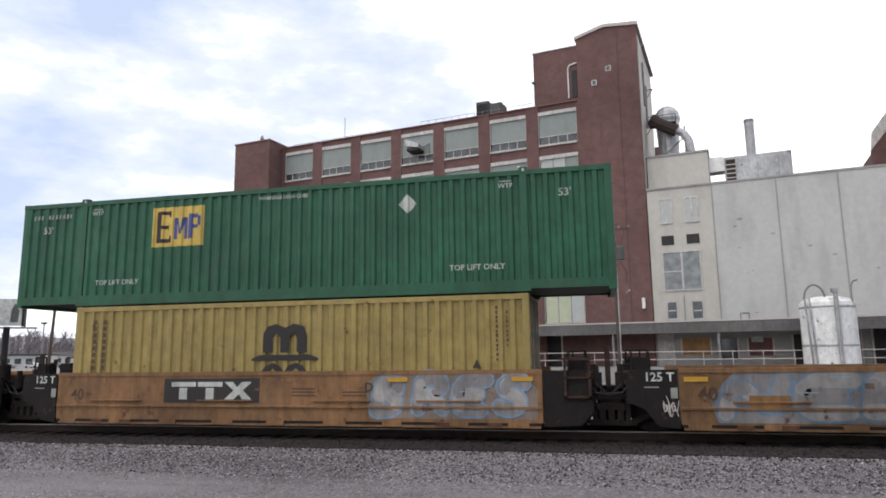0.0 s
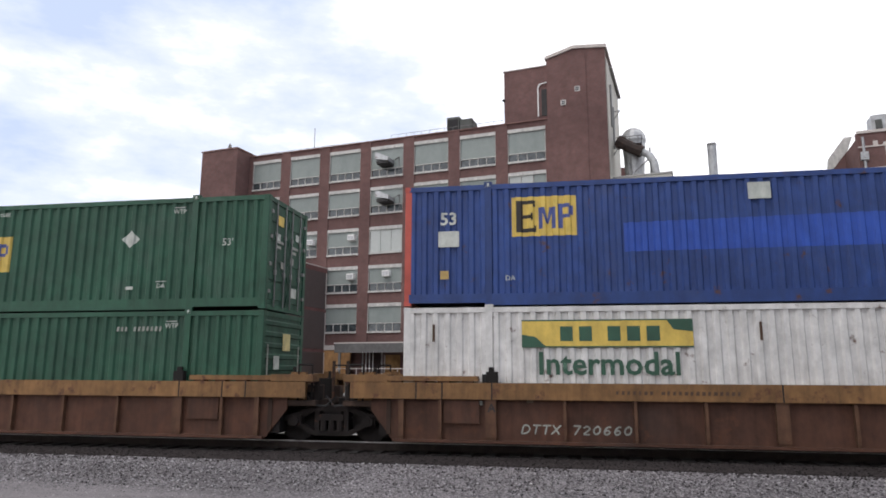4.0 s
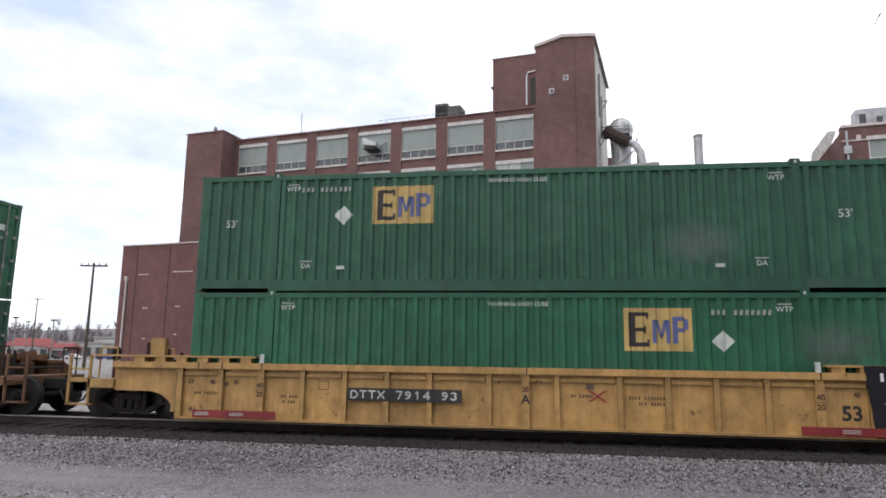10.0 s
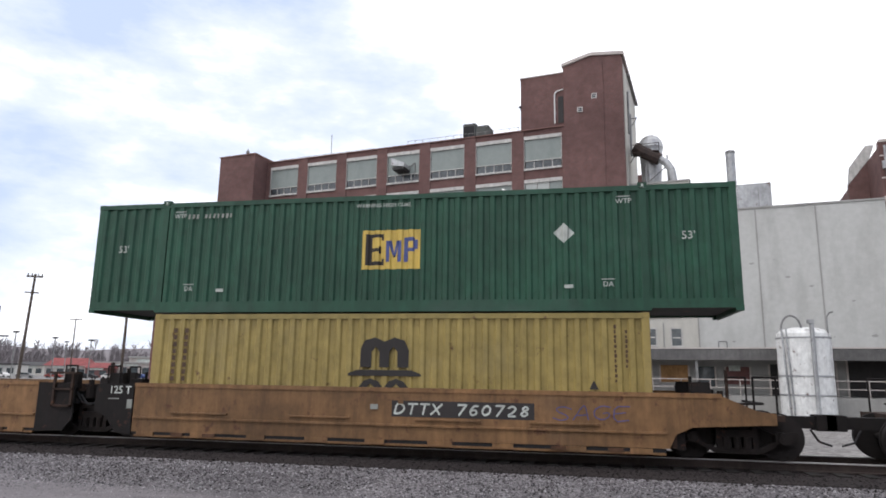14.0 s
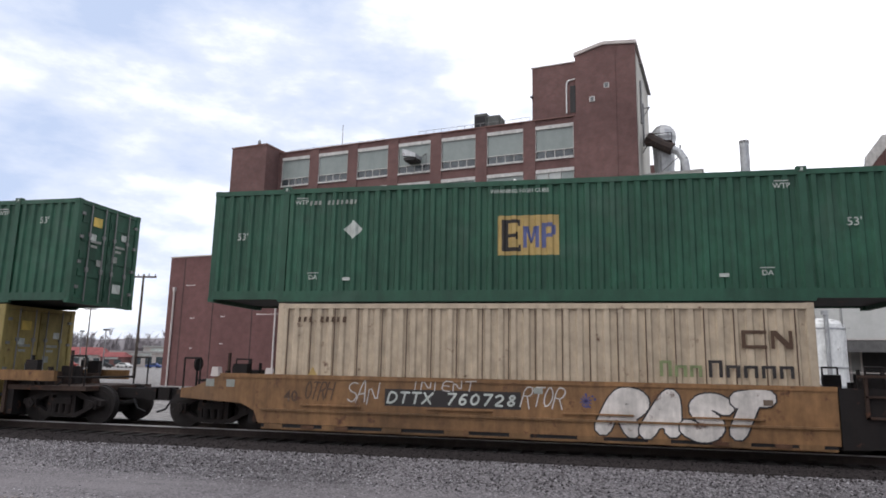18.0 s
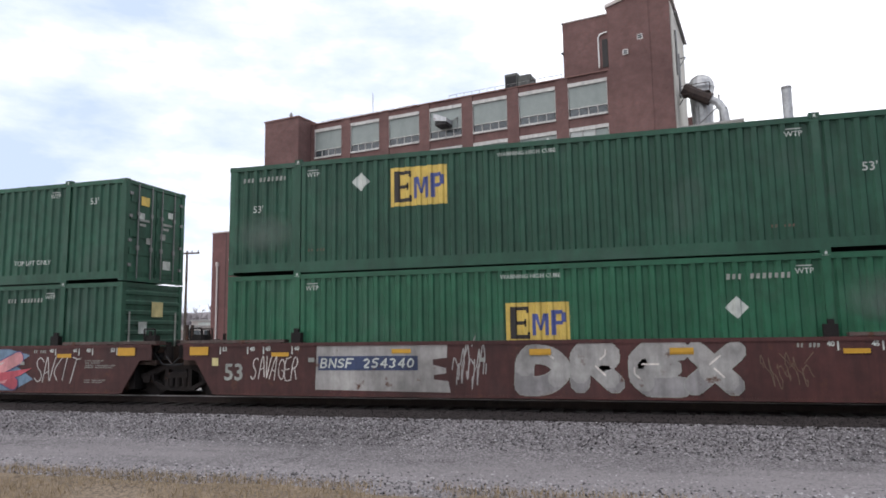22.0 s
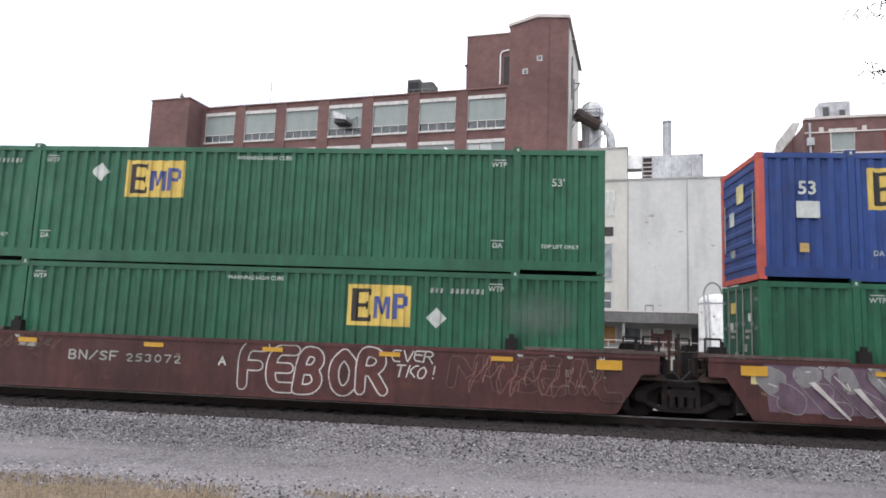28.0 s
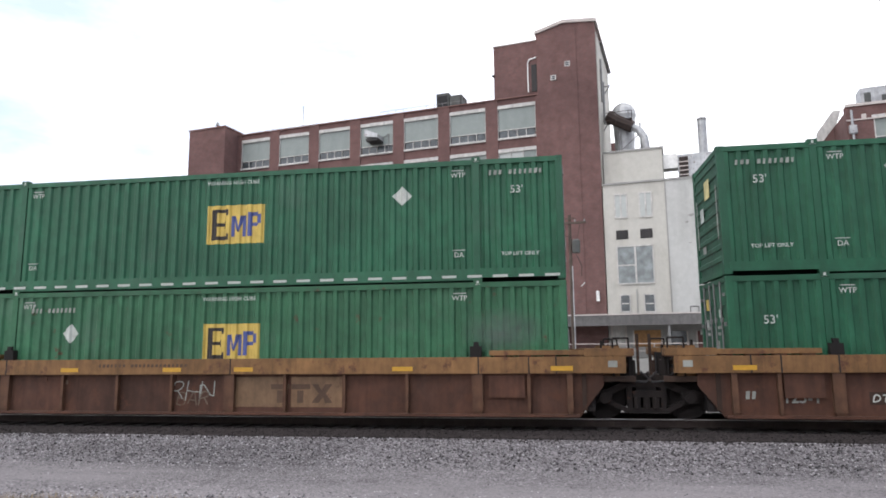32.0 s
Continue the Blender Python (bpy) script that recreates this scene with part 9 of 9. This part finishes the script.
        for x, word in ((-6.9, "45"), (-5.9, "40"), (6.2, "40"), (6.9, "45"), (7.3, "48"), (8.0, "53")):
            stencil(u, word, x, 1.44, 0.13, "mark_white")
        for z, w, n in ((1.14, 0.62, 12), (1.08, 0.5, 10), (1.02, 0.9, 18), (0.80, 0.7, 14)):
            part("data_stencil", bars(w, 0.035, n, int(z * 100) + i), M["mark_grey"], u, at=(7.2 + w / 2, SIDE - 0.004, z))
        if i == 0:
            patch(u, [(-7.75, .28), (-6.0, .28), (-5.98, 1.5), (-7.3, 1.5), (-7.35, .8)], "spray_chalk")
            patch(u, rect(-6.95, -6.55, .58, .80), "mark_faint", SIDE, 0.005)
            stencil(u, "RK", -6.3, 0.42, 0.26, "mark_black", SIDE - 0.004)
            patch(u, rect(-5.95, 2.5, .28, 1.50), "spray_navy")
            letters(u, "REBAS", -5.6, 2.4, 0.28, 1.52, ["spray_steelblue", "spray_steelblue", "spray_ice"], "spray_navy", 0.22, 0.035, 0.0, 81, SIDE - 0.003, squeeze=1.02, wild=0.03)
            scrawl(u, 3.4, 5.2, 0.6, 1.3, "mark_faint", 4, 181, r=0.012)
        elif i == 1:
            patch(u, [(-8.0, .45), (-4.6, .45), (-4.25, .8), (-4.9, 1.2), (-5.4, 1.5), (-8.1, 1.5)], "spray_plum")
            letters(u, "SEKWN", -8.0, -4.2, 0.30, 1.52, ["spray_plum", "spray_plum", "spray_ash"], "spray_silver", 0.13, 0.018, -0.6, 82, SIDE - 0.006, wild=0.16, rounds=0)
            for x, z, dx in ((-7.2, 1.1, 0.8), (-6.3, 1.0, 0.7), (-5.6, 1.05, 0.6), (-5.2, 1.42, 0.9)):
                patch(u, [(x, z), (x + dx, z - 0.75), (x + dx + 0.05, z - 0.74), (x + 0.14, z + 0.02)], "spray_chalk", SIDE, 0.05)
            for x, z, m in ((-3.9, 1.25, "ice"), (-3.35, 0.85, "steelblue"), (-1.9, 1.1, "teal"), (-1.1, 0.75, "steelblue"), (-0.5, 0.9, "steelblue"), (-4.5, 1.3, "ice"), (-2.6, 1.2, "steelblue"), (-1.5, 1.25, "ice"), (-0.75, 1.2, "steelblue")):
                patch(u, [(x - .3, z - .2), (x + .2, z - .25), (x + .32, z + .1), (x + .1, z + .26), (x - .25, z + .2)], "spray_" + m)
            letters(u, "VAIN", -4.1, -0.35, 0.34, 1.52, ["oxide"], "spray_chalk", 0.15, 0.045, 0.05, 83, SIDE - 0.003, shine=None, squeeze=1.0)
            patch(u, [(0.0, .34), (3.55, .30), (3.6, 1.2), (3.3, 1.48), (0.1, 1.5)], "spray_ash")
            letters(u, "DUNUW", 0.05, 3.65, 0.28, 1.54, ["spray_silver"], "spray_ash", 0.16, 0.022, 0.12, 84, SIDE - 0.004, squeeze=1.02, rounds=1)
            letters(u, "DUNUW", 0.05, 3.65, 0.32, 1.50, ["spray_chalk"], None, 0.012, 0.0, 0.12, 84, SIDE - 0.035, squeeze=1.0, shine=None)
            scrawl(u, 3.6, 5.3, 0.85, 1.35, "spray_dusk", 6, 85, r=0.012)
            scrawl(u, 5.5, 7.0, 0.7, 1.25, "mark_faint", 5, 185, r=0.012)
            star(u, 3.6, 0.62, 0.12, "spray_chalk", 186)
        else:
            number_board(u, -4.54, -3.25, 0.92, 1.16, "mark_grey", None, "BN/SF")
            number_board(u, -3.1, -1.68, 0.92, 1.12, "mark_grey", None, "253072")
            stencil(u, "A", -0.70, 1.02, 0.28, "mark_white")
            scrawl(u, -7.4, -4.8, 1.12, 1.42, "mark_faint", 6, 190, r=0.014)
            letters(u, "FEBOR", -0.32, 3.25, 0.32, 1.5, ["oxide"], "spray_chalk", 0.085, 0.032, 0.05, 86, shine=None, squeeze=1.05, rounds=2)
            tag(u, "EVER", 3.32, 4.3, 1.15, 1.45, "spray_chalk", 0.016, 87)
            tag(u, "TKO!", 3.40, 4.4, 0.80, 1.12, "spray_chalk", 0.016, 88)
            letters(u, "NISEAL", 4.7, 8.4, 0.5, 1.42, ["oxide"], "mark_faint", 0.10, 0.014, 0.0, 89, shine=None, squeeze=1.15, wild=0.15)
            scrawl(u, 4.8, 8.2, 0.55, 1.4, "spray_dusk", 7, 189, SIDE - 0.02, 0.012)
            part("sticker", Build().plate([(-5.85, 1.20), (-5.4, 1.18), (-5.36, 1.30), (-5.78, 1.32)], SIDE - 0.006, SIDE - 0.003), M["spray_chalk"], u)
    # rusty orange single with purple graffiti
    u = well_car("rust53", -484.69, ("c", c53), ("c", c53), "purple and white shapes")
    patch(u, [(-3.3, .28), (2.2, .28), (2.25, 1.2), (1.6, 1.5), (-3.28, 1.5)], "spray_violet")
    letters(u, "DSE", -3.2, 2.2, 0.28, 1.52, ["spray_violet", "spray_haze", "spray_haze"], "spray_silver", 0.17, 0.04, 0.0, 91, SIDE - 0.003, squeeze=1.05, rounds=2)
    patch(u, [(2.3, 1.05), (3.2, 1.10), (3.75, 1.14), (3.8, 1.28), (3.3, 1.24), (2.3, 1.32)], "spray_chalk")
    star(u, 2.55, 0.74, 0.24, "spray_chalk", 92)
    star(u, 2.65, 1.40, 0.08, "spray_chalk", 93)
    letters(u, "STBAO", 4.25, 6.0, 0.82, 1.38, ["spray_ink"], "spray_ash", 0.2, 0.022, -0.1, 94, shine=None, squeeze=1.15, rounds=2)
    tag(u, "NEKST", -7.75, -6.5, 0.62, 1.18, "spray_chalk", 0.016, 95)
    patch(u, rect(-5.6, -4.0, 1.14, 1.36), "black")
    tag(u, "RYBERTO*", -5.75, -4.1, 0.62, 1.10, "spray_chalk", 0.014, 96)
    tag(u, "KSC", -5.2, -4.5, 0.40, 0.64, "spray_chalk", 0.012, 97)
    number_board(u, -4.7, -3.9, 1.18, 1.32, "mark_grey", None, "471459", SIDE - 0.004)
    reflectors(u, (-6.5, -3.05, -0.7, 1.7, 6.5), 1.14, SIDE - 0.03)
    reflectors(u, (-9.1,), 1.14)
    part("sticker", Build().plate(rect(-10.05, -9.85, 1.08, 1.32), SIDE - 0.006, SIDE), M["mark_white"], u)
    # last brown and ochre pair
    for i, q in enumerate((-508.31, -527.88)):
        u = well_car("sill53", q, ("j", j53), ("c", c53) if i == 0 else ("j", j53), "white tags" if i == 0 else "")
        reflectors(u, (-7.85, -4.2, -1.43, 0.42, 4.3, 7.9), 1.30, SIDE - 0.022)
        part("data_stencil", bars(2.4, 0.08, 22, 35 + i), M["mark_brown"], u, at=(-2.2, SIDE - 0.024, 1.40))
        for e in MIRROR:
            part("sticker", Build().plate(rect(e * 9.0 - .1, e * 9.0 + .1, 1.32, 1.46), SIDE - 0.026, SIDE - 0.021), M["mark_grey"], u)
        if i == 0:
            for k, (a, b) in enumerate(((-2.92, -1.62), (-1.34, -0.15), (1.70, 2.98))):
                letters(u, "SOND", a, b, 0.33, 0.96, ["brown"], "spray_blush", 0.17, 0.022, 0.0, 95 + k, deep, shine=None, squeeze=1.05, rounds=2)
            patch(u, rect(-2.75, -1.75, .88, 1.0), "logo_tan", deep, 0.012)
            for k, (a, b) in enumerate(((0.29, 0.70), (1.04, 1.42))):
                tag(u, "SAM", a, b, 0.72, 0.94, "spray_chalk", 0.016, 98 + k, deep)
                tag(u, "BO", a + 0.08, b - 0.05, 0.5, 0.72, "spray_chalk", 0.014, 198 + k, deep)
            tag(u, "RES", 3.2, 3.65, 0.52, 0.68, "spray_chalk", 0.012, 100, deep)
            tag(u, "DTN", 3.2, 3.65, 0.36, 0.52, "spray_chalk", 0.012, 101, deep)
            stencil(u, "125-T", -6.72, 0.66, 0.32, "mark_grey", deep)
            number_board(u, -5.37, -4.69, 0.58, 0.74, "mark_white", "deck_rust", "DTTX", deep, 0.2)
            part("data_stencil", bars(0.5, 0.2, 4, 24), M["mark_grey"], u, at=(-7.85, deep - 0.004, 0.72))
        else:
            tag(u, "RHN", -1.48, -0.35, 0.52, 1.04, "mark_grey", 0.014, 101, deep)
            tag(u, "BAR", -1.3, -0.5, 0.44, 0.80, "mark_faint", 0.016, 102, deep)
            for xa, xb in ((0.17, 1.42), (1.58, 2.92)):
                patch(u, rect(xa, xb, 0.42, 1.12), "spray_ochre", deep)
            maker_emblem(u, 1.08, 2.6, 0.52, 0.95, "mark_brown", None, deep - 0.006)
            part("data_stencil", bars(0.6, 0.22, 4, 26), M["mark_grey"], u, at=(6.75, deep - 0.004, 0.78))


assemble_cars()


def motions():
    """The whole train rolls by at one steady speed, and its wheels turn while they pass."""
    for ob, q, z in MOVERS:
        walk(ob, [(t, pose(q + SPEED * t, TRACK_Y, z)) for t in (0.0, 8.0, 16.0, 24.0, CLIP)])
    turn = math.degrees(SPEED / 0.483)
    step = 80.0 / turn
    for w in WHEELS:
        base = w.matrix_local.translation.copy()
        place = base.x + w.parent.matrix_local.translation.x + w.parent.parent.matrix_local.translation.x
        t0, t1 = max(0.0, (-23.0 - place) / SPEED), min(CLIP, (13.0 - place) / SPEED)
        if t1 <= t0:
            continue
        times = [t0 + step * i for i in range(int((t1 - t0) / step) + 1)]
        rows = [(t, pose(base.x, base.y, base.z, 0, turn * (t - t0), 0)) for t in times]
        if times[0] > 0.01:
            rows = [(0.0, rows[0][1])] + rows
        if times[-1] < CLIP - 0.01:
            rows.append((CLIP, rows[-1][1]))
        walk(w, rows)


motions()
